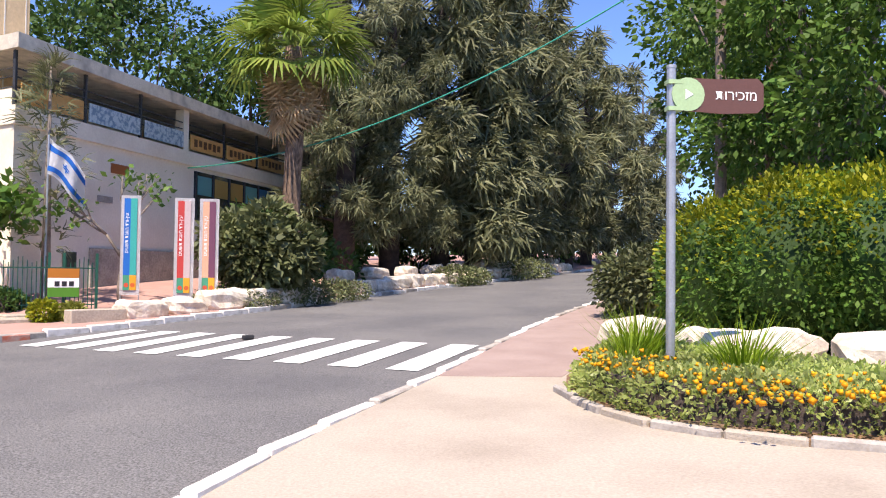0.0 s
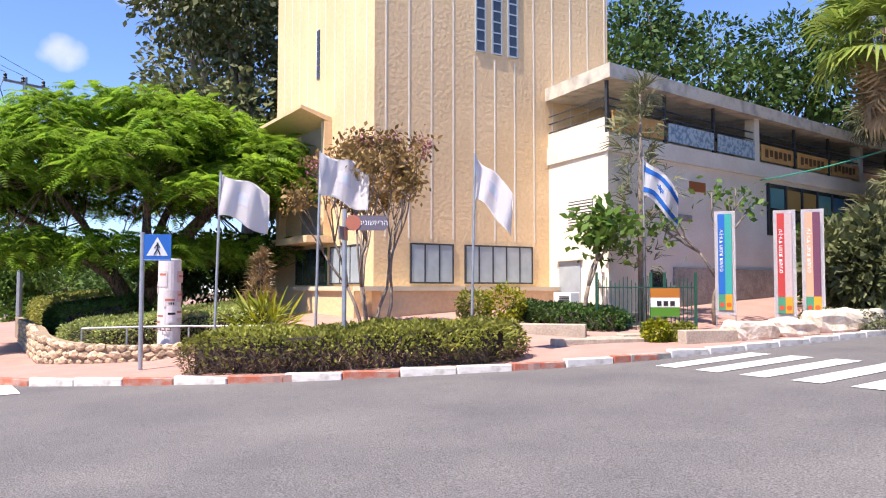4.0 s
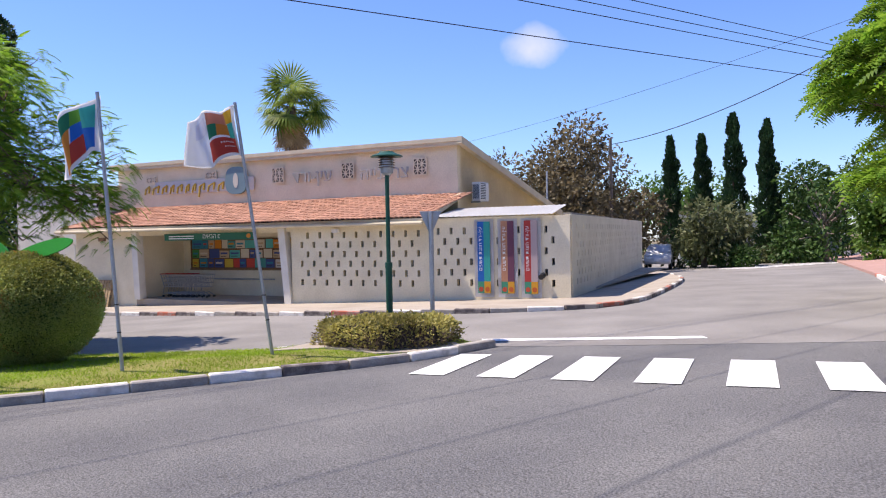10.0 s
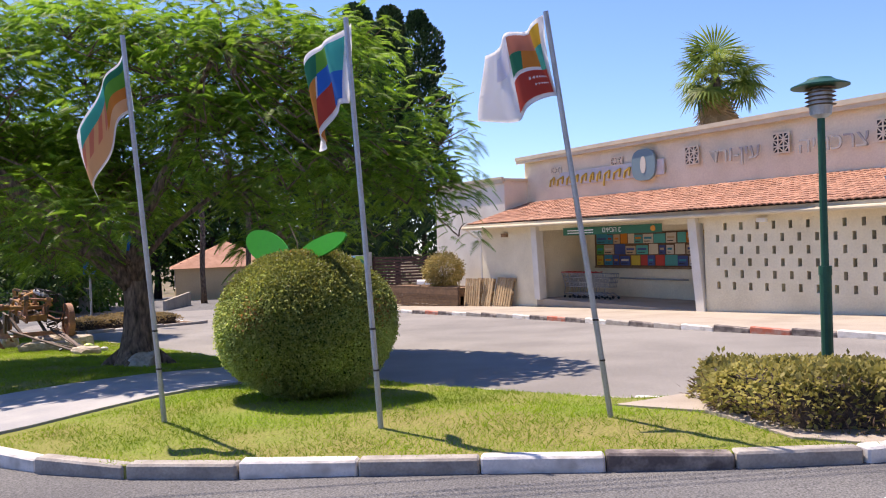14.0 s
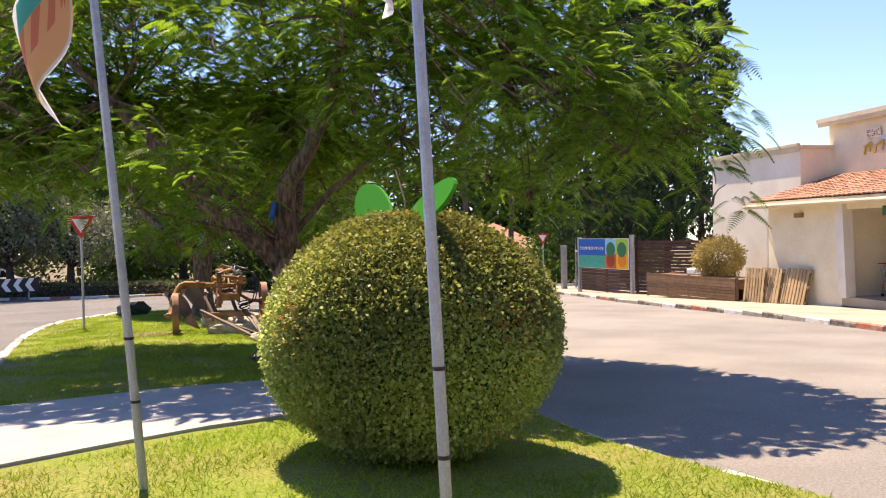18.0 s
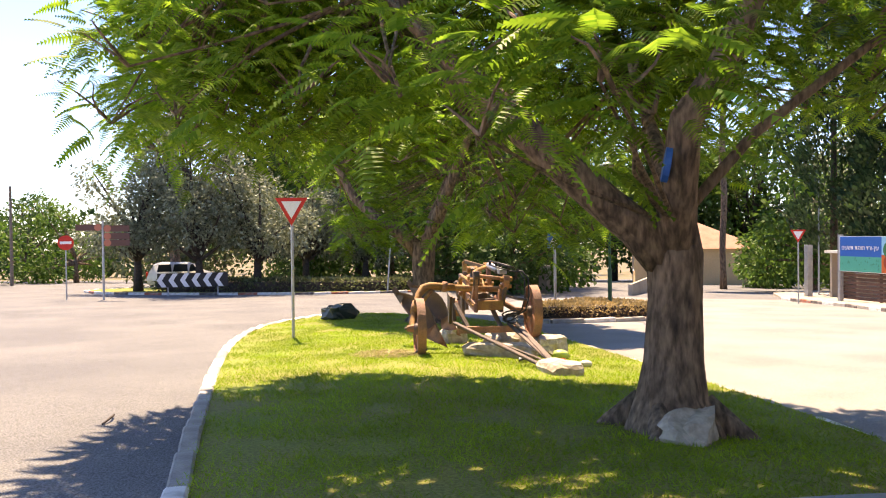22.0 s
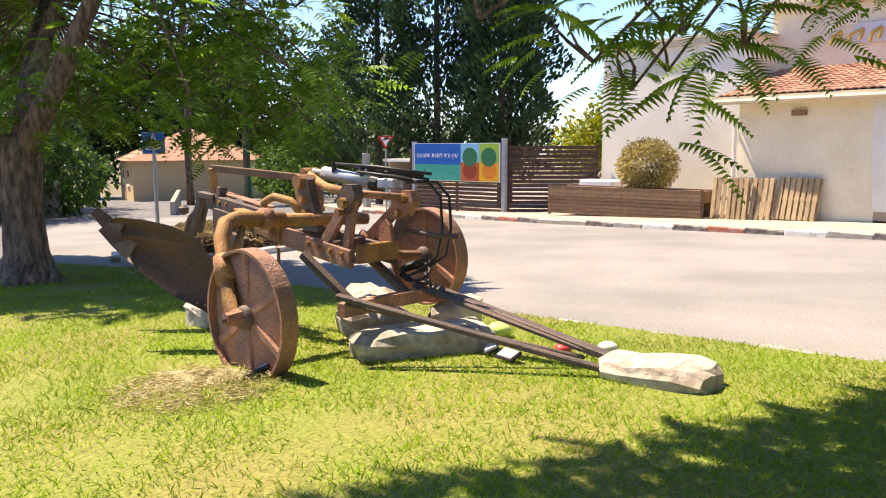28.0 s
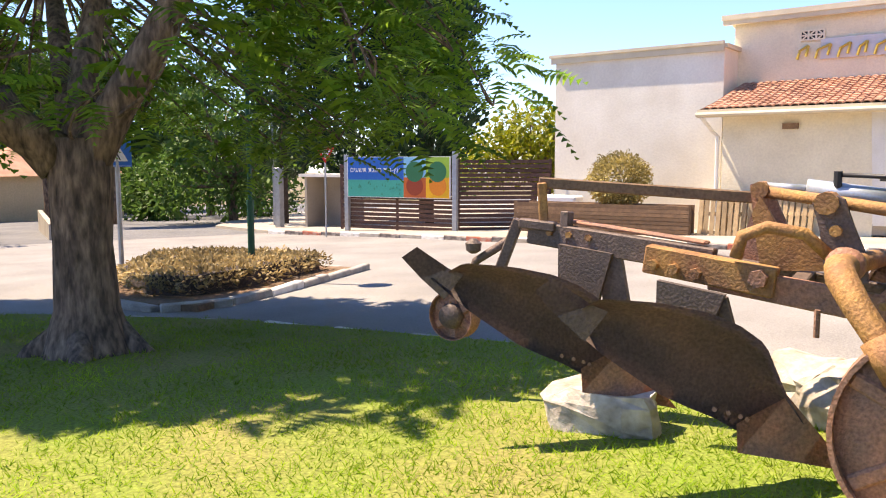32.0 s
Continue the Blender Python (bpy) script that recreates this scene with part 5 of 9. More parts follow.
def tall_banner(top, m, w, h, left, right, words, standing=False):
    """A tall white banner with a two-colour stripe, words along it and a row of fruit shapes at the foot."""
    sub = top
    bm = bmesh.new()
    n = 14
    rows = []
    for k in range(n + 1):
        z = h * k / n
        wob = 0.0 if standing else 0.012 * math.sin(k * 1.3)
        rows.append([bm.verts.new((x, wob + (0.01 if 0 < i < 3 else 0), z)) for i, x in enumerate((0, w * 0.3, w * 0.7, w))])
    for a, b in zip(rows, rows[1:]):
        for i in range(3):
            bm.faces.new((a[i], a[i + 1], b[i + 1], b[i]))
    bmesh.ops.solidify(bm, geom=bm.faces[:], thickness=-0.012)
    cloth = part("cloth", bm, BANNER_CLOTH, sub)
    cloth.matrix_basis = m

    def strip(nm, x0, z0, x1, z1, mat, y=-0.022):
        return part(nm, box(x0, y, z0, x1, y + 0.004, z1), mat, cloth)

    strip("stripe", w * 0.17, h * 0.2, w * 0.5, h * 0.97, left)
    strip("stripe", w * 0.5, h * 0.2, w * 0.83, h * 0.97, right)
    for i, c in enumerate(((0.04, 0.25, 0.15), (0.62, 0.3, 0.02))):
        x0 = w * (0.17 + 0.33 * i)
        strip("foot_block", x0, h * 0.05, x0 + w * 0.33, h * 0.2, plain("print colour", c, 0.6))
        cx, cz, r = x0 + w * 0.165, h * 0.10, w * 0.12
        pts = [(cx + r * math.cos(a), cz + r * math.sin(a)) for a in (2 * math.pi * k / 12 for k in range(12))]
        part("fruit", prism(pts, 0, 0.003, Matrix(((1, 0, 0, 0), (0, 0, -1, -0.022), (0, 1, 0, 0), (0, 0, 0, 1)))), plain("print colour", ((0.5, 0.07, 0.03), (0.5, 0.1, 0.02))[i], 0.6), cloth)
    letters("lettering", words, w * 0.25, WHITE, cloth, pose(w * 0.33, -0.027, h * 0.62, 90, 0, 0) @ pose(0, 0, 0, 0, 0, 90), 0.003)
    return cloth


COL_BLUE = (plain("banner blue", (0.004, 0.115, 0.44), 0.6), plain("banner teal", (0.02, 0.32, 0.29), 0.6))
COL_PLUM = (plain("banner tan", (0.44, 0.21, 0.12), 0.6), plain("banner plum", (0.14, 0.045, 0.085), 0.6))
COL_RED = (plain("banner red", (0.44, 0.04, 0.035), 0.6), plain("banner grey", (0.46, 0.36, 0.36), 0.6))
WORDS = "עין-ורד חוגגת תשעים"
for x, cols, lab in ((-3.25, COL_BLUE, "blue and teal"), (-2.42, COL_PLUM, "tan and plum"), (-1.62, COL_RED, "red and grey")):
    b = thing("wall_banner", 0, 0, 0, 0, "tall white wall banner with a %s stripe" % lab, "banner", "banners on the shop wall")
    b.matrix_world = SHOP @ pose(x, -0.05, -0.72)
    tall_banner(b, Matrix(), 0.68, 2.55, *cols, WORDS)
for x, y, cols, lab, w in ((-8.87, 21.18, COL_BLUE, "blue and teal", 0.5), (-7.45, 21.15, COL_RED, "red and grey", 0.5), (-6.87, 21.4, (plain("banner peach", (0.62, 0.34, 0.22), 0.6), COL_PLUM[1]), "peach and plum", 0.5)):
    b = thing("standing_banner", x, y, tower_z(x, y) - 0.1, 8, "tall white standing banner with a %s stripe" % lab, "banner", "standing banners by the road")
    part("pole", tube([(0.02, 0.02, 0), (0.02, 0.02, 3.02)], 0.018, 6), STEEL, b)
    part("pole", tube([(w - 0.02, 0.02, 0), (w - 0.02, 0.02, 3.02)], 0.018, 6), STEEL, b)
    tall_banner(b, pose(0, 0, 0.42), w, 2.62, *cols, WORDS, True)


# ---- trees of the hall's block ----
def ground_t(x, y):
    return tower_z(x, y)


def fan_tips(rng, count, r, low, high, size, cx=0.0, cy=0.0):
    """Leaf plates spread through a wide low dome: lower towards the rim."""
    out = []
    for k in range(count):
        a, d = rng.uniform(0, 2 * math.pi), r * math.sqrt((k + 0.5) / count)
        top = low + (high - low) * math.sqrt(max(0.0, 1 - (d / (r * 1.08)) ** 2))
        z = low + (top - low) * (1 - 0.45 * rng.random() ** 2)
        out.append((cx + d * math.cos(a + 2.4 * k), cy + d * math.sin(a + 2.4 * k), z, size * rng.uniform(0.75, 1.25)))
    return out


def ring_tips(rng, count, ring, x, y, low, high, size):
    """Leaf plates all through a dome, placed so that its shadow falls inside a ground outline."""
    xs, ys = [p[0] for p in ring], [p[1] for p in ring]
    closed, out = ring + ring[:1], []
    while len(out) < count:
        sx, sy = rng.uniform(min(xs), max(xs)), rng.uniform(min(ys), max(ys))
        if not in_outline(np.array(sx), np.array(sy), ring) or away(sx, sy, closed) < 0.4:
            continue
        e = min(1.0, away(sx, sy, closed) / 2.6)
        top = low + 0.7 + (high - low - 0.7) * math.sqrt(1 - (1 - e) ** 2)
        z = max(low + (0.5 if sx > -22.0 else 0.0), top - 1.5 * rng.random())
        out.append((sx - SHADOW_SLIP[0] * z - x, sy - SHADOW_SLIP[1] * z - y, z, size * rng.uniform(0.7, 1.2)))
    return out


rng = random.Random(41)
limbs = [([(0, 0, -0.2), (0.1, 0.1, 1.0), (0.5, 0.6, 2.4), (1.6, 1.7, 4.2), (2.6, 2.6, 5.8)], [0.42, 0.34, 0.28, 0.18, 0.08]),
         ([(0.0, 0.0, 0.6), (-0.9, -0.4, 1.9), (-2.2, -1.4, 3.0), (-4.0, -2.4, 4.2)], [0.3, 0.25, 0.18, 0.07]),
         ([(0.3, 0.2, 1.6), (1.6, -0.8, 2.8), (3.4, -2.0, 4.4)], [0.24, 0.18, 0.07]),
         ([(0.1, 0.1, 1.2), (-0.8, 1.2, 3.2), (-1.8, 2.8, 5.4)], [0.26, 0.18, 0.07]),
         ([(-0.9, -0.4, 1.9), (-0.4, -1.8, 3.6), (0.4, -3.4, 4.6)], [0.18, 0.12, 0.06])]
tips = fan_tips(rng, 150, 5.6, 2.6, 7.6, 1.2) + fan_tips(rng, 54, 5.4, 1.7, 3.2, 1.05)[20:]
umbrella_tree("flame_tree", -26.6, 16.6, ground_t(-26.6, 16.6), limbs, tips, FROND, BARK, "wide spreading tree with feathery bright green layers", 92, 0.5, 41, far=True)

rng = random.Random(42)
blob_tree("ficus_tree", -33, 27, ground_t(-33, 27), 5, 0.6, random_blobs(rng, 34, 6.2, 5, 16, 2.3), 34000, 0.34, LEAF_OLIVE, BARK_PALE, "tall dark olive-leaved tree behind the hall", 42, shell=0.45, clump=0.8)
for k, (x, y, h, r) in enumerate(((-23.5, 44, 15, 4.0), (-18.5, 49, 16.5, 4.4), (-14, 55, 15.5, 4.4), (-9, 60, 14, 4.2), (-30, 42, 16, 4.5))):
    blob_tree("broadleaf_tree", x, y, ground_t(x, y), 4, 0.4, random_blobs(random.Random(50 + k), 10, r, 5, h, 2.3), 8000, 0.4, LEAF_DARK, BARK_DARK, "tall dark green tree behind the low building", 50 + k, clump=0.9)
fan_palm("fan_palm", -5.2, 25.5, ground_t(-5.2, 25.5), 8.0, "fan palm with hanging skirt of dry leaves", 3, 2.35, 0.27, 36, 44, 1.3)

# row of casuarinas along the road
TUFT_FAR_T, TUFT_FAR_F = tuft_template(2, thin=0.06, seed=6)
for k, (x, y, h, w) in enumerate(((-4.6, 33.5, 17, 3.0), (-2.9, 36.5, 19, 3.6), (-0.6, 40.5, 18, 3.8), (1.2, 44, 18, 4.0), (3.0, 47.5, 19, 4.0), (5.0, 52, 19, 4.0), (8.5, 58, 18, 4.4), (11, 64, 18, 4.6), (14, 70, 18, 4.8), (20, 82, 18, 5))):
    top = thing("casuarina_tree", x, y, ground_t(x, y), 0, "tall dusty grey-green casuarina with drooping needles", "tree", "casuarinas along the road")
    nr, rg = np.random.default_rng(60 + k), random.Random(60 + k)
    bm = tube([(0, 0, -0.2), (0.1, 0, h * 0.3), (0, 0.1, h * 0.6), (0, 0, h * 0.95)], [0.5, 0.4, 0.25, 0.05], 9)
    blobs = []
    for i in range(30):
        t = (i + 0.5) / 30
        z = 2.2 + (h - 3.0) * t
        r = w * (0.55 + 0.45 * math.sin(math.pi * min(1, t * 1.15 + 0.1))) * rg.uniform(0.45, 1.0)
        a = 2.4 * i + rg.uniform(-0.5, 0.5)
        s = rg.uniform(0.7, 1.25) * (1.15 - 0.5 * t)
        blobs.append((r * math.cos(a), r * math.sin(a), z, s, s, s * 0.8))
        limb(bm, (0, 0, z * 0.85), (r * math.cos(a), r * math.sin(a), z), 0.09, 0.02, 0.2, rg, 5)
    part("trunk", bm, BARK_DARK, top, flat=False)
    leafy("crown", top, blobs, 5200 if k < 2 else 5600, 0.45 if k < 2 else 0.74, LEAF_GREY, nr, (TUFT_T, TUFT_F) if k < 2 else (TUFT_FAR_T, TUFT_FAR_F), 0.2, 0.5)

# trees and hedge beyond the pavement on the near side
for k, (x, y, h, r, mat) in enumerate(((8.2, 17.5, 8.5, 2.6, LEAF_MID), (9.5, 24, 10, 3.2, LEAF_MID), (12, 32, 10, 3.4, LEAF_DARK), (17, 42, 11, 3.8, LEAF_MID), (8.8, 14.2, 7.4, 2.2, LEAF_MID), (24, 58, 12, 4, LEAF_DARK))):
    blob_tree("broadleaf_tree", x, y, side_z(x, y), 2.0, 0.22, random_blobs(random.Random(80 + k), 18, r, 1.8, h, 1.4), 20000 if k in (0, 4) else 13000, 0.17 if k in (0, 4) else 0.22, mat, BARK_PALE, "leafy green tree beside the pavement", 80 + k, clump=0.6)
golden = thing("golden_hedge", 5.3, 11.2, side_z(5.3, 11.2), 0, "large rounded yellow-green hedge beside the pavement", "hedge")
nr = np.random.default_rng(91)
hb = [(-1.7, 0.6, 1.0, 0.9, 0.9, 1.1), (-0.9, 0.0, 1.15, 1.2, 1.2, 1.25), (0.2, -0.4, 1.2, 1.5, 1.4, 1.28), (1.6, -0.7, 1.12, 1.5, 1.4, 1.25), (2.8, -0.6, 1.1, 1.2, 1.3, 1.2)]
bm = bmesh.new()
for b in hb:
    got = bmesh.ops.create_icosphere(bm, subdivisions=2, radius=1.0, matrix=Matrix.Translation(b[:3]) @ Matrix.Diagonal((b[3] * 0.84, b[4] * 0.84, b[5] * 0.84, 1)))
# dark green core paints the shade seen between the leaves
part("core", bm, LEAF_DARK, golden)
p, d = blob_points(nr, 46000, hb, 0.86)
keep = p[:, 2] > 0.02
p, d = p[keep], d[keep]
# upward leaves get yellow for golden growth and sun; the rest darker green
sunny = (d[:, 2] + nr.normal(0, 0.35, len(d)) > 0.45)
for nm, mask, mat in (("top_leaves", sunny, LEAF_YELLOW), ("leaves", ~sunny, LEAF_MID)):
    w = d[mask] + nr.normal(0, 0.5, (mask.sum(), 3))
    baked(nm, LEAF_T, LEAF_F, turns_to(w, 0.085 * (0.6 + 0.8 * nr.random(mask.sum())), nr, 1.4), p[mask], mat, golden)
blob_tree("rosemary_bush", 3.6, 16.8, side_z(3.6, 16.8), 0.4, 0.06, [(0, 0, 0.7, 0.9, 0.9, 0.8), (0.5, -0.6, 0.8, 0.8, 0.8, 0.8), (0.3, 0.9, 0.7, 0.8, 0.8, 0.7)], 7000, 0.13, LEAF_OLIVE, BARK_DARK, "grey-green bush at the pavement's edge", 92, category="bush")
blob_tree("rosemary_bush", 5.2, 21.5, side_z(5.2, 21.5), 0.4, 0.06, [(0, 0, 0.6, 0.9, 1.2, 0.8), (0.9, 1.6, 0.7, 0.9, 1.2, 0.8)], 4000, 0.15, LEAF_OLIVE, BARK_DARK, "grey-green bush at the pavement's edge", 93, category="bush")

# ---- planting round the square ----
hedge("rosemary_hedge", [(-15.1, 9.95), (-13.4, 10.75), (-11.5, 12.2), (-10.45, 13.2), (-10.55, 14.35), (-11.4, 14.2), (-13.6, 12.4), (-15.2, 11.3)], ground_t, 0.68, LEAF_HEDGE, "low hedge of dry-stemmed shrubs with green tops", 17000, 0.085, 101, TWIG, 0.85, 0.2)
VARIEGATED = leaf_material("variegated leaves", (0.17, 0.25, 0.05), (0.44, 0.46, 0.18), 0.4)
hedge("shrub_bed", [(-23.5, 12.4), (-21.0, 11.15), (-19.7, 11.1), (-18.9, 12.1), (-17.4, 13.0), (-16.9, 14.0), (-20, 14.5), (-23.5, 14.0)], lambda x, y: ground_t(x, y) + 0.12, 0.64, VARIEGATED, "variegated shrubs behind the stone wall", 19000, 0.08, 102)
hedge("clipped_hedge", [(-31, 15.9), (-24.0, 12.7), (-22.8, 13.6), (-24, 15.2), (-31, 18.0)], lambda x, y: ground_t(x, y) + 0.3, 0.85, LEAF_DARK, "dark clipped hedge above the stone wall", 9000, 0.11, 103)
hedge("clipped_hedge", [(-45, 22.5), (-31, 16.2), (-31, 18.5), (-45, 25)], lambda x, y: ground_t(x, y) + 0.3, 1.1, LEAF_HEDGE, "yellowish clipped hedge along the street", 7000, 0.13, 104)
hedge("shrub_bed", [(-13.3, 18.6), (-11.7, 18.4), (-10.5, 18.9), (-10.6, 19.7), (-11.5, 19.7), (-13.3, 19.4)], ground_t, 0.42, LEAF_DARK, "dark green shrubs before the low building", 6000, 0.09, 105)
for k, (x, y, s) in enumerate(((-9.1, 17.7, 0.3), (-8.6, 18.0, 0.25), (-13.3, 18.3, 0.55), (-14.0, 17.9, 0.45))):
    blob_tree("small_shrub", x, y, ground_t(x, y), 0.1, 0.02, [(0, 0, s * 0.8, s, s, s * 0.9)], 1200, 0.09, LEAF_YELLOW if k % 2 == 0 else LEAF_HEDGE, BARK_DARK, "small yellow-green shrub by the square", 110 + k, category="bush")
loquat = blob_tree("loquat_bush", -5.7, 23.2, ground_t(-5.7, 23.2), 0.6, 0.1, [(0, 0, 1.4, 1.1, 1.0, 1.1), (-0.8, -0.2, 1.7, 0.85, 0.85, 0.9), (0.8, 0.3, 1.5, 0.9, 0.9, 1.0), (0.2, 0.2, 2.3, 0.75, 0.75, 0.7)], 4600, 0.25, LEAF_OLIVE, BARK_DARK, "large-leaved dark loquat bush", 120, shell=0.65, category="bush")
for k, (x, y, r) in enumerate(((-6.5, 21.6, 0.6), (-5.9, 22.0, 0.55), (-4.9, 23.7, 0.7), (-3.9, 25.4, 0.7), (0.2, 35.2, 0.9), (3.4, 41.5, 1.2))):
    blob_tree("ground_shrub", x, y, ground_t(x, y), 0.1, 0.02, [(0, 0, r * 0.4, r * 1.2, r, r * 0.5), (r * 0.8, r * 1.2, r * 0.35, r, r, r * 0.45)], 2200, 0.08 if k < 4 else 0.14, LEAF_OLIVE, BARK_DARK, "low spreading green shrub by the rocks", 125 + k, category="bush")
# undergrowth under the casuarinas
for k, (x, y) in enumerate(((-6.5, 30), (-5, 37), (-2, 43), (1, 50), (5, 57), (9, 66), (14, 78))):
    blob_tree("undergrowth", x, y, ground_t(x, y), 0.4, 0.08, random_blobs(random.Random(140 + k), 6, 2.6, 0.6, 2.8, 1.2), 2600, 0.26, LEAF_DARK, BARK_DARK, "dark undergrowth below the casuarinas", 140 + k, category="bush")


def bare_tree(name, x, y, z, spec, label, leaf, leaf_mat, n, seed, flower=None, bark=BARK_PALE):
    """A small tree of thin, often forking stems with leaves at the tips. spec: stems, height, spread, forks."""
    top = thing(name, x, y, z, 0, label, "tree")
    stems, high, spread, forks, first = spec
    rng, nr = random.Random(seed), np.random.default_rng(seed)
    bm, ends = bmesh.new(), []

    def grow(a, way, size, r, left):
        b = a + way * size
        limb(bm, a, b, r, r * 0.72, size * 0.08, rng, 6, 3)
        if left == 0:
            ends.append(b)
            return
        for _ in range(rng.choice((2, 2, 3))):
            turn = Vector((rng.uniform(-1, 1), rng.uniform(-1, 1), rng.uniform(-0.15, 0.6))) * spread
            grow(b, (way + turn).normalized(), size * rng.uniform(0.62, 0.85), r * 0.66, left - 1)

    for k in range(stems):
        a = 2 * math.pi * k / stems + rng.uniform(-0.3, 0.3)
        base = Vector((math.cos(a), math.sin(a), 0)) * (0.12 if stems > 1 else 0) - Vector((0, 0, 0.1))
        way = Vector((math.cos(a) * 0.3, math.sin(a) * 0.3, 1)).normalized() if stems > 1 else Vector((0.08, 0, 1)).normalized()
        grow(base, way, high * first, 0.07 if stems == 1 else 0.045, forks)
    part("trunk", bm, bark, top, flat=False)
    e = np.array([tuple(v) for v in ends])
    p = e[nr.integers(0, len(e), n)] + nr.normal(0, leaf * 1.1, (n, 3))
    w = nr.normal(0, 1, (n, 3)) + np.array([0, 0, 0.3])
    baked("crown", LEAF_T, LEAF_F, turns_to(w, leaf * (0.6 + 0.8 * nr.random(n)), nr, 1.4), p, leaf_mat, top)
    if flower:
        m = n // 5
        high_ends = e[e[:, 2] > np.median(e[:, 2])]
        p = high_ends[nr.integers(0, max(1, len(high_ends) // 2), m)] + nr.normal(0, 0.09, (m, 3))
        baked("flowers", LEAF_T, LEAF_F, turns_to(nr.normal(0, 1, (m, 3)), np.full(m, 0.07), nr, 1.4), p, flower, top)
    return top


PINK = leaf_material("pink blossom", (0.5, 0.12, 0.25), (0.62, 0.25, 0.38), 0.3)
bare_tree("crepe_myrtle", -14.35, 14.3, ground_t(-14.35, 14.3), (5, 5.5, 0.36, 4, 0.26), "crepe myrtle with bare stems and pink blossom", 0.13, leaf_material("bronze leaves", (0.19, 0.13, 0.045), (0.30, 0.20, 0.08), 0.3), 4400, 151, PINK)
bare_tree("frangipani", -11.5, 19.2, ground_t(-11.5, 19.2), (1, 2.6, 0.62, 3, 0.42), "small frangipani tree with clustered green leaves", 0.26, LEAF_MID, 620, 152)
bare_tree("frangipani", -9.0, 21.6, ground_t(-9.0, 21.6), (1, 2.9, 0.62, 3, 0.42), "thin frangipani with few leaves and red buds", 0.2, LEAF_MID, 150, 153)
conifer("young_casuarina", -10.7, 20.95, ground_t(-10.7, 20.95), 6.3, 0.8, 170, 0.42, LEAF_GREY, "slender young casuarina before the low building", 154, (TUFT_T, TUFT_F), 1.2, 0.6, BARK_PALE, hang=-0.6)
blob_tree("spiky_plant", -17.0, 13.6, ground_t(-17, 13.6), 0.1, 0.05, [(0, 0, 0.3, 0.5, 0.5, 0.4)], 260, 0.55, LEAF_YELLOW, BARK_DARK, "tuft of narrow pale green leaves", 155, (LEAF_T * np.array([1.3, 0.16, 1.0]), LEAF_F), 0.1, -0.4, category="plant")
conifer("feathery_shrub", -18.3, 14.6, ground_t(-18.3, 14.6), 1.9, 0.4, 320, 0.2, PALM_DRY, "dry brown feathery shrub in the bed", 156, (TUFT_T, TUFT_F), 0.2, 0.8, category="bush", hang=-1.0)

# ---- far along the side street ----
for k, (x, y, h, w) in enumerate(((-76.2, 20.6, 10.6, 0.95), (-74.6, 22.7, 10.4, 0.95), (-72.2, 24.4, 11.6, 1.05), (-69.6, 26.0, 10.6, 0.9))):
    conifer("cypress", x, y, plane_z(x, y), h, w, 5200, 0.3, LEAF_CYPRESS, "slim dark green cypress beside the street", 160 + k, low=0.6, shape=0.8, hang=-2.2)
for k, (x, y, h, r, mat, s) in enumerate(((-63, 9.5, 10.6, 4.2, LEAF_BROWN, 1.9), (-68, 15.0, 5.8, 2.6, LEAF_BROWN, 1.2), (-66, 20.0, 4.8, 2.4, LEAF_OLIVE, 1.2), (-66, 28.6, 7.6, 3.6, LEAF_DARK, 1.7), (-60, 30, 4.4, 1.6, LEAF_MID, 0.9), (-57.5, 6, 4.6, 1.4, LEAF_YELLOW, 0.8), (-72, 6, 7, 3, LEAF_OLIVE, 1.5),
                                         (-80, 34, 7, 4.0, LEAF_DARK, 2.0), (-88, 24, 9, 4.5, LEAF_MID, 2.2), (-86, 12, 8, 4.5, LEAF_OLIVE, 2.2), (-70, 38, 6, 3.5, LEAF_MID, 1.8), (-58, 36, 5, 3, LEAF_MID, 1.5))):
    blob_tree("street_tree", x, y, plane_z(x, y), h * 0.35, 0.2, random_blobs(random.Random(170 + k), 34 if k == 0 else 15, r, h * (0.3 if k == 0 else 0.14), h - s * 0.6, s), 15000 if k == 0 else 5000, 0.28 if k == 0 else 0.34, mat, BARK_PALE, "dusty garden tree along the street", 170 + k, clump=0.6)
for k, (x, y) in enumerate(((-70.5, 25.5), (-68, 27.5), (-73.5, 22.0), (-64, 21.0))):
    blob_tree("garden_bush", x, y, plane_z(x, y), 0.3, 0.08, [(0, 0, 0.8, 1.3, 1.3, 0.9), (1.2, 0.6, 0.7, 1.0, 1.0, 0.8)], 2000, 0.22, LEAF_DARK if k else LEAF_OLIVE, BARK_DARK, "round dark garden bush by the street", 190 + k, category="bush")
fan_palm("fan_palm", -57.2, -7.3, plane_z(-57.2, -7.3), 11.0, "tall fan palm behind the shop", 7, 2.4, 0.25, 36, 26, 1.5)

# ---- the lawn island: trees, ball bush, hedges ----
def skirt_tips(rng, count, ring, x, y, low, high, size, deep=1.8):
    """Drooping leaf plates below the rim of a crown."""
    xs, ys = [p[0] for p in ring], [p[1] for p in ring]
    closed, out = ring + ring[:1], []
    while len(out) < count:
        sx, sy = rng.uniform(min(xs), max(xs)), rng.uniform(min(ys), max(ys))
        if not in_outline(np.array(sx), np.array(sy), ring) or not 0.35 < away(sx, sy, closed) < deep:
            continue
        z = rng.uniform(low, high)
        px, py = sx - SHADOW_SLIP[0] * z, sy - SHADOW_SLIP[1] * z
        if px > -21.3 and z < 2.75 or px > -23.7 and py < -14 and z < 3.2:
            continue
        out.append((px - x, py - y, z, size * rng.uniform(0.7, 1.2)))
    return out


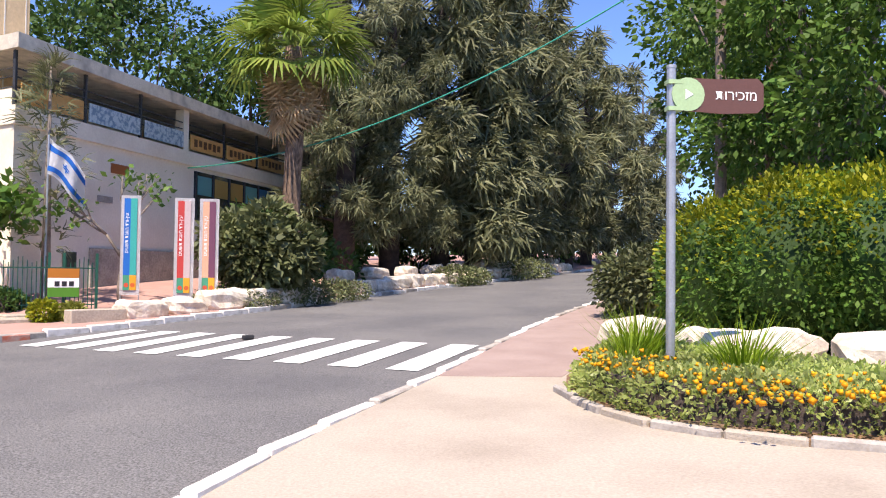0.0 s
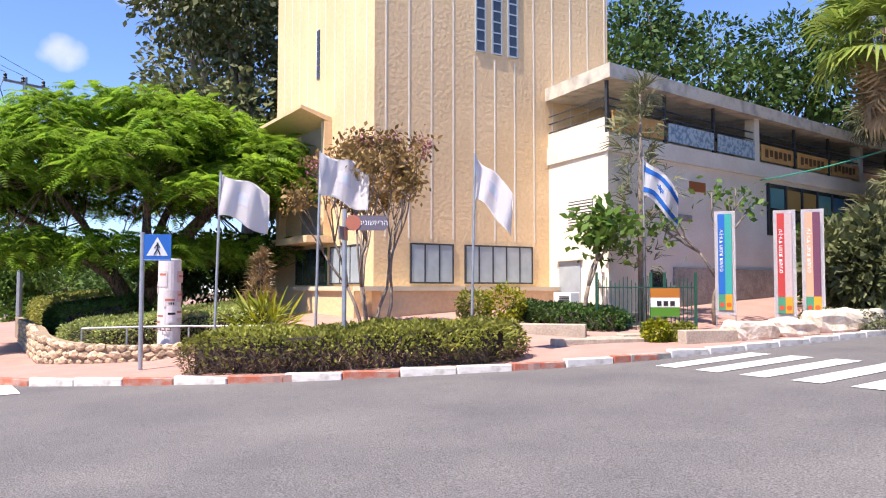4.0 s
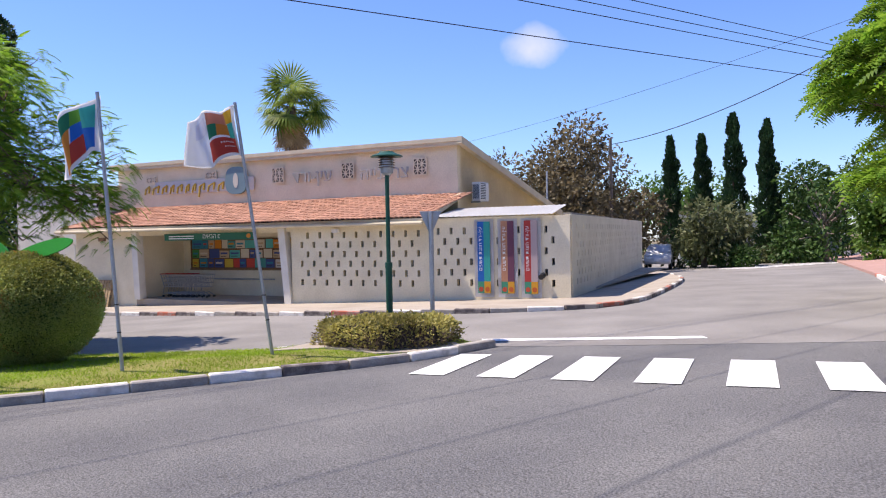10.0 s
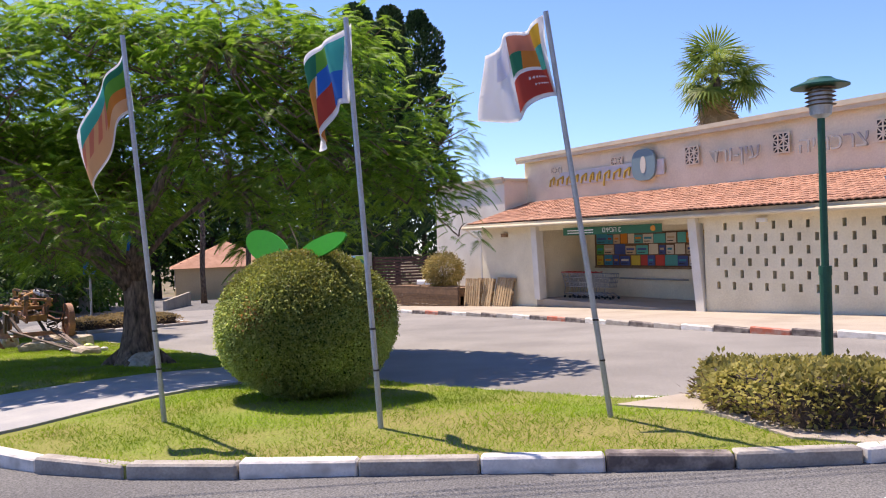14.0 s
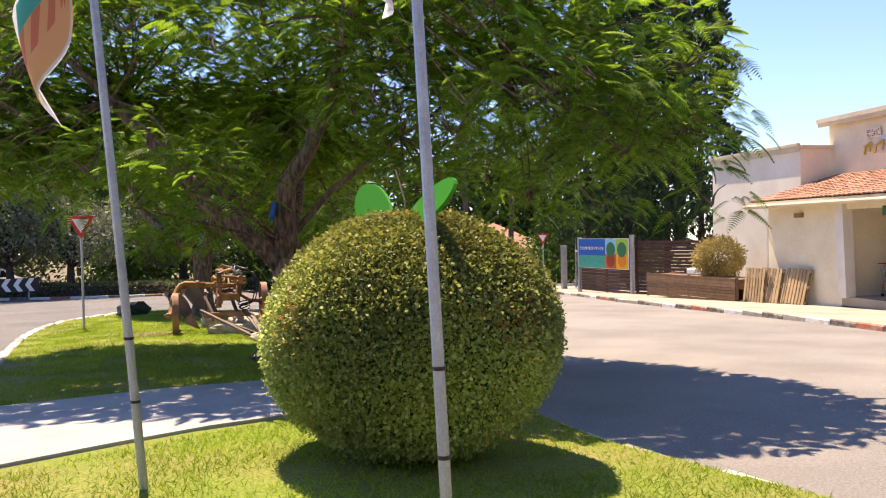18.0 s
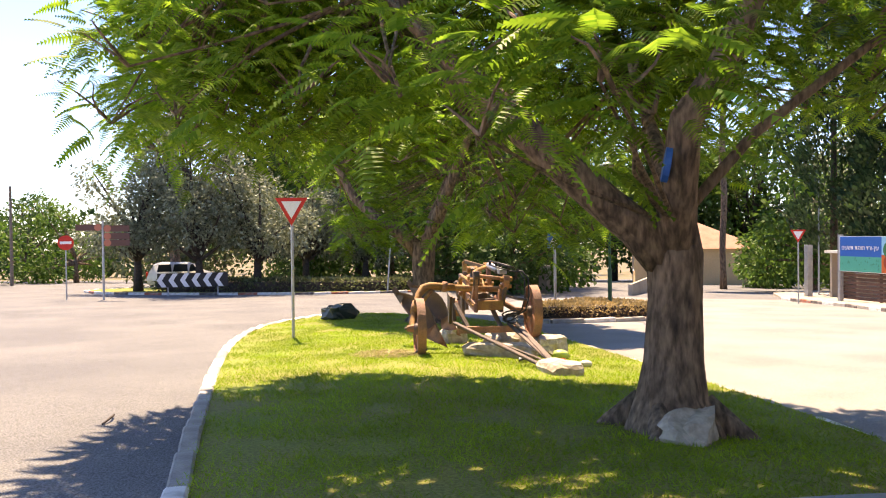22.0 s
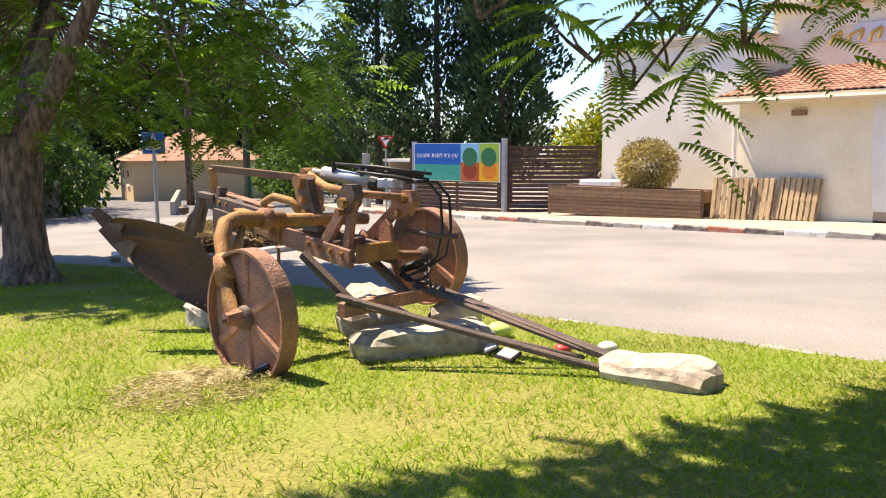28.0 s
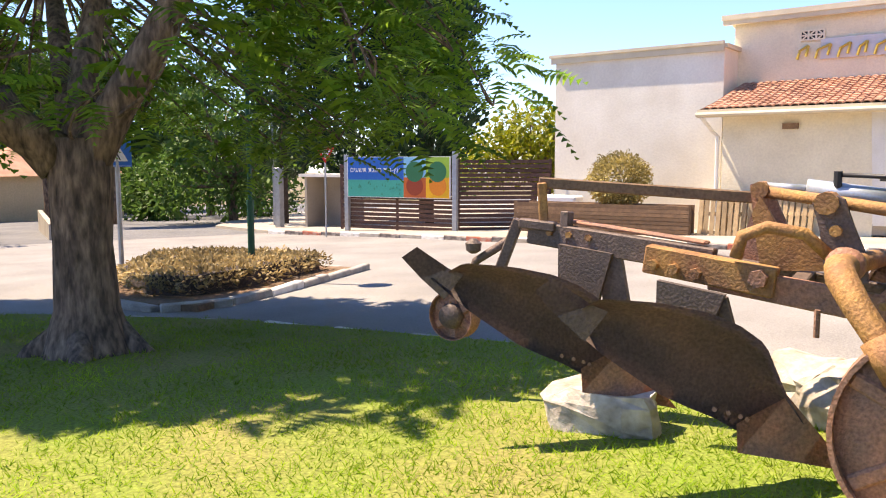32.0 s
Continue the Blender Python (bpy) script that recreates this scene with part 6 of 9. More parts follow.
tx, ty = -24.43, -10.96
rng = random.Random(201)
limbs = [([(0.03, 0.05, -0.25), (0.03, 0.04, 0.06), (0.02, 0.02, 0.3), (0.0, 0.02, 0.6), (-0.02, 0.02, 1.1), (-0.04, 0.0, 1.5), (-0.03, 0.0, 1.75)], [0.54, 0.41, 0.31, 0.26, 0.235, 0.245, 0.2]),
         ([(0.2, 0.1, 0.22), (0.42, 0.3, 0.0), (0.6, 0.42, -0.15)], [0.13, 0.1, 0.05]), ([(-0.15, 0.2, 0.22), (-0.34, 0.42, 0.0), (-0.5, 0.6, -0.15)], [0.13, 0.1, 0.05]), ([(0.15, -0.2, 0.22), (0.36, -0.4, 0.0), (0.5, -0.52, -0.15)], [0.12, 0.1, 0.05]), ([(-0.2, -0.1, 0.22), (-0.42, -0.2, 0.0), (-0.6, -0.3, -0.15)], [0.12, 0.1, 0.05]),
         ([(0.0, -0.02, 1.4), (0.28, -0.12, 1.72), (0.54, -0.2, 1.93), (0.97, -0.43, 2.36), (1.2, -0.62, 2.68), (1.42, -0.94, 3.05), (2.0, -1.5, 3.9), (2.7, -2.1, 4.8)], [0.19, 0.165, 0.155, 0.15, 0.12, 0.11, 0.08, 0.04]),
         ([(0.85, -0.4, 2.25), (0.97, -1.15, 2.74), (1.1, -2.1, 3.3), (1.2, -3.2, 4.2)], [0.12, 0.105, 0.08, 0.04]),
         ([(-0.02, 0.02, 1.5), (0.12, 0.2, 2.05), (0.14, 0.32, 2.6), (-0.1, 0.45, 3.0), (-0.3, 0.75, 3.7), (-0.3, 1.4, 4.8), (-0.2, 2.2, 5.6)], [0.19, 0.165, 0.135, 0.12, 0.1, 0.07, 0.04]),
         ([(0.02, 0.12, 1.8), (-0.5, 0.45, 2.5), (-1.4, 1.0, 3.3), (-2.8, 1.8, 4.4)], [0.05, 0.045, 0.035, 0.02]),
         ([(-0.05, -0.05, 1.6), (-0.8, -1.0, 2.5), (-1.6, -2.3, 3.6), (-2.4, -3.6, 4.6)], [0.09, 0.075, 0.06, 0.03])]
# outline of the shade on the ground, which shapes the crown
SHADOW_RING = [(-22.7, -15.8), (-20.6, -14.7), (-19.4, -12.0), (-19.6, -8.6), (-22.0, -6.9), (-23.4, -5.2), (-24.4, -4.1), (-26.2, -2.9), (-27.5, -3.5), (-28.6, -5.2), (-29.1, -7.4), (-28.8, -9.8), (-26.7, -12.7), (-24.9, -13.7), (-24.2, -14.6)]
tips = ring_tips(rng, 120, SHADOW_RING, tx, ty, 2.3, 7.0, 1.0)
tips += [t for t in ring_tips(rng, 90, SHADOW_RING, tx, ty, 2.4, 5.2, 1.1) if t[0] < -0.8 or t[1] < -2.0]
tips += [t for t in ring_tips(rng, 70, SHADOW_RING, tx, ty, 3.4, 7.2, 1.05) if t[1] > 0.3]
tips += skirt_tips(rng, 78, SHADOW_RING, tx, ty, 2.4, 3.8, 0.75, 1.6)
tips += [(rng.uniform(0.9, 3.4), rng.uniform(-5.6, -2.8), rng.uniform(3.2, 4.4), rng.uniform(0.7, 1.0)) for _ in range(26)]
tips += [(rng.uniform(-2.4, 0.0), rng.uniform(-3.6, -1.4), rng.uniform(3.0, 4.6), rng.uniform(0.7, 1.0)) for _ in range(22)]
tips += [(rng.uniform(2.2, 3.5), rng.uniform(-5.0, -3.2), rng.uniform(2.8, 3.4), rng.uniform(0.5, 0.7)) for _ in range(12)]
tips += [(-0.44, -4.34, 2.35, 0.55), (-0.62, -3.74, 2.1, 0.5), (-0.72, -3.54, 1.95, 0.45), (-0.47, -3.24, 2.2, 0.5), (-0.27, -2.94, 2.1, 0.5), (-0.17, -2.64, 2.3, 0.5), (-1.17, -3.94, 2.2, 0.55), (-1.37, -3.44, 2.1, 0.55), (-1.87, -3.74, 2.4, 0.7)]
umbrella_tree("flame_tree", tx, ty, lawn_z(tx, ty), limbs, tips, FROND, BARK, "spreading flame tree with thick limbs and feathery leaves", 80, 0.33, 201, drop=0.4, ring=SHADOW_RING)
cut = part("painted_cut", prism([(0.10 * math.cos(a), 0.14 * math.sin(a)) for a in (2 * math.pi * k / 18 for k in range(18))], 0, 0.05, pose(-24.1, -10.63, 1.40, 80, 0, 52)), plain("blue wound paint", (0.015, 0.13, 0.48), 0.6))
tagged(cut, "blue painted pruning cut on the tree trunk", "tree mark")
tx, ty = -28.14, -23.08
rng = random.Random(202)
limbs = [([(0, 0, -0.2), (0, 0, 0.06), (0, 0, 0.4), (0.02, 0, 1.0), (0.0, 0.0, 1.6), (0.0, 0.0, 1.95)], [0.5, 0.4, 0.29, 0.255, 0.28, 0.26]),
         ([(0.2, 0.05, 0.2), (0.42, 0.2, 0.0), (0.62, 0.3, -0.15)], [0.13, 0.1, 0.05]), ([(-0.1, 0.2, 0.2), (-0.1, 0.45, 0.0), (-0.1, 0.7, -0.15)], [0.13, 0.1, 0.05]), ([(0.05, -0.2, 0.2), (0.2, -0.45, 0.0), (0.3, -0.6, -0.15)], [0.12, 0.1, 0.05]),
         ([(0.05, -0.1, 1.75), (0.4, -0.5, 2.15), (0.85, -1.05, 2.6), (1.2, -1.5, 3.1), (1.5, -1.85, 3.9), (1.8, -2.2, 4.8)], [0.2, 0.17, 0.14, 0.11, 0.08, 0.04]),
         ([(0.1, -0.15, 1.7), (0.25, -0.5, 2.15), (0.28, -0.6, 2.35)], [0.18, 0.15, 0.13]),
         ([(0, 0.05, 1.7), (-0.1, 0.3, 2.2), (-0.15, 0.68, 2.78), (-0.25, 1.0, 3.4), (-0.5, 1.6, 4.6), (-0.8, 2.3, 5.4)], [0.2, 0.17, 0.15, 0.12, 0.08, 0.04]),
         ([(-0.05, 0.0, 1.8), (-0.4, -0.2, 2.6), (-0.9, -0.3, 3.6), (-1.4, -0.2, 4.8)], [0.17, 0.13, 0.09, 0.04]),
         ([(0, 0, 1.7), (-0.9, -0.8, 2.9), (-2.1, -1.8, 4.2)], [0.15, 0.11, 0.05])]
# ground shade of the second tree; its crown is trimmed to cast this
SHADOW_RING = [(-32.5, -29), (-28.1, -28.5), (-26.6, -25.6), (-25.9, -22.5), (-26.3, -19.6), (-28, -18.4), (-30, -17.4), (-32, -18.5), (-33, -23)]
tips = ring_tips(rng, 130, SHADOW_RING, tx, ty, 2.1, 6.8, 1.2) + skirt_tips(rng, 60, SHADOW_RING, tx, ty, 2.2, 3.6, 0.8, 1.8)
umbrella_tree("flame_tree", tx, ty, lawn_z(tx, ty), limbs, tips, FROND, BARK, "second spreading flame tree with feathery leaves", 66, 0.4, 202, drop=0.4, far=True, ring=SHADOW_RING)

lump = part("root_stone", boulder(random.Random(9), 0.5, 0.36, 0.34, 0.25), LAWN_ROCK, None)
lump.matrix_world = pose(-24.3, -10.62, lawn_z(-24.3, -10.62) - 0.1, 0, 20, 30)
tagged(lump, "grey weathered stone at the flame tree's foot", "stone")
for k, (x, y) in enumerate(((-31.5, 21.8), (-35.5, 23.5), (-39.5, 25.2), (-28.5, 22.5))):
    blob_tree("garden_shrub", x, y, ground_t(x, y), 0.5, 0.08, random_blobs(random.Random(280 + k), 9, 1.6, 0.5, 2.6, 1.0), 4200, 0.2, LEAF_DARK, BARK_DARK, "dark leafy shrub behind the flame tree", 280 + k, category="bush")
bx, by, br = -22.4, -5.16, 1.085
ball = thing("ball_bush", bx, by, lawn_z(bx, by) - 0.02, 0, "large bush clipped to a ball with two green wooden leaves", "bush")
nr = np.random.default_rng(211)
bm = bmesh.new()
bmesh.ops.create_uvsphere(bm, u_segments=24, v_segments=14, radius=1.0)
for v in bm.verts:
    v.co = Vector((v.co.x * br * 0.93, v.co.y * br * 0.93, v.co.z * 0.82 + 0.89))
# the core's dark colour stands in for shade in the leaf gaps
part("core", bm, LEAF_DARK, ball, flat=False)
n = 138000
d = nr.normal(size=(n, 3))
d /= np.linalg.norm(d, axis=1, keepdims=True)
wave = 1 + 0.025 * np.sin(7 * d[:, 0] + 3 * d[:, 2]) * np.sin(6 * d[:, 1]) + nr.normal(0, 0.024, n)
p = d * wave[:, None] * np.array([br, br, 0.89]) + np.array([0, 0, 0.90])
p[:, 2] = np.maximum(p[:, 2], 0.03)
w = d * 0.35 + nr.normal(0, 0.8, (n, 3))
# yellower leaves on top: young tips, with sunlight put into the colour
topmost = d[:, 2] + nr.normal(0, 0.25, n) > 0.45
fresh = (np.sin(5 * d[:, 0] + 2) + np.sin(6 * d[:, 1] + 1) + np.sin(7 * d[:, 2]) + nr.normal(0, 0.8, n) > 2.5) & (nr.random(n) < 0.5)
RED_TIP = leaf_material("young red leaves", (0.42, 0.16, 0.05), (0.52, 0.30, 0.10), 0.4)
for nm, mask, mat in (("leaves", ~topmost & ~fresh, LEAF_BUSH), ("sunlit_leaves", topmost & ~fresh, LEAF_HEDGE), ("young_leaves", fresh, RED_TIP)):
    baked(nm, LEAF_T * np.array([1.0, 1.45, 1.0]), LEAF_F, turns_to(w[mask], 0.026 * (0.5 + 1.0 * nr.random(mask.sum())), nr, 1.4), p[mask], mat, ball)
WING = plain("bright green paint", (0.02, 0.27, 0.02), 0.4)
for root, tip, wide in (((0.0, -0.26, 1.72), (-0.4, -1.36, 2.0), 0.21), ((-0.1, -0.22, 1.73), (0.32, 0.9, 1.97), 0.13)):
    root, tip = Vector(root), Vector(tip)
    run = tip - root
    across = run.cross(Vector((0.85, -0.5, 0.25))).normalized()
    out = across.cross(run).normalized()
    outline = [(0.5 - 0.5 * math.cos(a), wide * math.sin(a)) for a in (2 * math.pi * k / 24 for k in range(24))]
    turn = Matrix(((run.x, across.x, out.x, root.x), (run.y, across.y, out.y, root.y), (run.z, across.z, out.z, root.z), (0, 0, 0, 1)))
    bm = prism(outline, -0.012, 0.012, turn)
    blade = part("wooden_leaf", bm, WING, ball, "flat green painted wooden leaf")
    part("post", tube([tuple(root - Vector((0, 0, 0.5))), tuple(root + run * 0.08)], 0.012, 6), WOOD_PALLET, blade)
part("stalk", tube([(-0.03, -0.13, 1.6), (-0.07, -0.18, 1.92), (-0.1, -0.33, 2.16)], [0.009, 0.008, 0.006], 6), WOOD_PALLET, ball)

hedge("box_hedge", [(-23.85, -0.75), (-22.75, -0.35), (-22.2, 0.5), (-22.5, 1.3), (-23.4, 1.65), (-24.2, 0.95)], lawn_z, 0.42, leaf_material("straw green leaves", (0.25, 0.24, 0.06), (0.42, 0.36, 0.12), 0.4), "low straw-green hedge at the island's end", 11000, 0.06, 221, TWIG, 0.45, bulge=0.1)
ISL = [(-36.8, -23.2), (-33.5, -23.5), (-31.7, -23.9), (-31.9, -25.5), (-34, -27.3), (-36.4, -28.2), (-38.6, -27.4)]
tagged(part("lawn_1", sheet(ISL, lambda x, y: plane_z(x, y) + 0.1, 1.5), SOIL), "small kerbed traffic island of bare soil", "island", kind="structure")
kerb("kerb_9", ISL + ISL[:1], (G, G, W), lambda x, y: plane_z(x, y) + 0.12, label="grey kerb of the small island", seed=12)
hedge("dry_hedge", [(-36.4, -23.7), (-33.6, -24.0), (-32.4, -24.4), (-32.6, -25.3), (-34.2, -26.7), (-36.3, -27.4), (-37.6, -26.6)], lambda x, y: plane_z(x, y) + 0.1, 0.34, leaf_material("dry tan leaves", (0.27, 0.20, 0.09), (0.42, 0.31, 0.15), 0.3), "low dry hedge on the small island", 8000, 0.08, 222, TWIG, 0.7)

# ---- behind the gate, the roundabout and the far gardens ----
for k, (x, y, h, w) in enumerate(((-54.5, -25.5, 17.5, 2.0), (-56.5, -29.5, 19, 2.4), (-57, -33, 18, 2.3), (-60, -27, 19, 2.4))):
    conifer("old_cypress", x, y, plane_z(x, y), h, w, 15000, 0.27, LEAF_CYPRESS, "broad dark old cypress behind the fence", 230 + k, low=2.2, shape=0.55, hang=-1.3)
for k, (x, y, h, r, mat) in enumerate(((-44, -43, 6, 2.4, LEAF_DARK), (-68, -46.5, 4.4, 1.7, LEAF_MID), (-62, -38, 8, 3.2, LEAF_MID), (-46, -46, 7, 2.8, LEAF_MID), (-38, -62, 14, 4.2, LEAF_DARK), (-31, -66, 12, 4.0, LEAF_OLIVE), (-44, -60, 15, 4.2, LEAF_DARK), (-52, -56, 15, 4.4, LEAF_DARK), (-24, -84, 7, 4.0, LEAF_MID), (-16, -80, 7, 4.0, LEAF_MID), (-33, -78, 10, 4, LEAF_DARK), (-86, -68, 15, 4, LEAF_DARK), (-62, -16, 5, 2.2, LEAF_MID), (-66, -22, 6, 2.4, LEAF_YELLOW), (-48, -52, 12, 4, LEAF_DARK), (-52, -60, 13, 4, LEAF_OLIVE), (-75, -46, 9, 3, LEAF_MID), (-70, -40, 7, 3, LEAF_DARK), (-20, -90, 8, 4, LEAF_DARK), (-42, -72, 15, 4.5, LEAF_DARK), (-51, -66, 15, 4.5, LEAF_MID))):
    blob_tree("garden_tree", x, y, plane_z(x, y), h * 0.32, 0.22, random_blobs(random.Random(240 + k), 36 if h > 11 else 15, r * 1.15, 0.7, h - 0.6, 1.7 if h > 11 else 1.45), 7000 if h > 11 else 4200, 0.4 if h > 11 else 0.33, mat, BARK, "leafy garden tree beyond the roundabout", 240 + k, clump=0.6)
fan_palm("fan_palm", -59, -47, plane_z(-59, -47), 15, "tall thin palm far behind the gate", 8, 2.0, 0.2, 40, 20, 1.0)
fan_palm("fan_palm", -62, -45, plane_z(-62, -45), 15.5, "tall thin palm far behind the gate", 9, 2.0, 0.2, 40, 20, 1.0)
for k, (x, y, h, r) in enumerate(((-28.2, -51.0, 10.2, 2.7), (-31.4, -50.6, 7.6, 2.3), (-35.4, -54.0, 6.2, 2.1), (-39.8, -55.0, 6.6, 2.3), (-25.4, -53.5, 8.4, 2.4))):
    blob_tree("olive_tree", x, y, plane_z(x, y) + 0.1, 2.2, 0.24, random_blobs(random.Random(640 + k), 20, r, 2.7, h - 0.8, 1.25), 9000, 0.2, OLIVE_LEAF, BARK_DARK, "grey-green olive tree on the roundabout", 640 + k, clump=0.5)
for k, (x, y, h) in enumerate(((-75.7, -72.7, 15), (-80.5, -68.2, 16), (-85.2, -63.0, 16), (-89.3, -57.7, 15), (-67.6, -79, 15), (-60.5, -83.3, 14), (-52.2, -87.2, 14), (-44.5, -90, 13))):
    blob_tree("tall_tree", x, y, plane_z(x, y), 4, 0.4, random_blobs(random.Random(660 + k), 34, 5.2, 1.5, h, 2.3), 7000, 0.6, LEAF_DARK if k % 2 else LEAF_MID, BARK_DARK, "tall dark tree behind the gardens", 660 + k, clump=0.9)
fan_palm("fan_palm", -28.3, -58.5, plane_z(-28.3, -58.5), 17.0, "tall fan palm with a thick skirt of dry leaves", 12, 2.9, 0.3, 50, 110, 3.6)
ROUND = [(-35 + 11.5 * math.cos(a) * (1 if math.cos(a) < 0 else 1.05), -55.5 + 8 * math.sin(a)) for a in (2 * math.pi * k / 28 for k in range(28))]
tagged(part("lawn_2", sheet(ROUND, lambda x, y: plane_z(x, y) + 0.12, 3), GRASS_BASE), "planted roundabout island", "roundabout", kind="structure")
kerb("kerb_10", ROUND + ROUND[:1], [W, R, W, W, K], lambda x, y: plane_z(x, y) + 0.13, label="red and white kerb of the roundabout", seed=13)
hedge("shrub_bed", [(-44.5, -50.5), (-38, -48.5), (-31, -48.8), (-26, -51.5), (-27, -54), (-35, -52), (-44, -54)], lambda x, y: plane_z(x, y) + 0.12, 0.6, LEAF_OLIVE, "low grey-green shrubs on the roundabout", 7000, 0.2, 260)
# woods all round, far off
rng = random.Random(300)
for k in range(46):
    a = 2 * math.pi * k / 46 + rng.uniform(-0.04, 0.04)
    d = rng.uniform(105, 135)
    x, y = -25 + d * math.cos(a), -5 + d * math.sin(a)
    if abs(math.atan2(x - 20, y - 40)) < 0.1:
        continue
    h = rng.uniform(7, 11)
    blob_tree("distant_tree", x, y, plane_z(x, y) * 0.8, h * 0.3, 0.3, random_blobs(rng, 7, 5.5, 1.0, h * 0.85, 2.6), 1300, 0.85, rng.choice((LEAF_DARK, LEAF_MID, LEAF_OLIVE)), BARK_DARK, "distant dark green tree on the skyline", 300 + k, clump=1.0)


# ---- flags ----
def flag(name, x, y, z, base_z, high, lean, way, label, mats, w=1.0, h=0.7, hang=0.5, seed=1, r=0.028, group="", tape=True):
    """A flag on a steel pole. lean: how far the top stands off the foot; way: where the cloth blows; hang: how far it droops."""
    top = thing(name, x, y, base_z, 0, label, "flag", group)
    lx, ly = lean
    part("pole", tube([(0, 0, -0.05), (lx * 0.33, ly * 0.33, high * 0.33), (lx, ly, high)], [r, r, r * 0.9], 10), STEEL, top)
    if tape:
        for k in (0.14, 0.24):
            part("clamp", tube([(lx * k, ly * k, high * k - 0.009), (lx * k, ly * k, high * k + 0.009)], r * 1.12, 10), BLACK, top)
    rng = random.Random(seed)
    a0 = math.atan2(way[1], way[0])
    n, m = 28, 20
    up = Vector((lx / high, ly / high, 1)).normalized()
    hoist = Vector((lx, ly, high)) - up * 0.04

    def point(u, v):
        swing = 0.16 * math.sin(5.5 * u + seed + 1.3 * v) * u + 0.07 * math.sin(11 * u + 2 * v + seed)
        out = Vector((math.cos(a0), math.sin(a0), 0))
        side = Vector((-math.sin(a0), math.cos(a0), 0))
        return hoist - up * (h * v) + out * (w * u * (1 - 0.45 * hang)) + side * (swing * w) - Vector((0, 0, 1)) * (hang * w * u * (0.55 + 0.3 * u) + 0.05 * math.sin(7 * u + 3 * v))

    def piece(nm, u0, u1, v0, v1, mat, lift=0.0, parent=top):
        bm = bmesh.new()
        a, b = max(1, round(n * (u1 - u0))), max(1, round(m * (v1 - v0)))
        g = []
        for i in range(a + 1):
            row = []
            for j in range(b + 1):
                u, v = u0 + (u1 - u0) * i / a, v0 + (v1 - v0) * j / b
                p = point(u, v)
                nrm = (point(u + 0.01, v) - point(u - 0.01, v)).cross(point(u, v + 0.01) - point(u, v - 0.01)).normalized()
                row.append([bm.verts.new(p + nrm * k) for k in ((lift, -lift - 0.004) if lift else (0,))])
            g.append(row)
        for i in range(a):
            for j in range(b):
                for k in range(len(g[0][0])):
                    bm.faces.new((g[i][j][k], g[i + 1][j][k], g[i + 1][j + 1][k], g[i][j + 1][k]))
        if not lift:
            bmesh.ops.solidify(bm, geom=bm.faces[:], thickness=0.004)
        return part(nm, bm, mat, parent, flat=False)

    cloth = piece("cloth", 0, 1, 0, 1, mats[0])
    for u0, u1, v0, v1, mat in mats[1]:
        piece("printed_field", u0, u1, v0, v1, mat, 0.008, cloth)
    return top


CLOTH = leaf_material("white flag cloth", (0.84, 0.85, 0.88), (0.84, 0.85, 0.88), 0.5, vary=0.03)
def dyed(name, c):
    return leaf_material(name, c, c, 0.4, 0.8, vary=0.05)


TEAL, FBLUE = dyed("flag teal", (0.05, 0.45, 0.40)), dyed("flag blue", (0.02, 0.16, 0.55))
FGREEN, FORANGE = dyed("flag green", (0.12, 0.35, 0.05)), dyed("flag orange", (0.62, 0.25, 0.05))
FRED, FPLUM, FYEL = dyed("flag red", (0.5, 0.07, 0.05)), dyed("flag pink", (0.62, 0.24, 0.16)), dyed("flag yellow", (0.75, 0.45, 0.05))
FTEAL = dyed("flag pale teal", (0.52, 0.76, 0.80))
FPALE = dyed("flag pale lilac", (0.70, 0.70, 0.80))
FDEEP, FPEACH = dyed("flag deep green", (0.02, 0.20, 0.12)), dyed("flag peach", (0.72, 0.45, 0.24))
flag("lawn_flag", -20.5, -5.54, 0, lawn_z(-20.5, -5.54), 4.06, (0.27, -0.11), (0.3, -0.8), "white flag with green and orange print on a leaning pole",
     (CLOTH, [(0.07, 0.55, 0.05, 0.2, FDEEP), (0.55, 0.93, 0.05, 0.3, TEAL), (0.07, 0.55, 0.2, 0.48, FGREEN), (0.07, 0.55, 0.48, 0.7, FORANGE), (0.07, 0.55, 0.7, 0.94, FPEACH), (0.55, 0.93, 0.62, 0.94, FPEACH)] + [(0.55 + 0.054 * k, 0.604 + 0.054 * k, 0.3, 0.62, FPEACH if k % 2 else FPLUM) for k in range(7)]), 0.95, 0.72, 1.2, 3, group="flags on the lawn")
flag("lawn_flag", -21.05, -3.12, 0, lawn_z(-21.05, -3.12), 4.0, (0.0, -0.26), (-0.2, -0.9), "white flag with teal, red and orange print",
     (CLOTH, [(0.08, 0.34, 0.08, 0.5, TEAL), (0.08, 0.34, 0.5, 0.92, FBLUE), (0.34, 0.6, 0.08, 0.34, FGREEN), (0.34, 0.6, 0.34, 0.6, FBLUE), (0.34, 0.62, 0.6, 0.92, FRED), (0.6, 0.92, 0.08, 0.36, FDEEP), (0.62, 0.92, 0.36, 0.92, FORANGE)]), 0.98, 0.8, 0.5, 5, group="flags on the lawn")
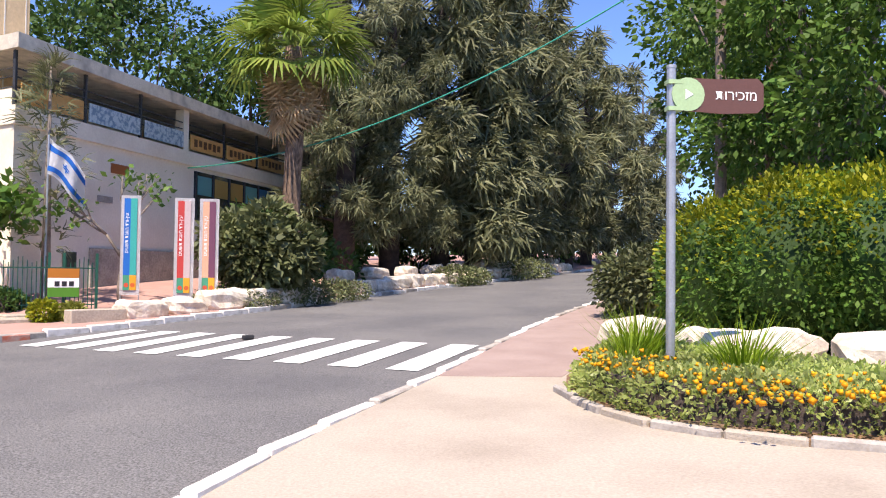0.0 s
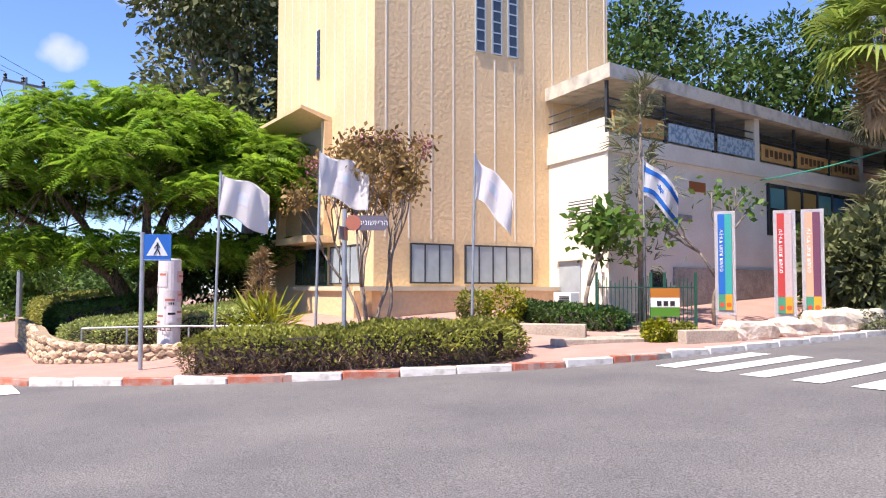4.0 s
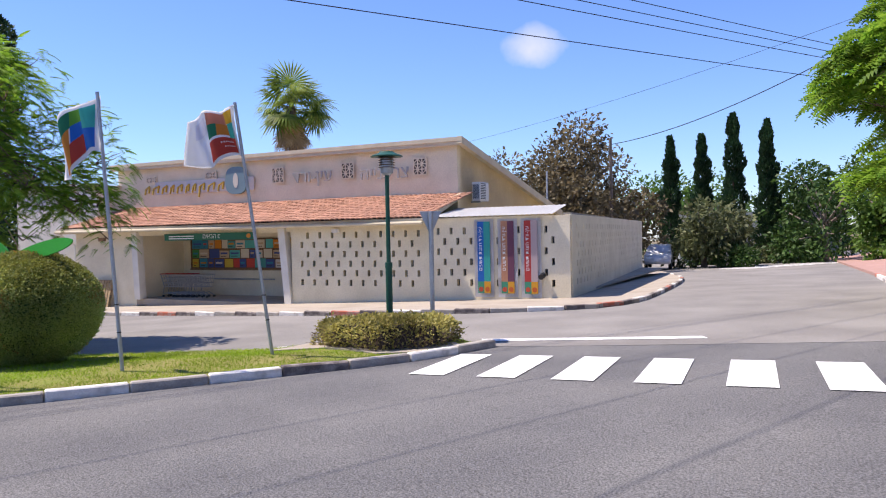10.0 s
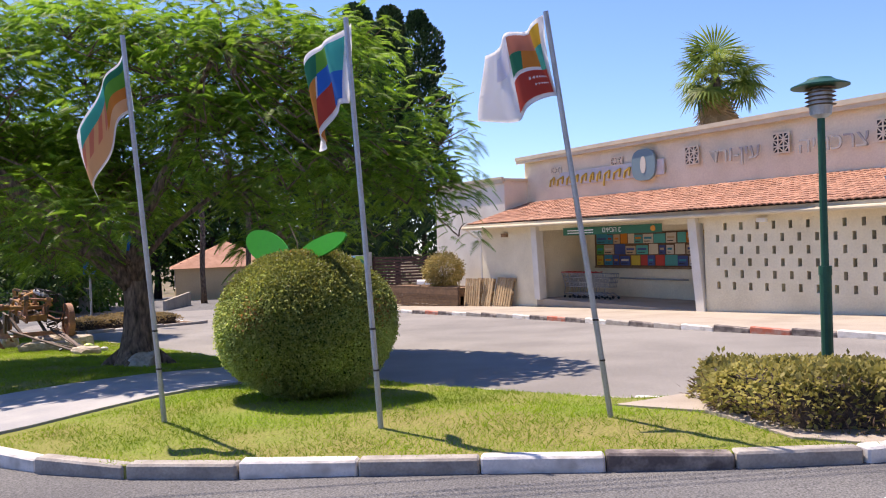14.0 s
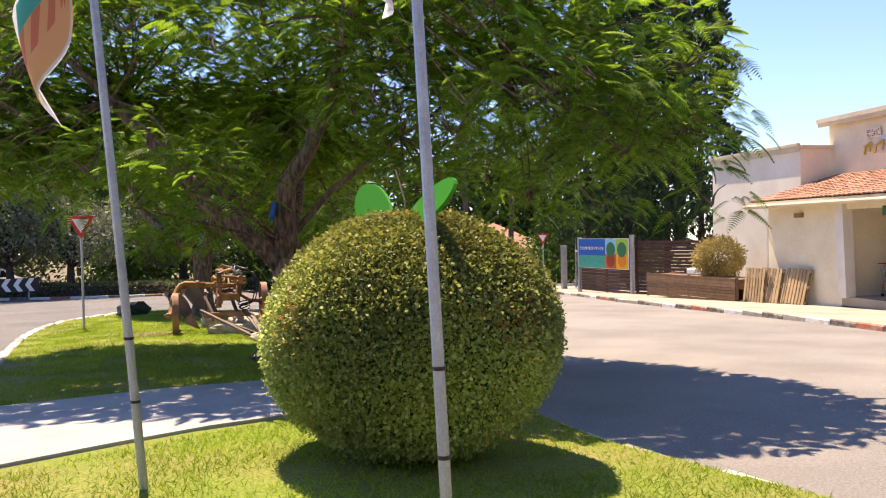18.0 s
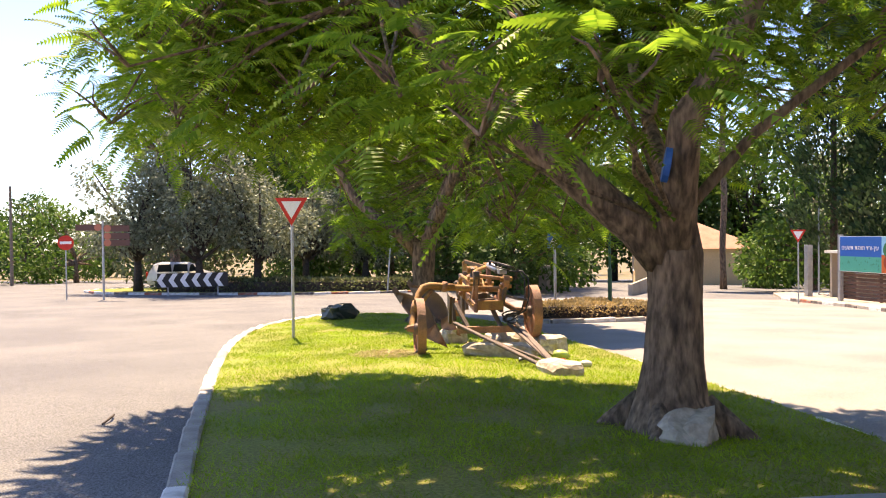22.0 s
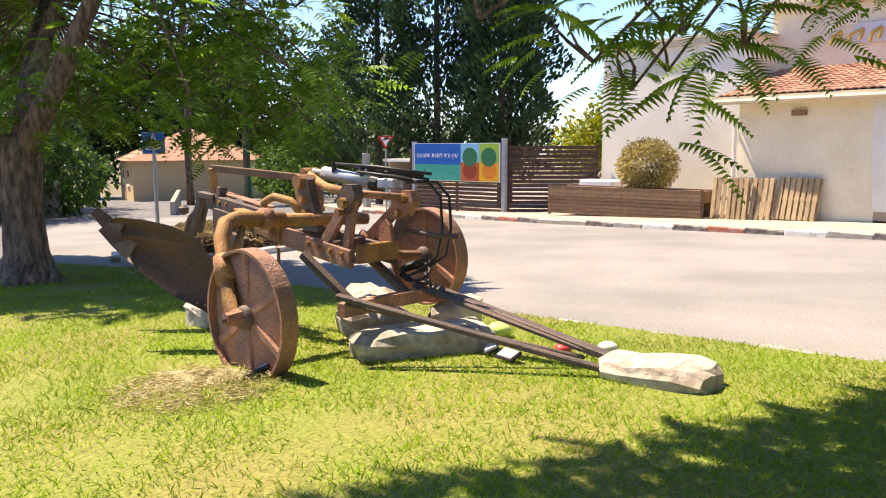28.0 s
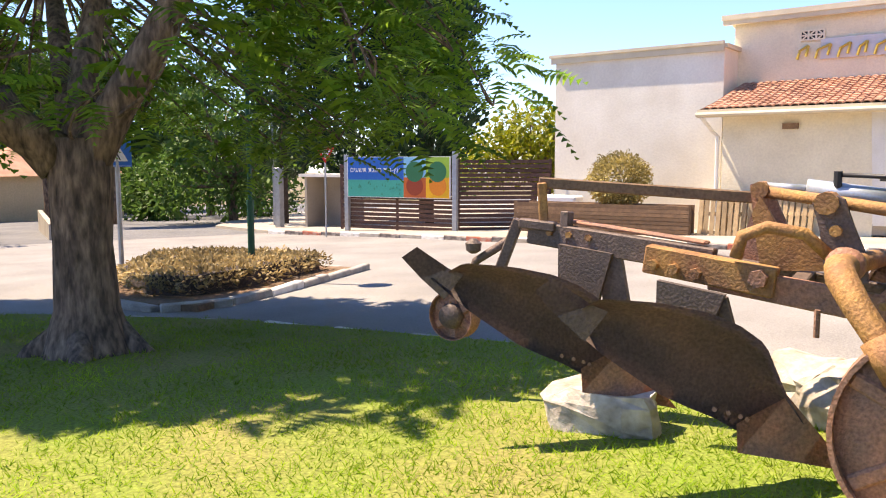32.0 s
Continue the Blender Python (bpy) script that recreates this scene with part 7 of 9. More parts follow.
flag("lawn_flag", -22.2, -1.21, 0, lawn_z(-22.2, -1.21), 3.93, (0.26, -0.44), (-0.3, -0.95), "white flag with red, plum, teal and yellow print",
     (CLOTH, [(0.05, 0.22, 0.05, 0.28, FYEL), (0.05, 0.2, 0.28, 0.6, TEAL), (0.22, 0.62, 0.06, 0.3, FPLUM), (0.2, 0.45, 0.3, 0.55, FORANGE), (0.45, 0.62, 0.3, 0.55, FDEEP), (0.05, 0.62, 0.6, 0.94, FRED), (0.12, 0.4, 0.68, 0.72, CLOTH), (0.12, 0.34, 0.78, 0.81, CLOTH), (0.66, 0.9, 0.12, 0.4, FPALE)]), 1.0, 0.78, 0.2, 7, group="flags on the lawn")
for x, y, s, hg, hi in ((-15.7, 11.1, 2, 0.4, 3.9), (-13.9, 12.1, 4, 0.35, 4.2), (-11.45, 13.95, 6, 0.8, 4.05)):
    flag("square_flag", x, y, 0, ground_t(x, y), hi, (0.04, 0.08), (0.75, 0.6), "plain white flag on a steel pole", (CLOTH, [(0.38, 0.62, 0.34, 0.62, FPALE), (0.46, 0.56, 0.42, 0.54, FTEAL)]), 1.15, 0.85, hg, s, group="flags of the square", tape=False)
flag("national_flag", -10.35, 20.2, 0, ground_t(-10.35, 20.2), 4.3, (0.02, 0.0), (0.9, 0.3), "white flag with two blue stripes and a blue star", (CLOTH, [(0.0, 1.0, 0.12, 0.28, FBLUE), (0.0, 1.0, 0.72, 0.88, FBLUE), (0.4, 0.6, 0.46, 0.5, FBLUE), (0.42, 0.58, 0.52, 0.56, FBLUE), (0.48, 0.52, 0.4, 0.62, FBLUE)]), 1.3, 0.95, 0.8, 8, tape=False)

# ---- road signs ----
FACE_XZ = Matrix(((1, 0, 0, 0), (0, 0, -1, 0), (0, 1, 0, 0), (0, 0, 0, 1)))


def plate(points, y, thick=0.004):
    """A flat plate over points of x, z, facing -y."""
    return prism(points, 0, thick, Matrix.Translation((0, y, 0)) @ FACE_XZ)


def disc(cx, cz, r, n=20):
    return [(cx + r * math.cos(2 * math.pi * k / n), cz + r * math.sin(2 * math.pi * k / n)) for k in range(n)]


def sign_post(name, x, y, z, turn, high, label, r=0.03, category="road sign", group=""):
    top = thing(name, x, y, z, turn, label, category, group)
    part("post", tube([(0, 0, -0.05), (0, 0, high)], r, 10), STEEL, top)
    return top


def yield_sign(x, y, z, turn, high, size, label):
    top = sign_post("yield_sign", x, y, z, turn, high, label, group="yield signs")
    t = lambda k, dz=0: [(-size * k / 2, high - 0.02 - (1 - k) * size * 0.29 + dz), (size * k / 2, high - 0.02 - (1 - k) * size * 0.29 + dz), (0, high - 0.02 - (1 - k) * size * 0.29 - 0.866 * size * k + dz)]
    b = part("sign_plate", plate(t(1.0), -0.035), RED, top)
    part("sign_face", plate(t(0.62), -0.042), WHITE, b)
    part("sign_back", plate(t(1.0), -0.030), STEEL, top)
    part("bracket", box(-0.04, -0.032, high - 0.25, 0.04, 0.03, high - 0.21), STEEL, top)
    return top


yield_sign(-24.28, -21.15, lawn_z(-24.28, -21.15) - 0.02, 152, 2.8, 0.64, "red and white yield sign on the lawn")
yield_sign(-47.2, -27.5, plane_z(-47.2, -27.5) + 0.12, 118, 2.95, 0.6, "red and white yield sign by the gate")


def crossing_sign(x, y, z, turn, high, size, label, off=0.3):
    top = sign_post("crossing_sign", x, y, z, turn, high, label, 0.045, group="crossing signs")
    x0, x1, z0, z1 = off - size / 2, off + size / 2, high - size - 0.04, high - 0.04
    b = part("sign_plate", box(x0, -0.035, z0, x1, -0.02, z1, bevel=0.004), BLUE, top)
    part("rim", plate([(x0 + 0.012, z0 + 0.012), (x1 - 0.012, z0 + 0.012), (x1 - 0.012, z0 + 0.02), (x0 + 0.012, z0 + 0.02)], -0.036, 0.002), WHITE, b)
    cx = (x0 + x1) / 2
    part("triangle", plate([(x0 + 0.06, z0 + 0.1), (x1 - 0.06, z0 + 0.1), (cx, z1 - 0.05)], -0.036, 0.003), WHITE, b)
    fig = bmesh.new()
    cz = z0 + 0.1
    for a, c, rr in (((cx, cz + 0.26), (cx + 0.005, cz + 0.14), 0.02), ((cx, cz + 0.14), (cx - 0.06, cz + 0.02), 0.014), ((cx, cz + 0.14), (cx + 0.055, cz + 0.02), 0.014), ((cx, cz + 0.24), (cx - 0.055, cz + 0.15), 0.01), ((cx, cz + 0.24), (cx + 0.05, cz + 0.16), 0.01)):
        add_tube(fig, [(a[0], -0.04, a[1]), (c[0], -0.04, c[1])], rr * size / 0.6, 5)
    part("pictogram", fig, BLACK, b)
    return top


crossing_sign(-16.65, 10.1, ground_t(-16.65, 10.1), 50, 2.72, 0.52, "blue pedestrian crossing sign on a steel post", 0.28)
crossing_sign(-35.0, -27.2, plane_z(-35.0, -27.2) + 0.1, 125, 2.6, 0.5, "blue pedestrian crossing sign on the small island", 0.0)
crossing_sign(-38.2, -47.9, plane_z(-38.2, -47.9) + 0.1, 170, 3.7, 0.72, "blue pedestrian crossing sign by the roundabout", 0.0).rotation_euler.y = 0.08

# white finger sign to the office, by the lantana bed
BROWN = plain("sign brown", (0.12, 0.055, 0.045), 0.5)
PALEGREEN = plain("sign pale green", (0.35, 0.50, 0.28), 0.5)
office = sign_post("finger_sign", 1.8, 8.02, side_z(1.78, 8.02) - 0.2, 6, 3.4, "brown and green finger sign on a steel post", 0.045, "street sign")
part("cap", tube([(0, 0, 3.4), (0, 0, 3.43)], 0.05, 10), STEEL, office)
b = part("blade", plate([(0.1, 2.98), (0.5, 2.96), (0.86, 2.98), (0.92, 3.04), (0.92, 3.26), (0.86, 3.32), (0.5, 3.30), (0.1, 3.30)], -0.03, 0.02), BROWN, office)
part("green_end", plate(disc(0.15, 3.14, 0.165, 18)[:], -0.033, 0.024), PALEGREEN, b)
part("arrow", plate([(0.12, 3.09), (0.2, 3.14), (0.12, 3.19)], -0.058, 0.004), WHITE, b)
letters("lettering", "מזכירות", 0.135, WHITE, b, pose(0.64, -0.053, 3.14, 90, 0, 0), 0.004)
for z in (3.0, 3.26):
    part("clamp", box(-0.05, -0.06, z - 0.02, 0.1, 0.05, z + 0.02), PALEGREEN, office)
# finger sign at the square
street = sign_post("finger_sign", -12.9, 11.85, ground_t(-12.9, 11.85), 40, 2.95, "grey and terracotta finger signs on a post", 0.045, "street sign")
GREYSIGN, TERRA = plain("sign grey", (0.16, 0.14, 0.18), 0.5), plain("sign terracotta", (0.48, 0.16, 0.10), 0.5)
b = part("blade", plate([(0.06, 2.55), (0.74, 2.55), (0.8, 2.6), (0.8, 2.78), (0.74, 2.83), (0.06, 2.83)], -0.03, 0.02), GREYSIGN, street)
part("round_end", plate(disc(0.16, 2.69, 0.145), -0.034, 0.025), TERRA, b)
letters("lettering", "הראשונים", 0.14, WHITE, b, pose(0.53, -0.053, 2.69, 90, 0, 0), 0.004)
b2 = part("blade", plate([(-0.45, 2.36), (0.04, 2.36), (0.04, 2.6), (-0.45, 2.6)], -0.03, 0.02), GREYSIGN, street)
b2.matrix_basis = pose(0, 0, 0, 0, 0, 75)
part("round_end", plate(disc(-0.1, 2.48, 0.12), -0.034, 0.025), TERRA, b2)

# ---- street lamps ----
def street_lamp(x, y, z, high, label):
    top = thing("street_lamp", x, y, z, 0, label, "street lamp", "green street lamps")
    part("pole_foot", tube([(0, 0, -0.05), (0, 0, 1.35)], 0.062, 12), GREENPAINT, top)
    part("collar", tube([(0, 0, 1.3), (0, 0, 1.4)], 0.07, 12), GREENPAINT, top)
    part("pole", tube([(0, 0, 1.35), (0, 0, high - 0.42)], 0.04, 12), GREENPAINT, top)
    head = part("lamp_head", turned([(0.04, high - 0.44), (0.11, high - 0.40), (0.12, high - 0.3), (0.12, high - 0.14), (0.05, high - 0.1)], 18), STEEL, top)
    for k in range(5):
        part("louvre_ring", turned([(0.13, high - 0.30 + 0.045 * k), (0.16, high - 0.295 + 0.045 * k), (0.13, high - 0.285 + 0.045 * k)], 18), BARK, head)
    part("hat", turned([(0.30, high - 0.10), (0.30, high - 0.085), (0.16, high - 0.03), (0.12, high), (0.02, high + 0.01)], 22), GREENPAINT, top, "flat dark green hat")
    return top


street_lamp(-24.4, 0.5, lawn_z(-24, 0.4), 3.45, "dark green street lamp in the clipped hedge")
street_lamp(-35.2, -24.7, plane_z(-35.2, -24.7) + 0.1, 4.6, "dark green street lamp on the small island")
post = sign_post("sign_back", -24.0, 1.3, lawn_z(-24.0, 1.3), 100, 2.3, "steel post with the grey back of a sign", 0.045)
part("sign_plate", plate([(-0.2, 2.3), (0.2, 2.3), (0.0, 1.85)], 0.04), STEEL, post, "grey back of a triangular sign")

# ---- advertising column, rail and rubble wall ----
col = thing("poster_column", -18.35, 11.95, ground_t(-18.35, 11.95), 0, "round advertising column covered in torn posters", "advertising column")
part("drum", turned([(0.25, -0.1), (0.25, 2.08), (0.235, 2.11), (0.02, 2.12)], 24), plain("white column", (0.68, 0.66, 0.66), 0.7), col)
rng = random.Random(401)
paper = [plain("column paper", c, 0.7) for c in ((0.75, 0.72, 0.72), (0.62, 0.42, 0.45), (0.6, 0.55, 0.55), (0.7, 0.6, 0.6))]
for k in range(26):
    a0, z0, w, h = rng.uniform(0, 6.28), rng.uniform(0.5, 1.6), rng.uniform(0.5, 1.2), rng.uniform(0.2, 0.4)
    bm = bmesh.new()
    r = 0.253 + 0.0012 * k
    n = 6
    low = [bm.verts.new((r * math.cos(a0 + w * i / n), r * math.sin(a0 + w * i / n), z0)) for i in range(n + 1)]
    hi = [bm.verts.new((r * math.cos(a0 + w * i / n), r * math.sin(a0 + w * i / n), z0 + h)) for i in range(n + 1)]
    for i in range(n):
        bm.faces.new((low[i], low[i + 1], hi[i + 1], hi[i]))
    po = part("poster", bm, rng.choice(paper), col)
    bm = bmesh.new()
    zz = z0 + h * rng.uniform(0.3, 0.7)
    low = [bm.verts.new(((r + 0.002) * math.cos(a0 + w * (0.15 + 0.7 * i / n)), (r + 0.002) * math.sin(a0 + w * (0.15 + 0.7 * i / n)), zz)) for i in range(n + 1)]
    hi = [bm.verts.new(((r + 0.002) * math.cos(a0 + w * (0.15 + 0.7 * i / n)), (r + 0.002) * math.sin(a0 + w * (0.15 + 0.7 * i / n)), zz + 0.05)) for i in range(n + 1)]
    for i in range(n):
        bm.faces.new((low[i], low[i + 1], hi[i + 1], hi[i]))
    part("print_bar", bm, TERRA if k % 3 else BLACK, po)
word = letters("lettering", "בצרות", 0.2, plain("plum print", (0.16, 0.03, 0.10), 0.7), col, Matrix(), 0.006, "dark plum printed word")
for v in word.data.vertices:
    a, r = radians(-75) + v.co.x / 0.29, 0.292 + v.co.z
    v.co = (r * math.cos(a), r * math.sin(a), 0.55 + v.co.y)
rail = thing("handrail", -19.7, 10.65, ground_t(-19.7, 10.65), 0, "grey steel handrail along the sloping path", "handrail")
pts = [(0, 0, 0.76), (0.95, 0.5, 0.8), (2.0, 1.35, 0.82), (3.4, 2.3, 0.82)]
part("top_rail", tube(pts, 0.025, 8), STEEL, rail)
for x, y, z in pts:
    part("rail_post", tube([(x, y, -0.2), (x, y, z)], 0.02, 8), STEEL, rail)

# ---- limestone blocks along the road ----
rng = random.Random(411)
ROCK_LINE = [(-7.3, 18.95), (-5.0, 23.0), (-2.6, 29.6), (4.6, 45.4), (8, 53)]
k = 0
for x, y, a in along(ROCK_LINE, 1.32):
    if 5 < k < 8 and rng.random() < 0.5:
        k += 1
        continue
    nx, ny = -math.sin(a), math.cos(a)
    s = rng.uniform(0.85, 1.2)
    ob = part("limestone_block", boulder(rng, 1.25 * s, 0.7, 0.48 * s), ROCK, None)
    ob.matrix_world = pose(x + nx * 0.25, y + ny * 0.25, plane_z(x, y) + 0.1, rng.uniform(-4, 4), rng.uniform(-4, 4), math.degrees(a) + rng.uniform(-8, 8))
    tagged(ob, "rough white limestone block beside the road", "rock", "limestone blocks by the road")
    if k > 6 and k % 2 == 0:
        ob = part("limestone_block", boulder(rng, 1.1 * s, 0.7, 0.5), ROCK, None)
        ob.matrix_world = pose(x + nx * 1.2, y + ny * 1.2, plane_z(x, y) + 0.45, rng.uniform(-4, 4), rng.uniform(-4, 4), math.degrees(a) + rng.uniform(-12, 12))
        tagged(ob, "rough limestone block of the upper row", "rock", "limestone blocks by the road")
    k += 1
for x, y, sx, sy, sz, a in ((2.35, 11.6, 1.3, 0.8, 0.55, 60), (3.3, 9.6, 1.5, 0.8, 0.56, 30), (4.5, 8.5, 1.6, 0.9, 0.6, -15), (5.7, 7.7, 1.5, 0.9, 0.6, -25), (3.0, 10.6, 1.0, 0.7, 0.45, 40)):
    ob = part("limestone_block", boulder(rng, sx, sy, sz), ROCK, None)
    ob.matrix_world = pose(x, y, side_z(x, y) - 0.05, 0, 0, a)
    tagged(ob, "pale limestone block round the flower bed", "rock", "limestone blocks round the bed")
stone = part("loose_stone", boulder(rng, 0.22, 0.13, 0.08), BLACK, None)
stone.matrix_world = pose(-3.95, 14.9, plane_z(-3.95, 14.9) + 0.012, 0, 0, 20)
tagged(stone, "dark loose stone lying on the crossing", "stone")

# ---- lantana bed ----
BED = [(0.82, 8.2), (0.93, 7.5), (1.32, 6.7), (2.15, 6.1), (3.2, 5.75), (5.5, 5.3), (6.2, 7.2), (4.2, 8.0), (3.0, 9.2), (2.2, 10.9), (1.55, 10.6), (1.0, 9.3)]
tagged(part("flower_bed", sheet(BED, lambda x, y: side_z(x, y) + 0.03, 1.0, 0.1), SOIL), "brown soil of the kerbed flower bed", "flower bed", kind="structure")
kerb("kerb_11", BED[:6], (G, CONCRETE), lambda x, y: side_z(x, y) + 0.07, 0.6, 0.09, "low concrete edging of the flower bed", 14)
nr = np.random.default_rng(421)
bed = hedge("lantana", [(0.95, 8.15), (1.05, 7.6), (1.45, 6.9), (2.3, 6.3), (4.0, 5.9), (4.6, 6.6), (3.2, 8.3), (2.5, 9.6), (1.8, 10.3), (1.2, 9.2)], lambda x, y: side_z(x, y) + 0.03, 0.30, LEAF_BUSH, "low lantana with orange-yellow flowers in the bed", 17000, 0.055, 422, bulge=0.1, category="flowers")
LANT = leaf_material("lantana blossom", (0.75, 0.30, 0.01), (0.8, 0.45, 0.02), 0.2, vary=0.1)
inside = []
rng = random.Random(423)
while len(inside) < 420:
    x, y = rng.uniform(0.9, 4.6), rng.uniform(5.9, 10.3)
    edge = [(0.95, 8.15), (1.05, 7.6), (1.45, 6.9), (2.3, 6.3), (4.0, 5.9)]
    if away(x, y, edge) < 0.75 and (x - 0.95) * 0.8 + (y - 8.15) * 0.3 > -0.6 and away(x, y, [(4.6, 6.6), (3.2, 8.3), (1.2, 9.2)]) > 0.05 and x > 0.95 + max(0, (7.9 - y)) * 0.42:
        inside.append((x, y))
ball_t = np.array([(0.5, 0, 0), (-0.5, 0, 0), (0, 0.5, 0), (0, -0.5, 0), (0, 0, 0.45), (0, 0, -0.2)])
ball_f = [(0, 2, 4), (2, 1, 4), (1, 3, 4), (3, 0, 4), (2, 0, 5), (1, 2, 5), (3, 1, 5), (0, 3, 5)]
pl = np.array([(x, y, side_z(x, y) + 0.36 + nr.normal(0, 0.03)) for x, y in inside]) - np.array(bed.location)
fl = baked("blossoms", ball_t, ball_f, turns_to(nr.normal(0, 1, (len(pl), 3)), 0.058 * (0.7 + 0.6 * nr.random(len(pl))), nr, 1.4), pl, LANT, bed)
tagged(fl, kind="stuff")
BLADE_T = LEAF_T * np.array([1.0, 0.035, 1.6])
for x, y, n in ((1.75, 8.9, 220), (2.35, 7.6, 240), (1.5, 8.4, 120)):
    tuft = thing("ornamental_grass", x, y, side_z(x, y) + 0.03, 0, "tall tuft of green ornamental grass", "grass")
    a, e = nr.uniform(0, 2 * np.pi, n), nr.uniform(0.9, 1.5, n)
    w = np.stack([np.cos(a) * np.cos(e), np.sin(a) * np.cos(e), np.sin(e)], 1)
    baked("blades", BLADE_T, LEAF_F, turns_to(w, nr.uniform(0.5, 0.95, n), nr, 0.3), np.stack([0.12 * np.cos(a), 0.12 * np.sin(a), 0 * a], 1), GRASS, tuft)

# ---- the gate to the low building, its terraces ----
gate = thing("metal_gate", -11.0, 18.9, ground_t(-10.6, 19.0), 34, "dark green metal railing and gate", "gate")
for k in range(20):
    x = 0.1 * k + (0.35 if k > 12 else 0)
    part("bar", tube([(x, 0, 0), (x, 0, 1.25 + 0.08 * math.sin(k * 1.2))], 0.012, 5), GREENPAINT, gate)
for z in (0.15, 1.05):
    part("gate_rail", box(0, -0.015, z - 0.015, 2.3, 0.015, z + 0.015), GREENPAINT, gate)
for x in (-0.05, 1.27, 1.6, 2.35):
    part("gate_post", box(x - 0.03, -0.03, -0.2, x + 0.03, 0.03, 1.42), GREENPAINT, gate)
cloth = thing("hanging_banner", -9.95, 19.55, ground_t(-9.9, 19.6) + 0.35, 34, "orange, white and green banner tied to the railing", "banner")
for k, mat in enumerate((FGREEN, WHITE, FORANGE)):
    part("band", box(0, -0.06, 0.23 * k, 0.7, -0.045, 0.23 * (k + 1)), mat, cloth)
for k in range(3):
    part("print_bar", box(0.15 + 0.16 * k, -0.066, 0.26, 0.26 + 0.16 * k, -0.06, 0.38), BLACK, cloth)
STEPC = material("rough concrete", (0.46, 0.40, 0.32), 0.95, second=(0.36, 0.31, 0.25), scale=3, bump=0.6, bump_scale=20, fine=0.15)
for k, (x, y, l, d, h, a) in enumerate(((-10.0, 16.9, 2.3, 0.35, 0.22, 50), (-9.6, 17.5, 2.0, 0.35, 0.22, 50), (-9.1, 18.2, 2.2, 0.35, 0.25, 50), (-7.9, 18.3, 2.0, 0.3, 0.35, 55), (-11.9, 17.3, 2.4, 0.3, 0.32, 20))):
    st = thing("terrace_step", x, y, ground_t(x, y) - 0.08, a, "rough concrete terrace step by the gate", "step", "terrace steps")
    part("block", box(-l / 2, -d / 2, -0.1, l / 2, d / 2, h, bevel=0.02), STEPC, st)
fence2 = thing("iron_fence", -5.2, 25.9, ground_t(-5.2, 25.9) + 0.1, 72, "dark iron bar fence behind the bushes", "fence")
for k in range(40):
    part("bar", tube([(0.14 * k - 3, 0.6, 0), (0.14 * k - 3, 0.6, 1.5)], 0.012, 5), DARKSTEEL, fence2)
for z in (0.2, 1.35):
    part("fence_rail", box(-3, 0.585, z - 0.015, 2.6, 0.615, z + 0.015), DARKSTEEL, fence2)
acu = thing("air_conditioner", -12.7, 20.3, ground_t(-12.7, 20.3), -29, "white air conditioner on the ground", "air conditioner")
part("case", box(0, -0.3, 0.05, 0.8, 0.0, 0.6, bevel=0.02), WHITE, acu)
for k in range(8):
    part("grille_bar", box(0.3, -0.315, 0.12 + 0.05 * k, 0.75, -0.3, 0.145 + 0.05 * k), DARKSTEEL, acu)

# ---- billboard, fence, planter, pallets, trolleys ----
bb = thing("billboard", -49.9, -27.55, plane_z(-50, -26) + 0.12, 73.4, "anniversary billboard in blue, teal and orange", "billboard")
part("bb_post", box(-0.22, 0.02, -0.1, -0.06, 0.18, 2.75), STEEL, bb)
part("bb_post", box(4.25, 0.02, -0.1, 4.41, 0.18, 2.85), STEEL, bb)
bd = part("panel", box(-0.05, -0.02, 1.22, 4.2, 0.02, 2.68), WHITE, bb)
part("blue_field", box(-0.02, -0.026, 1.85, 2.35, -0.02, 2.66), COL_BLUE[0], bd)
part("teal_field", box(-0.02, -0.026, 1.24, 2.35, -0.02, 1.85), plain("board teal", (0.03, 0.36, 0.28), 0.6), bd)
rng = random.Random(431)
for k in range(22):
    x, z = rng.uniform(0.1, 2.2), rng.uniform(1.3, 1.78)
    part("dot", plate([(x, z), (x + 0.06, z), (x + 0.03, z + 0.08)], -0.028, 0.003), plain("board green", (0.02, 0.22, 0.14), 0.6) if k == 0 else bpy.data.materials["board green"], bd)
letters("lettering", WORDS, 0.25, WHITE, bd, pose(1.15, -0.029, 2.2, 90, 0, 0), 0.003)
for x0, x1, z0, z1, c in ((2.35, 3.25, 1.95, 2.66, (0.2, 0.5, 0.7)), (3.25, 4.17, 1.95, 2.66, (0.3, 0.5, 0.06)), (2.35, 3.25, 1.24, 1.95, (0.55, 0.12, 0.03)), (3.25, 4.17, 1.24, 1.95, (0.8, 0.42, 0.02))):
    part("colour_field", box(x0, -0.026, z0, x1, -0.02, z1), plain("board colour", c, 0.6), bd)
for cx, cz, r, c in ((2.8, 2.15, 0.36, (0.02, 0.16, 0.07)), (3.7, 2.15, 0.36, (0.02, 0.16, 0.07)), (2.8, 1.65, 0.34, (0.3, 0.05, 0.02)), (3.72, 1.66, 0.34, (0.7, 0.22, 0.02)), (3.7, 2.12, 0.17, (0.75, 0.4, 0.02))):
    part("fruit", plate(disc(cx, cz, r, 18), -0.029 - 0.0005 * r, 0.003), plain("fruit colour", c, 0.6), bd)
kiosk = thing("guard_hut", -53.4, -30.6, plane_z(-53.4, -30.6) + 0.12, 70, "small pale concrete bus shelter by the gate", "shelter")
part("side_panel", box(0, 0, 0, 0.12, 1.4, 2.1), CONCRETE, kiosk)
part("side_panel", box(1.9, 0, 0, 2.02, 1.4, 2.1), CONCRETE, kiosk)
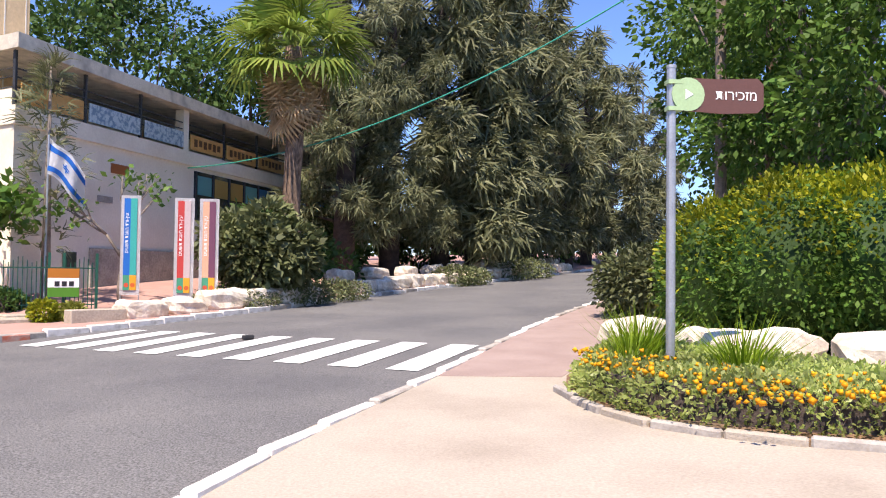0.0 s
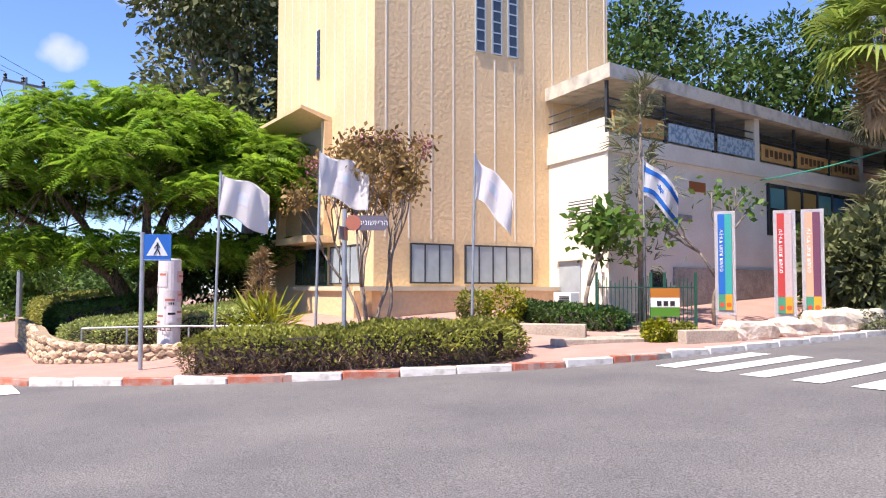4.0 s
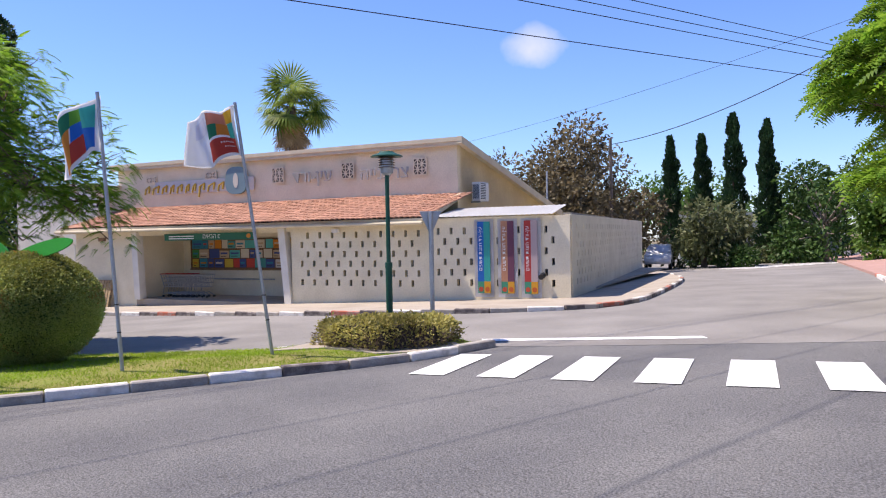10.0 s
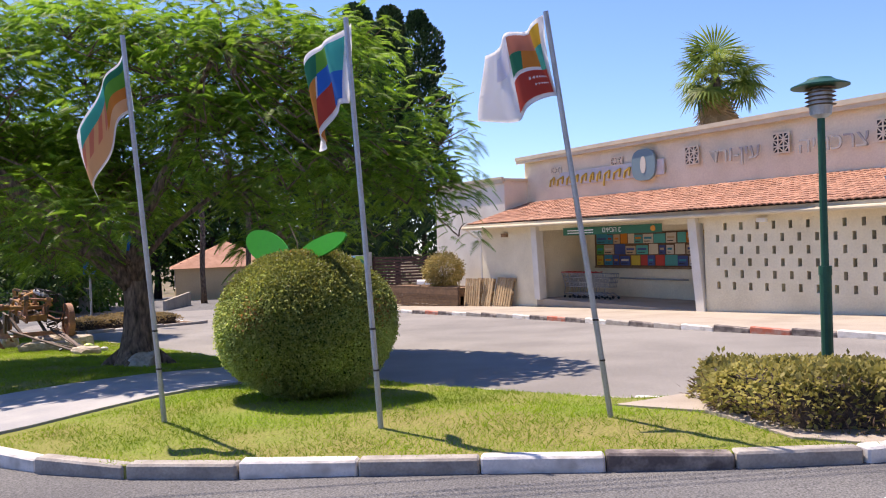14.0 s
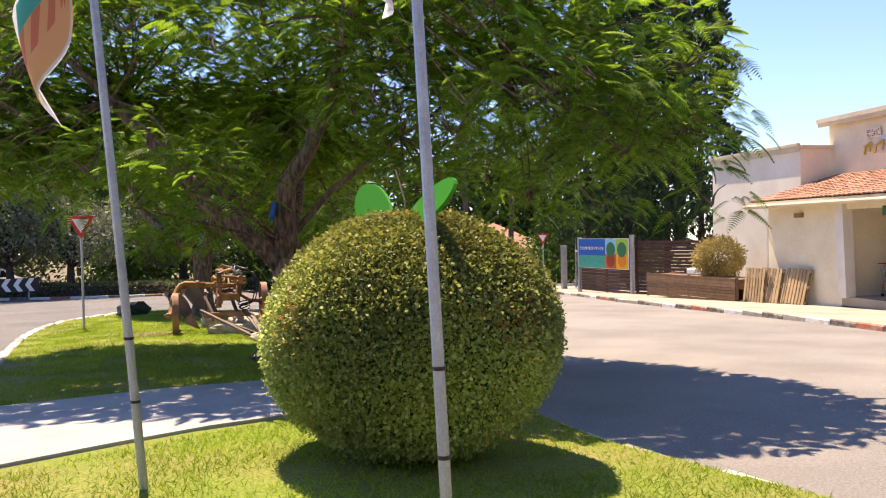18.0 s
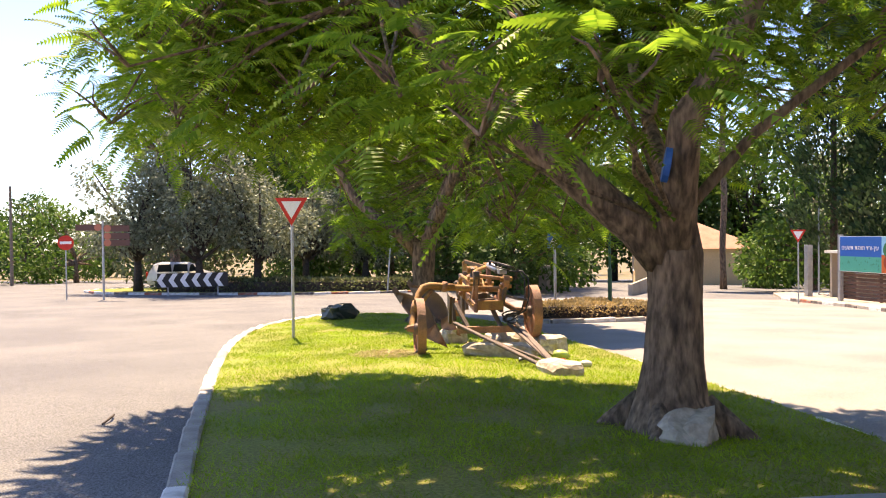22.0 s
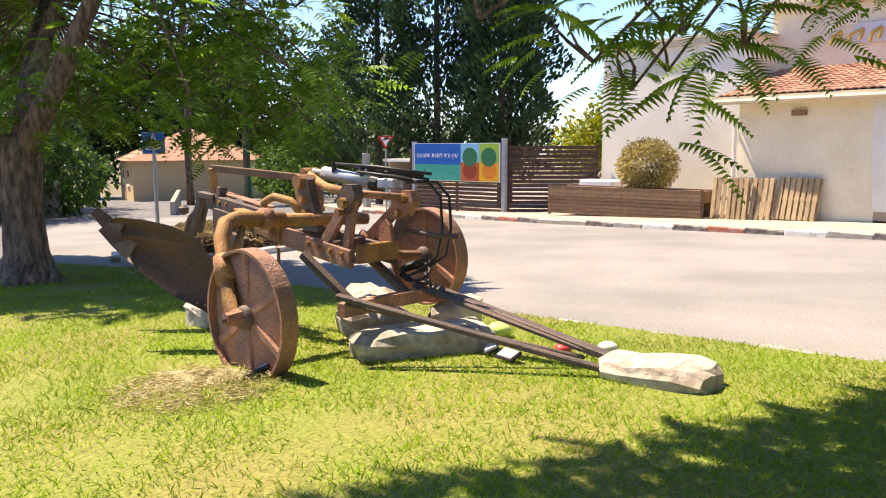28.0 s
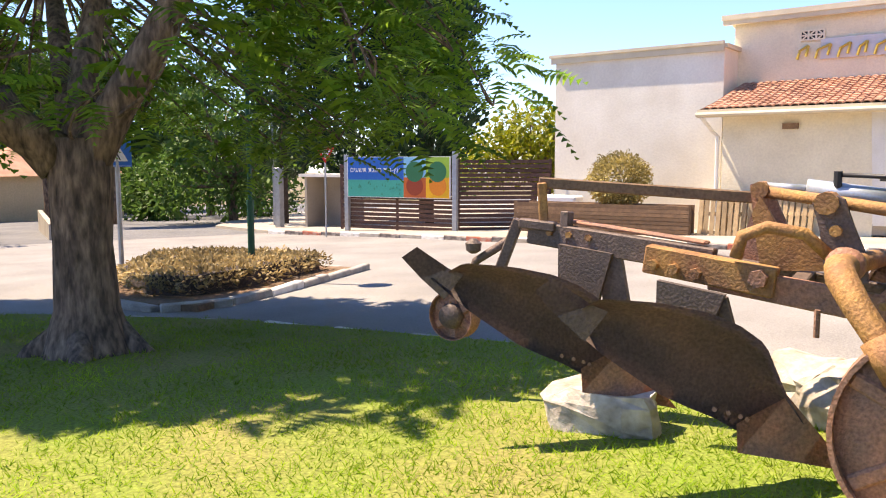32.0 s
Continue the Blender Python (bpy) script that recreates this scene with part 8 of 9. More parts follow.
part("back_panel", box(0.12, 1.28, 0, 1.9, 1.4, 2.1), CONCRETE, kiosk)
part("shelter_roof", box(-0.15, -0.2, 2.1, 2.2, 1.55, 2.22), WHITEPAINT, kiosk)
part("notice", box(-0.03, 0.3, 0.6, -0.01, 0.9, 1.0), BLACK, kiosk)
for x, y in ((-53.3, -31.7),):
    gp = thing("gate_post", x, y, plane_z(x, y) + 0.12, 70, "square grey steel gate post", "post", "gate posts")
    part("shaft", box(-0.14, -0.14, 0, 0.14, 0.14, 2.5, bevel=0.01), STEEL, gp)


def slat_wall(name, a, b, z, high, slats, mat, label, gap=0.02, thick=0.025, post=1.8, seed=1):
    """A fence of horizontal boards between posts."""
    size = math.hypot(b[0] - a[0], b[1] - a[1])
    top = thing(name, a[0], a[1], z, math.degrees(math.atan2(b[1] - a[1], b[0] - a[0])), label, "fence")
    rg = random.Random(seed)
    pitch = high / slats
    for k in range(slats):
        part("board", box(0, -thick, pitch * k + gap / 2 + rg.uniform(-0.004, 0.004), size, rg.uniform(-0.004, 0.004), pitch * (k + 1) - gap / 2), mat, top)
    n = max(1, int(size / post))
    for k in range(n + 1):
        x = size * k / n
        part("fence_post", box(x - 0.04, 0.006, -0.05, x + 0.04, 0.09, high + 0.03), mat, top)
    return top


slat_wall("slat_fence", (-50.35, -28.0), (-49.1, -23.4), plane_z(-50.2, -24.5) + 0.12, 2.35, 15, WOOD_DARK, "tall dark wooden slat fence behind the billboard", 0.035, seed=3)
slat_wall("slat_fence", (-49.05, -23.3), (-50.0, -20.2), plane_z(-50.2, -23) + 0.12, 2.5, 16, WOOD_DARK, "tall dark wooden slat fence by the white wall", 0.035, seed=5)
pl = slat_wall("planter_box", (-46.8, -21.1), (-45.1, -16.0), plane_z(-46.3, -18.7) + 0.14, 0.92, 8, WOOD_WARM, "long wooden planter of weathered boards", 0.012, seed=4)
part("soil", box(0.05, 0.1, 0.5, 5.2, 1.1, 0.86), SOIL, pl)
part("back_board", box(0, 1.1, 0, 5.28, 1.15, 0.9), WOOD_WARM, pl)
fan_bush = blob_tree("dry_bush", -47.1, -17.9, plane_z(-47, -18) + 0.98, 0.3, 0.05, [(0, 0, 0.75, 1.0, 0.95, 0.85)], 6500, 0.1, leaf_material("dry yellow leaves", (0.30, 0.24, 0.08), (0.42, 0.34, 0.13), 0.3), BARK_PALE, "rounded dry yellow bush in the planter", 441, category="bush")
drum = thing("white_tank", -49.0, -19.8, plane_z(-49, -20) + 0.14, 70, "white plastic tank behind the planter", "tank")
part("body", box(-0.7, -0.4, 0, 0.7, 0.4, 1.15, bevel=0.06), WHITE, drum)


def pallet(x, y, z, turn, lean, label, w=1.15, h=1.2):
    top = thing("pallet", x, y, z, turn, label, "pallet", "pallets against the shop wall")
    m = pose(0, 0, 0, -lean)
    for k in range(7):
        a = w * k / 7
        part("slat", box(a + 0.015, -0.14, 0, a + 0.13, -0.12, h, m), WOOD_PALLET, top)
    for z0 in (0.03, h / 2 - 0.05, h - 0.13):
        part("stringer", box(0, -0.12, z0, w, -0.03, z0 + 0.1, m), WOOD_PALLET, top)
    for k in (0, 3, 6):
        a = w * k / 7
        part("slat", box(a + 0.015, -0.03, 0, a + 0.13, -0.01, h, m), WOOD_PALLET, top)
    return top


for k, (x, lean) in enumerate(((-23.75, 7), (-23.1, 12), (-21.9, 14))):
    p = SHOP @ Vector((x, 0.35 + 0.1 * k, 0))
    pallet(p.x, p.y, plane_z(p.x, p.y) + 0.13, SX, lean, "weathered wooden pallet leaning at the wall")


def trolley(m, label="steel shopping trolley in a nested row"):
    top = thing("shopping_trolley", 0, 0, 0, 0, label, "shopping trolley", "shopping trolleys")
    top.matrix_world = m
    basket = bmesh.new()
    for z, k in ((0.45, 0.8), (0.62, 0.9), (0.8, 1.0), (0.95, 1.05)):
        a, b = 0.38 * k, 0.24 * k
        add_tube(basket, [(-a, -b, z), (a, -b, z), (a, b, z), (-a, b, z), (-a, -b, z)], 0.014, 4)
    for i in range(9):
        t = -1 + 2 * i / 8
        for s in (-1, 1):
            add_tube(basket, [(0.3 * t, s * 0.19, 0.45), (0.4 * t, s * 0.25, 0.95)], 0.008, 4)
    for i in range(5):
        t = -1 + 2 * i / 4
        for s in (-1, 1):
            add_tube(basket, [(s * 0.3, 0.19 * t, 0.45), (s * 0.4, 0.25 * t, 0.95)], 0.008, 4)
    part("basket", basket, STEEL, top)
    fr = bmesh.new()
    for s in (-1, 1):
        add_tube(fr, [(0.4, s * 0.22, 0.08), (0.1, s * 0.22, 0.22), (-0.38, s * 0.22, 0.14), (-0.3, s * 0.22, 0.45), (-0.48, s * 0.24, 1.0)], 0.02, 6)
    part("frame", fr, STEEL, top)
    part("handle", tube([(-0.48, -0.27, 1.0), (-0.48, 0.27, 1.0)], 0.02, 8), RED, top, "red plastic handle")
    for sx in (-0.36, 0.38):
        for s in (-1, 1):
            part("wheel", tube([(sx, s * 0.2, 0.05), (sx, s * 0.24, 0.05)], 0.05, 10), BLACK, top)
    return top


first = trolley(SHOP @ pose(-18.45, 1.9, -1.12))
for k in range(1, 7):
    copy_thing(first, SHOP @ pose(-18.45 + 0.27 * k, 1.9 + 0.02 * k, -1.12, 0, 0, (k % 2) * 2))

# ---- chevron board, car, poles, wires, far houses ----
chev = thing("chevron_board", -27.2, -47.1, plane_z(-27.2, -47.1) + 0.15, 165, "black and white chevron board on the roundabout", "road sign")
part("board", box(-1.7, -0.02, 0.35, 1.7, 0.02, 1.05), BLACK, chev)
for k in range(6):
    x = -1.5 + 0.55 * k
    part("chevron", plate([(x, 0.36), (x + 0.24, 0.36), (x + 0.02, 0.7), (x + 0.24, 1.04), (x, 1.04), (x - 0.22, 0.7)], -0.024, 0.003), WHITE, chev)
for x in (-1.2, 1.2):
    part("leg", box(x - 0.03, 0.025, -0.1, x + 0.03, 0.06, 0.9), STEEL, chev)
ne = sign_post("no_entry_sign", -21.4, -46.0, plane_z(-21.4, -46) + 0.0, 172, 2.9, "round red no entry sign on a post")
b = part("sign_plate", plate(disc(0, 2.6, 0.34), -0.035), RED, ne)
part("bar", plate([(-0.24, 2.54), (0.24, 2.54), (0.24, 2.66), (-0.24, 2.66)], -0.042), WHITE, b)
fing = sign_post("finger_sign", -22.9, -45.2, plane_z(-22.9, -45.2), 165, 3.6, "post with several brown and orange direction signs", 0.05, "street sign")
for z, s in ((3.3, -1), (3.25, 1), (2.9, 1), (2.6, 1)):
    b = part("blade", plate([(0.05 * s, z - 0.14), (1.15 * s, z - 0.14), (1.15 * s, z + 0.14), (0.05 * s, z + 0.14)][:: s], -0.03, 0.02), BROWN, fing)
    part("round_end", plate(disc(0.2 * s, z, 0.16, 12), -0.034, 0.025), TERRA, b)
    part("text_bar", box(min(0.45 * s, 1.0 * s), -0.036, z - 0.03, max(0.45 * s, 1.0 * s), -0.031, z + 0.03), WHITE, b)


def car(x, y, z, turn, paint, label, size=4.4):
    top = thing("parked_car", x, y, z, turn, label, "car")
    prof = [(-2.15, 0.35), (-2.2, 0.75), (-2.1, 1.0), (-1.75, 1.55), (-1.3, 1.68), (0.3, 1.66), (0.75, 1.5), (1.25, 1.08), (2.0, 0.95), (2.2, 0.7), (2.2, 0.35)]
    bm = bmesh.new()
    sides = []
    for s in (-1, 1):
        sides.append([bm.verts.new((px, s * (0.88 if pz < 1.1 else 0.88 - 0.28 * (pz - 1.1)), pz)) for px, pz in prof])
    bm.faces.new(sides[0])
    bm.faces.new(sides[1][::-1])
    for i in range(len(prof)):
        j = (i + 1) % len(prof)
        bm.faces.new((sides[0][j], sides[0][i], sides[1][i], sides[1][j]))
    bmesh.ops.bevel(bm, geom=bm.edges[:], offset=0.05, segments=2, affect="EDGES")
    part("body", bm, paint, top, flat=False)
    for s in (-1, 1):
        for a, b in ((-1.6, -0.75), (-0.68, 0.2), (0.27, 0.85)):
            bm = bmesh.new()
            vs = [bm.verts.new((px, s * (0.9 - 0.28 * (pz - 1.1)), pz)) for px, pz in ((a, 1.12), (b, 1.12), (b - 0.03 if b < 0.5 else b - 0.35, 1.56), (a + 0.1, 1.56))]
            bm.faces.new(vs)
            bmesh.ops.solidify(bm, geom=bm.faces[:], thickness=0.01)
            part("side_window", bm, GLASS_DARK, top)
        for px in (-1.35, 1.4):
            wheel = part("tyre", tube([(px, s * 0.7, 0.33), (px, s * 0.91, 0.33)], 0.33, 18), BLACK, top)
            part("rim", tube([(px, s * 0.9, 0.33), (px, s * 0.92, 0.33)], 0.2, 12), STEEL, wheel)
        part("headlight", box(2.08, s * 0.55 - 0.15, 0.72, 2.22, s * 0.55 + 0.15, 0.85), WHITE, top)
        part("tail_light", box(-2.23, s * 0.7 - 0.1, 0.8, -2.1, s * 0.7 + 0.1, 1.1), RED, top)
    bm = bmesh.new()
    vs = [bm.verts.new(p) for p in ((-2.12, -0.7, 1.05), (-2.12, 0.7, 1.05), (-1.8, 0.62, 1.5), (-1.8, -0.62, 1.5))]
    bm.faces.new(vs)
    bmesh.ops.solidify(bm, geom=bm.faces[:], thickness=0.01)
    part("rear_window", bm, GLASS_DARK, top)
    return top


CARWHITE = material("white car paint", (0.75, 0.75, 0.76), 0.25, spec=0.6, scale=3, fine=0.02)
car(-28.6, -57.5, plane_z(-28.6, -57.5) + 0.12, 172, CARWHITE, "white estate car parked beyond the roundabout")
car(-66.2, 16.9, plane_z(-66.2, 16.9) + 0.12, -20, CARWHITE, "white car parked at the street's end")
car(-15.0, -64, plane_z(-15, -64), 95, material("dark red car paint", (0.16, 0.02, 0.03), 0.25, spec=0.6, scale=3, fine=0.02), "dark red car parked at the roadside")


def utility_pole(x, y, z, high, mat, label, arm=False, r=0.13):
    top = thing("utility_pole", x, y, z, 0, label, "utility pole", "utility poles")
    part("shaft", tube([(0, 0, -0.1), (0, 0, high)], [r, r * 0.7], 10), mat, top)
    if arm:
        part("crossarm", box(-0.05, -0.95, high - 0.35, 0.05, 0.95, high - 0.25), STEEL, top)
        for yy in (-0.85, -0.1, 0.8):
            part("insulator", turned([(0.05, high - 0.25), (0.09, high - 0.2), (0.05, high - 0.12), (0.09, high - 0.06), (0.04, high)], 10), BLACK, top).location = (0, yy, 0)
        part("jumper", tube([(0, -0.9, high - 0.2), (0.1, -1.1, high - 0.7), (0.05, -0.9, high - 1.2)], 0.02, 6), BLACK, top)
    return top


WOODPOLE = material("grey pole wood", (0.24, 0.19, 0.15), 0.9, second=(0.16, 0.13, 0.10), scale=6, fine=0.15)
utility_pole(-37.5, 18.1, plane_z(-37.5, 18.1), 11.3, STEEL, "tall steel power pole with crossarm and insulators", True)
utility_pole(-60, 12.2, plane_z(-60, 12.2), 8.6, WOODPOLE, "wooden utility pole behind the shop")
utility_pole(-55, 7.5, plane_z(-55, 7.5), 6.2, STEEL, "thin grey pole behind the shop", r=0.07)
utility_pole(6.1, 19.0, side_z(6.1, 19), 11, WOODPOLE, "pale wooden utility pole among the trees", r=0.15)
utility_pole(7.6, 19.8, side_z(7.6, 19.8), 11, BARK, "thin brown trunk-like pole among trees", r=0.12)
utility_pole(-19.0, -74, plane_z(-19, -74), 7.5, WOODPOLE, "grey utility pole at the far road")
utility_pole(-55.8, -33.0, plane_z(-55.8, -33), 6, STEEL, "thin lamp pole behind the gate", r=0.05)


def cable(a, b, sag, r, mat, label):
    a, b = Vector(a), Vector(b)
    pts = [a.lerp(b, k / 24) - Vector((0, 0, 4 * sag * (k / 24) * (1 - k / 24))) for k in range(25)]
    ob = part("overhead_cable", tube(pts, r, 5), mat, None)
    return tagged(ob, label, "cable", "overhead cables")


pz = plane_z(-37.5, 18.1)
for k, dy in enumerate((-0.85, -0.1, 0.8)):
    cable((-37.5, 18.1 + dy, pz + 11.35), (0.0 + 2.0 * k, -27 + 2.5 * k, 7.5), 0.3, 0.010, BLACK, "thin black overhead power cable")
for lift, far in ((0.0, 0.0), (0.55, 1.2), (0.76, 1.6), (0.96, 2.1)):
    cable((-37.5, 18.1, 6.05 + lift), (0.5, -35.2, 5.0 + far), 0.15, 0.011, BLACK, "thin black overhead power cable")
cable((-37.5, 18.1, pz + 9.4), (-60, 12.2, plane_z(-60, 12.2) + 8.2), 0.7, 0.022, BLACK, "thick black overhead cable to the street pole")
cable((-37.5, 18.1, pz + 9.9), (-75, -4, 7.5), 0.7, 0.009, BLACK, "thin grey overhead cable above the roofs")
GREENCABLE = plain("green cable", (0.03, 0.32, 0.22), 0.5)
cable((-9.7, 29.0, 5.25), (6.1, 19.0, 9.6), 1.15, 0.022, GREENCABLE, "green cable slung across the road")


def house(x, y, z, turn, w, d, h, roof_h, label, wall, roof, flat_roof=False):
    top = thing("house", x, y, z, turn, label, "house")
    part("wall", box(-w / 2, -d / 2, -1.6, w / 2, d / 2, h), wall, top)
    if flat_roof:
        part("roof", box(-w / 2 - 0.3, -d / 2 - 0.4, h, w / 2 + 0.3, d / 2 + 0.3, h + 0.3), WHITEPAINT, top)
    else:
        bm = bmesh.new()
        e = 0.5
        c = [bm.verts.new(p) for p in ((-w / 2 - e, -d / 2 - e, h), (w / 2 + e, -d / 2 - e, h), (w / 2 + e, d / 2 + e, h), (-w / 2 - e, d / 2 + e, h))]
        r0, r1 = bm.verts.new((-w * 0.1, 0, h + roof_h)), bm.verts.new((w * 0.1, 0, h + roof_h))
        for f in ((c[0], c[1], r1, r0), (c[1], c[2], r1), (c[2], c[3], r0, r1), (c[3], c[0], r0), c[::-1]):
            bm.faces.new(f)
        rf = part("roof", bm, roof, top)
        for k in range(8):
            t = (k + 0.5) / 8
            part("tile_course", box(-(w / 2 + e) * (1 - t) - w * 0.1 * t, -(d / 2 + e) * (1 - t) - 0.03, h + roof_h * t, (w / 2 + e) * (1 - t) + w * 0.1 * t, -(d / 2 + e) * (1 - t) + 0.05, h + roof_h * t + 0.05), roof, rf)
    for k in range(2):
        window(top, -w * 0.3 + k * w * 0.4, h * 0.35, -w * 0.12 + k * w * 0.4, h * 0.75, -d / 2 - 0.02, 2, GLASS_DARK, WHITEPAINT)
    return top


house(-73.4, -59.4, plane_z(-73.4, -59.4) + 0.25, 50, 10, 10, 3.0, 2.5, "tan cottage with a red hipped tile roof", STUCCO, TILE)
house(-78, -12, plane_z(-78, -12), 70, 10, 8, 3.0, 2.4, "cottage with red roof behind the fence", WHITEWALL, TILE)
house(-88, 32, plane_z(-88, 32), 75, 14, 8, 4.2, 0, "low white flat-roofed house", WHITEPAINT, WHITEPAINT, True)
gw = thing("garden_wall", -52, -42, plane_z(-52, -42), 40, "low concrete garden wall by the lane", "wall")
part("wall_body", box(-5, 0, -0.2, 5, 0.2, 0.8), CONCRETE, gw)
for x, y in ((-46.5, -44), (-43, -46.5)):
    ub = thing("utility_box", x, y, plane_z(x, y), 30, "grey utility cabinet by the lane", "cabinet", "utility cabinets")
    part("cabinet", box(-0.4, -0.25, 0, 0.4, 0.25, 1.6, bevel=0.02), KERB_GREY, ub)

# ---- the old plough on the lawn ----
PX, PY = -25.05, -17.08
PZ = -1.09
plough = thing("old_plough", PX, PY, PZ, 158.9, "rusty old tractor plough on display", "plough")


def wheel(x, y, z, r, nm):
    """A solid iron wheel: dished disc with three ribs, a rim and a hub; its axle runs along x."""
    w = new(nm)
    w.parent = plough
    w.location = (x, y, z)
    axis = Matrix(((0, 0, 1, 0), (1, 0, 0, 0), (0, 1, 0, 0), (0, 0, 0, 1)))
    bm = turned([(0.06, -0.03), (r * 0.55, -0.015), (r * 0.97, -0.02), (r * 0.97, 0.02), (r * 0.55, 0.02), (0.06, 0.03)], 40)
    bm.transform(axis)
    part("disc", bm, RUST, w, flat=False)
    bm = bmesh.new()
    seg = 44
    for k in range(seg):
        a, b = 2 * math.pi * k / seg, 2 * math.pi * (k + 1) / seg
        q = []
        for ang in (a, b):
            q.append([bm.verts.new((xx, rr * math.cos(ang), rr * math.sin(ang))) for xx, rr in ((-0.065, r), (0.065, r), (0.065, r * 0.955), (-0.065, r * 0.955))])
        for i in range(4):
            j = (i + 1) % 4
            bm.faces.new((q[0][i], q[0][j], q[1][j], q[1][i]))
    bmesh.ops.remove_doubles(bm, verts=bm.verts[:], dist=1e-5)
    part("rim", bm, RUST, w)
    for k in range(6):
        a = math.pi * k / 3 + 0.5
        m = Matrix.Rotation(a, 4, "X")
        part("rib", box(-0.035, 0.07, -0.035, 0.03, r * 0.95, 0.035, m, 0.012), RUST, w)
    bm = turned([(0.075, -0.09), (0.09, -0.05), (0.09, 0.07), (0.06, 0.1)], 16)
    bm.transform(axis)
    part("hub", bm, RUST_DARK, w, flat=False)
    return w


wheel(0.0, 0.0, 0.49, 0.48, "front_wheel")
wheel(1.84, 0.11, 0.72, 0.42, "front_wheel")
wheel(1.0, 2.94, 0.54, 0.17, "tail_wheel")
cr = part("crank_axle", tube([(-0.1, 0.0, 0.5), (-0.12, 0.05, 0.52), (-0.04, 0.24, 0.78), (0.03, 0.4, 1.0), (0.11, 0.47, 1.1), (0.22, 0.49, 1.13), (0.62, 0.48, 1.1)], [0.05, 0.055, 0.055, 0.06, 0.066, 0.064, 0.06], 12), OCHRE, plough, "ochre cranked axle", False)
part("axle_nut", tube([(-0.2, 0, 0.5), (-0.06, 0, 0.5)], [0.045, 0.07], 8), RUST, cr)
part("axle_bolt", tube([(-0.235, 0, 0.5), (-0.19, 0, 0.5)], 0.028, 6), RUST_DARK, cr)
part("crank_collar", tube([(-0.06, 0.2, 0.72), (-0.01, 0.31, 0.88)], 0.078, 14), OCHRE, cr, flat=False)
part("crank_collar", tube([(0.42, 0.49, 1.12), (0.5, 0.485, 1.11)], 0.085, 14), RUST, cr, flat=False)
part("crank_stay", tube([(0.06, 0.3, 0.86), (0.24, 0.46, 1.06)], 0.03, 8), OCHRE, cr, flat=False)
part("stub_axle", tube([(1.84, 0.11, 0.72), (1.55, 0.15, 0.75), (1.25, 0.3, 0.95)], 0.045, 10), RUST, plough, flat=False)
part("cross_tube", tube([(0.55, 0.49, 1.1), (1.4, 0.4, 1.06)], 0.052, 12), OCHRE, plough, flat=False)


def bar(nm, a, b, wide, tall, mat, parent=None, label="", bevel=0.008):
    """A straight bar of rectangular section between two points."""
    a, b = Vector(a), Vector(b)
    m = Matrix.Translation(a) @ (b - a).to_track_quat("Z", "X").to_matrix().to_4x4()
    return part(nm, box(-tall / 2, -wide / 2, 0, tall / 2, wide / 2, (b - a).length, m, bevel), mat, parent or plough, label)


def bolts(parent, a, b, count, r, mat, x_out=0.03):
    """A row of hexagonal bolt heads on the near face of a bar."""
    a, b = Vector(a), Vector(b)
    for k in range(count):
        p = a.lerp(b, (k + 0.5) / count)
        part("bolt", tube([p, p - Vector((x_out, 0, 0))], r, 6), mat, parent)


# the frame: a near and a far beam, the ochre coupling, the front plate and the rear beam
near = bar("side_beam", (0.9, -0.02, 0.80), (0.88, 1.2, 0.96), 0.06, 0.15, RUST, label="rusty frame beam")
bolts(near, (0.87, 0.0, 0.83), (0.86, 0.55, 0.9), 4, 0.022, OCHRE)
far = bar("side_beam", (1.3, -0.08, 0.80), (1.18, 1.3, 0.98), 0.06, 0.15, RUST_DARK)
och = bar("coupling_beam", (0.87, 0.85, 0.95), (0.87, 1.56, 1.04), 0.11, 0.16, OCHRE, label="ochre coupling beam with bolts")
bolts(och, (0.815, 1.2, 0.97), (0.815, 1.56, 1.02), 3, 0.032, OCHRE, 0.05)
bolts(och, (0.815, 0.86, 0.97), (0.815, 1.0, 0.985), 1, 0.05, RUST, 0.06)
part("front_plate", box(0.9, -0.10, 0.77, 1.32, -0.06, 0.92, bevel=0.008), OCHRE, plough, "ochre front plate")
part("front_tray", box(0.9, -0.06, 0.77, 1.32, 0.22, 0.79), RUST, plough)
part("front_lug", prism([(-0.08, 0.9), (0.08, 0.9), (0.06, 1.05), (0.0, 1.09), (-0.05, 1.04)], -0.02, 0.02, Matrix.Translation((1.28, 0, 0)) @ Matrix(((0, 0, 1, 0), (1, 0, 0, 0), (0, 1, 0, 0), (0, 0, 0, 1)))), RUST, plough)
rear = bar("rear_beam", (0.98, 1.2, 1.03), (1.06, 2.4, 1.14), 0.08, 0.15, RUST_DARK, label="dark rear beam with worn paint")
bolts(rear, (1.0, 1.9, 1.12), (1.02, 2.3, 1.15), 3, 0.022, OCHRE)
bar("top_strap", (1.02, 1.25, 1.13), (1.12, 2.2, 1.22), 0.09, 0.02, RUST)
bar("cross_member", (0.9, 0.3, 0.86), (1.28, 0.3, 0.88), 0.09, 0.1, RUST_DARK)
bar("cross_member", (0.9, 0.75, 0.92), (1.24, 0.75, 0.94), 0.09, 0.1, RUST_DARK)


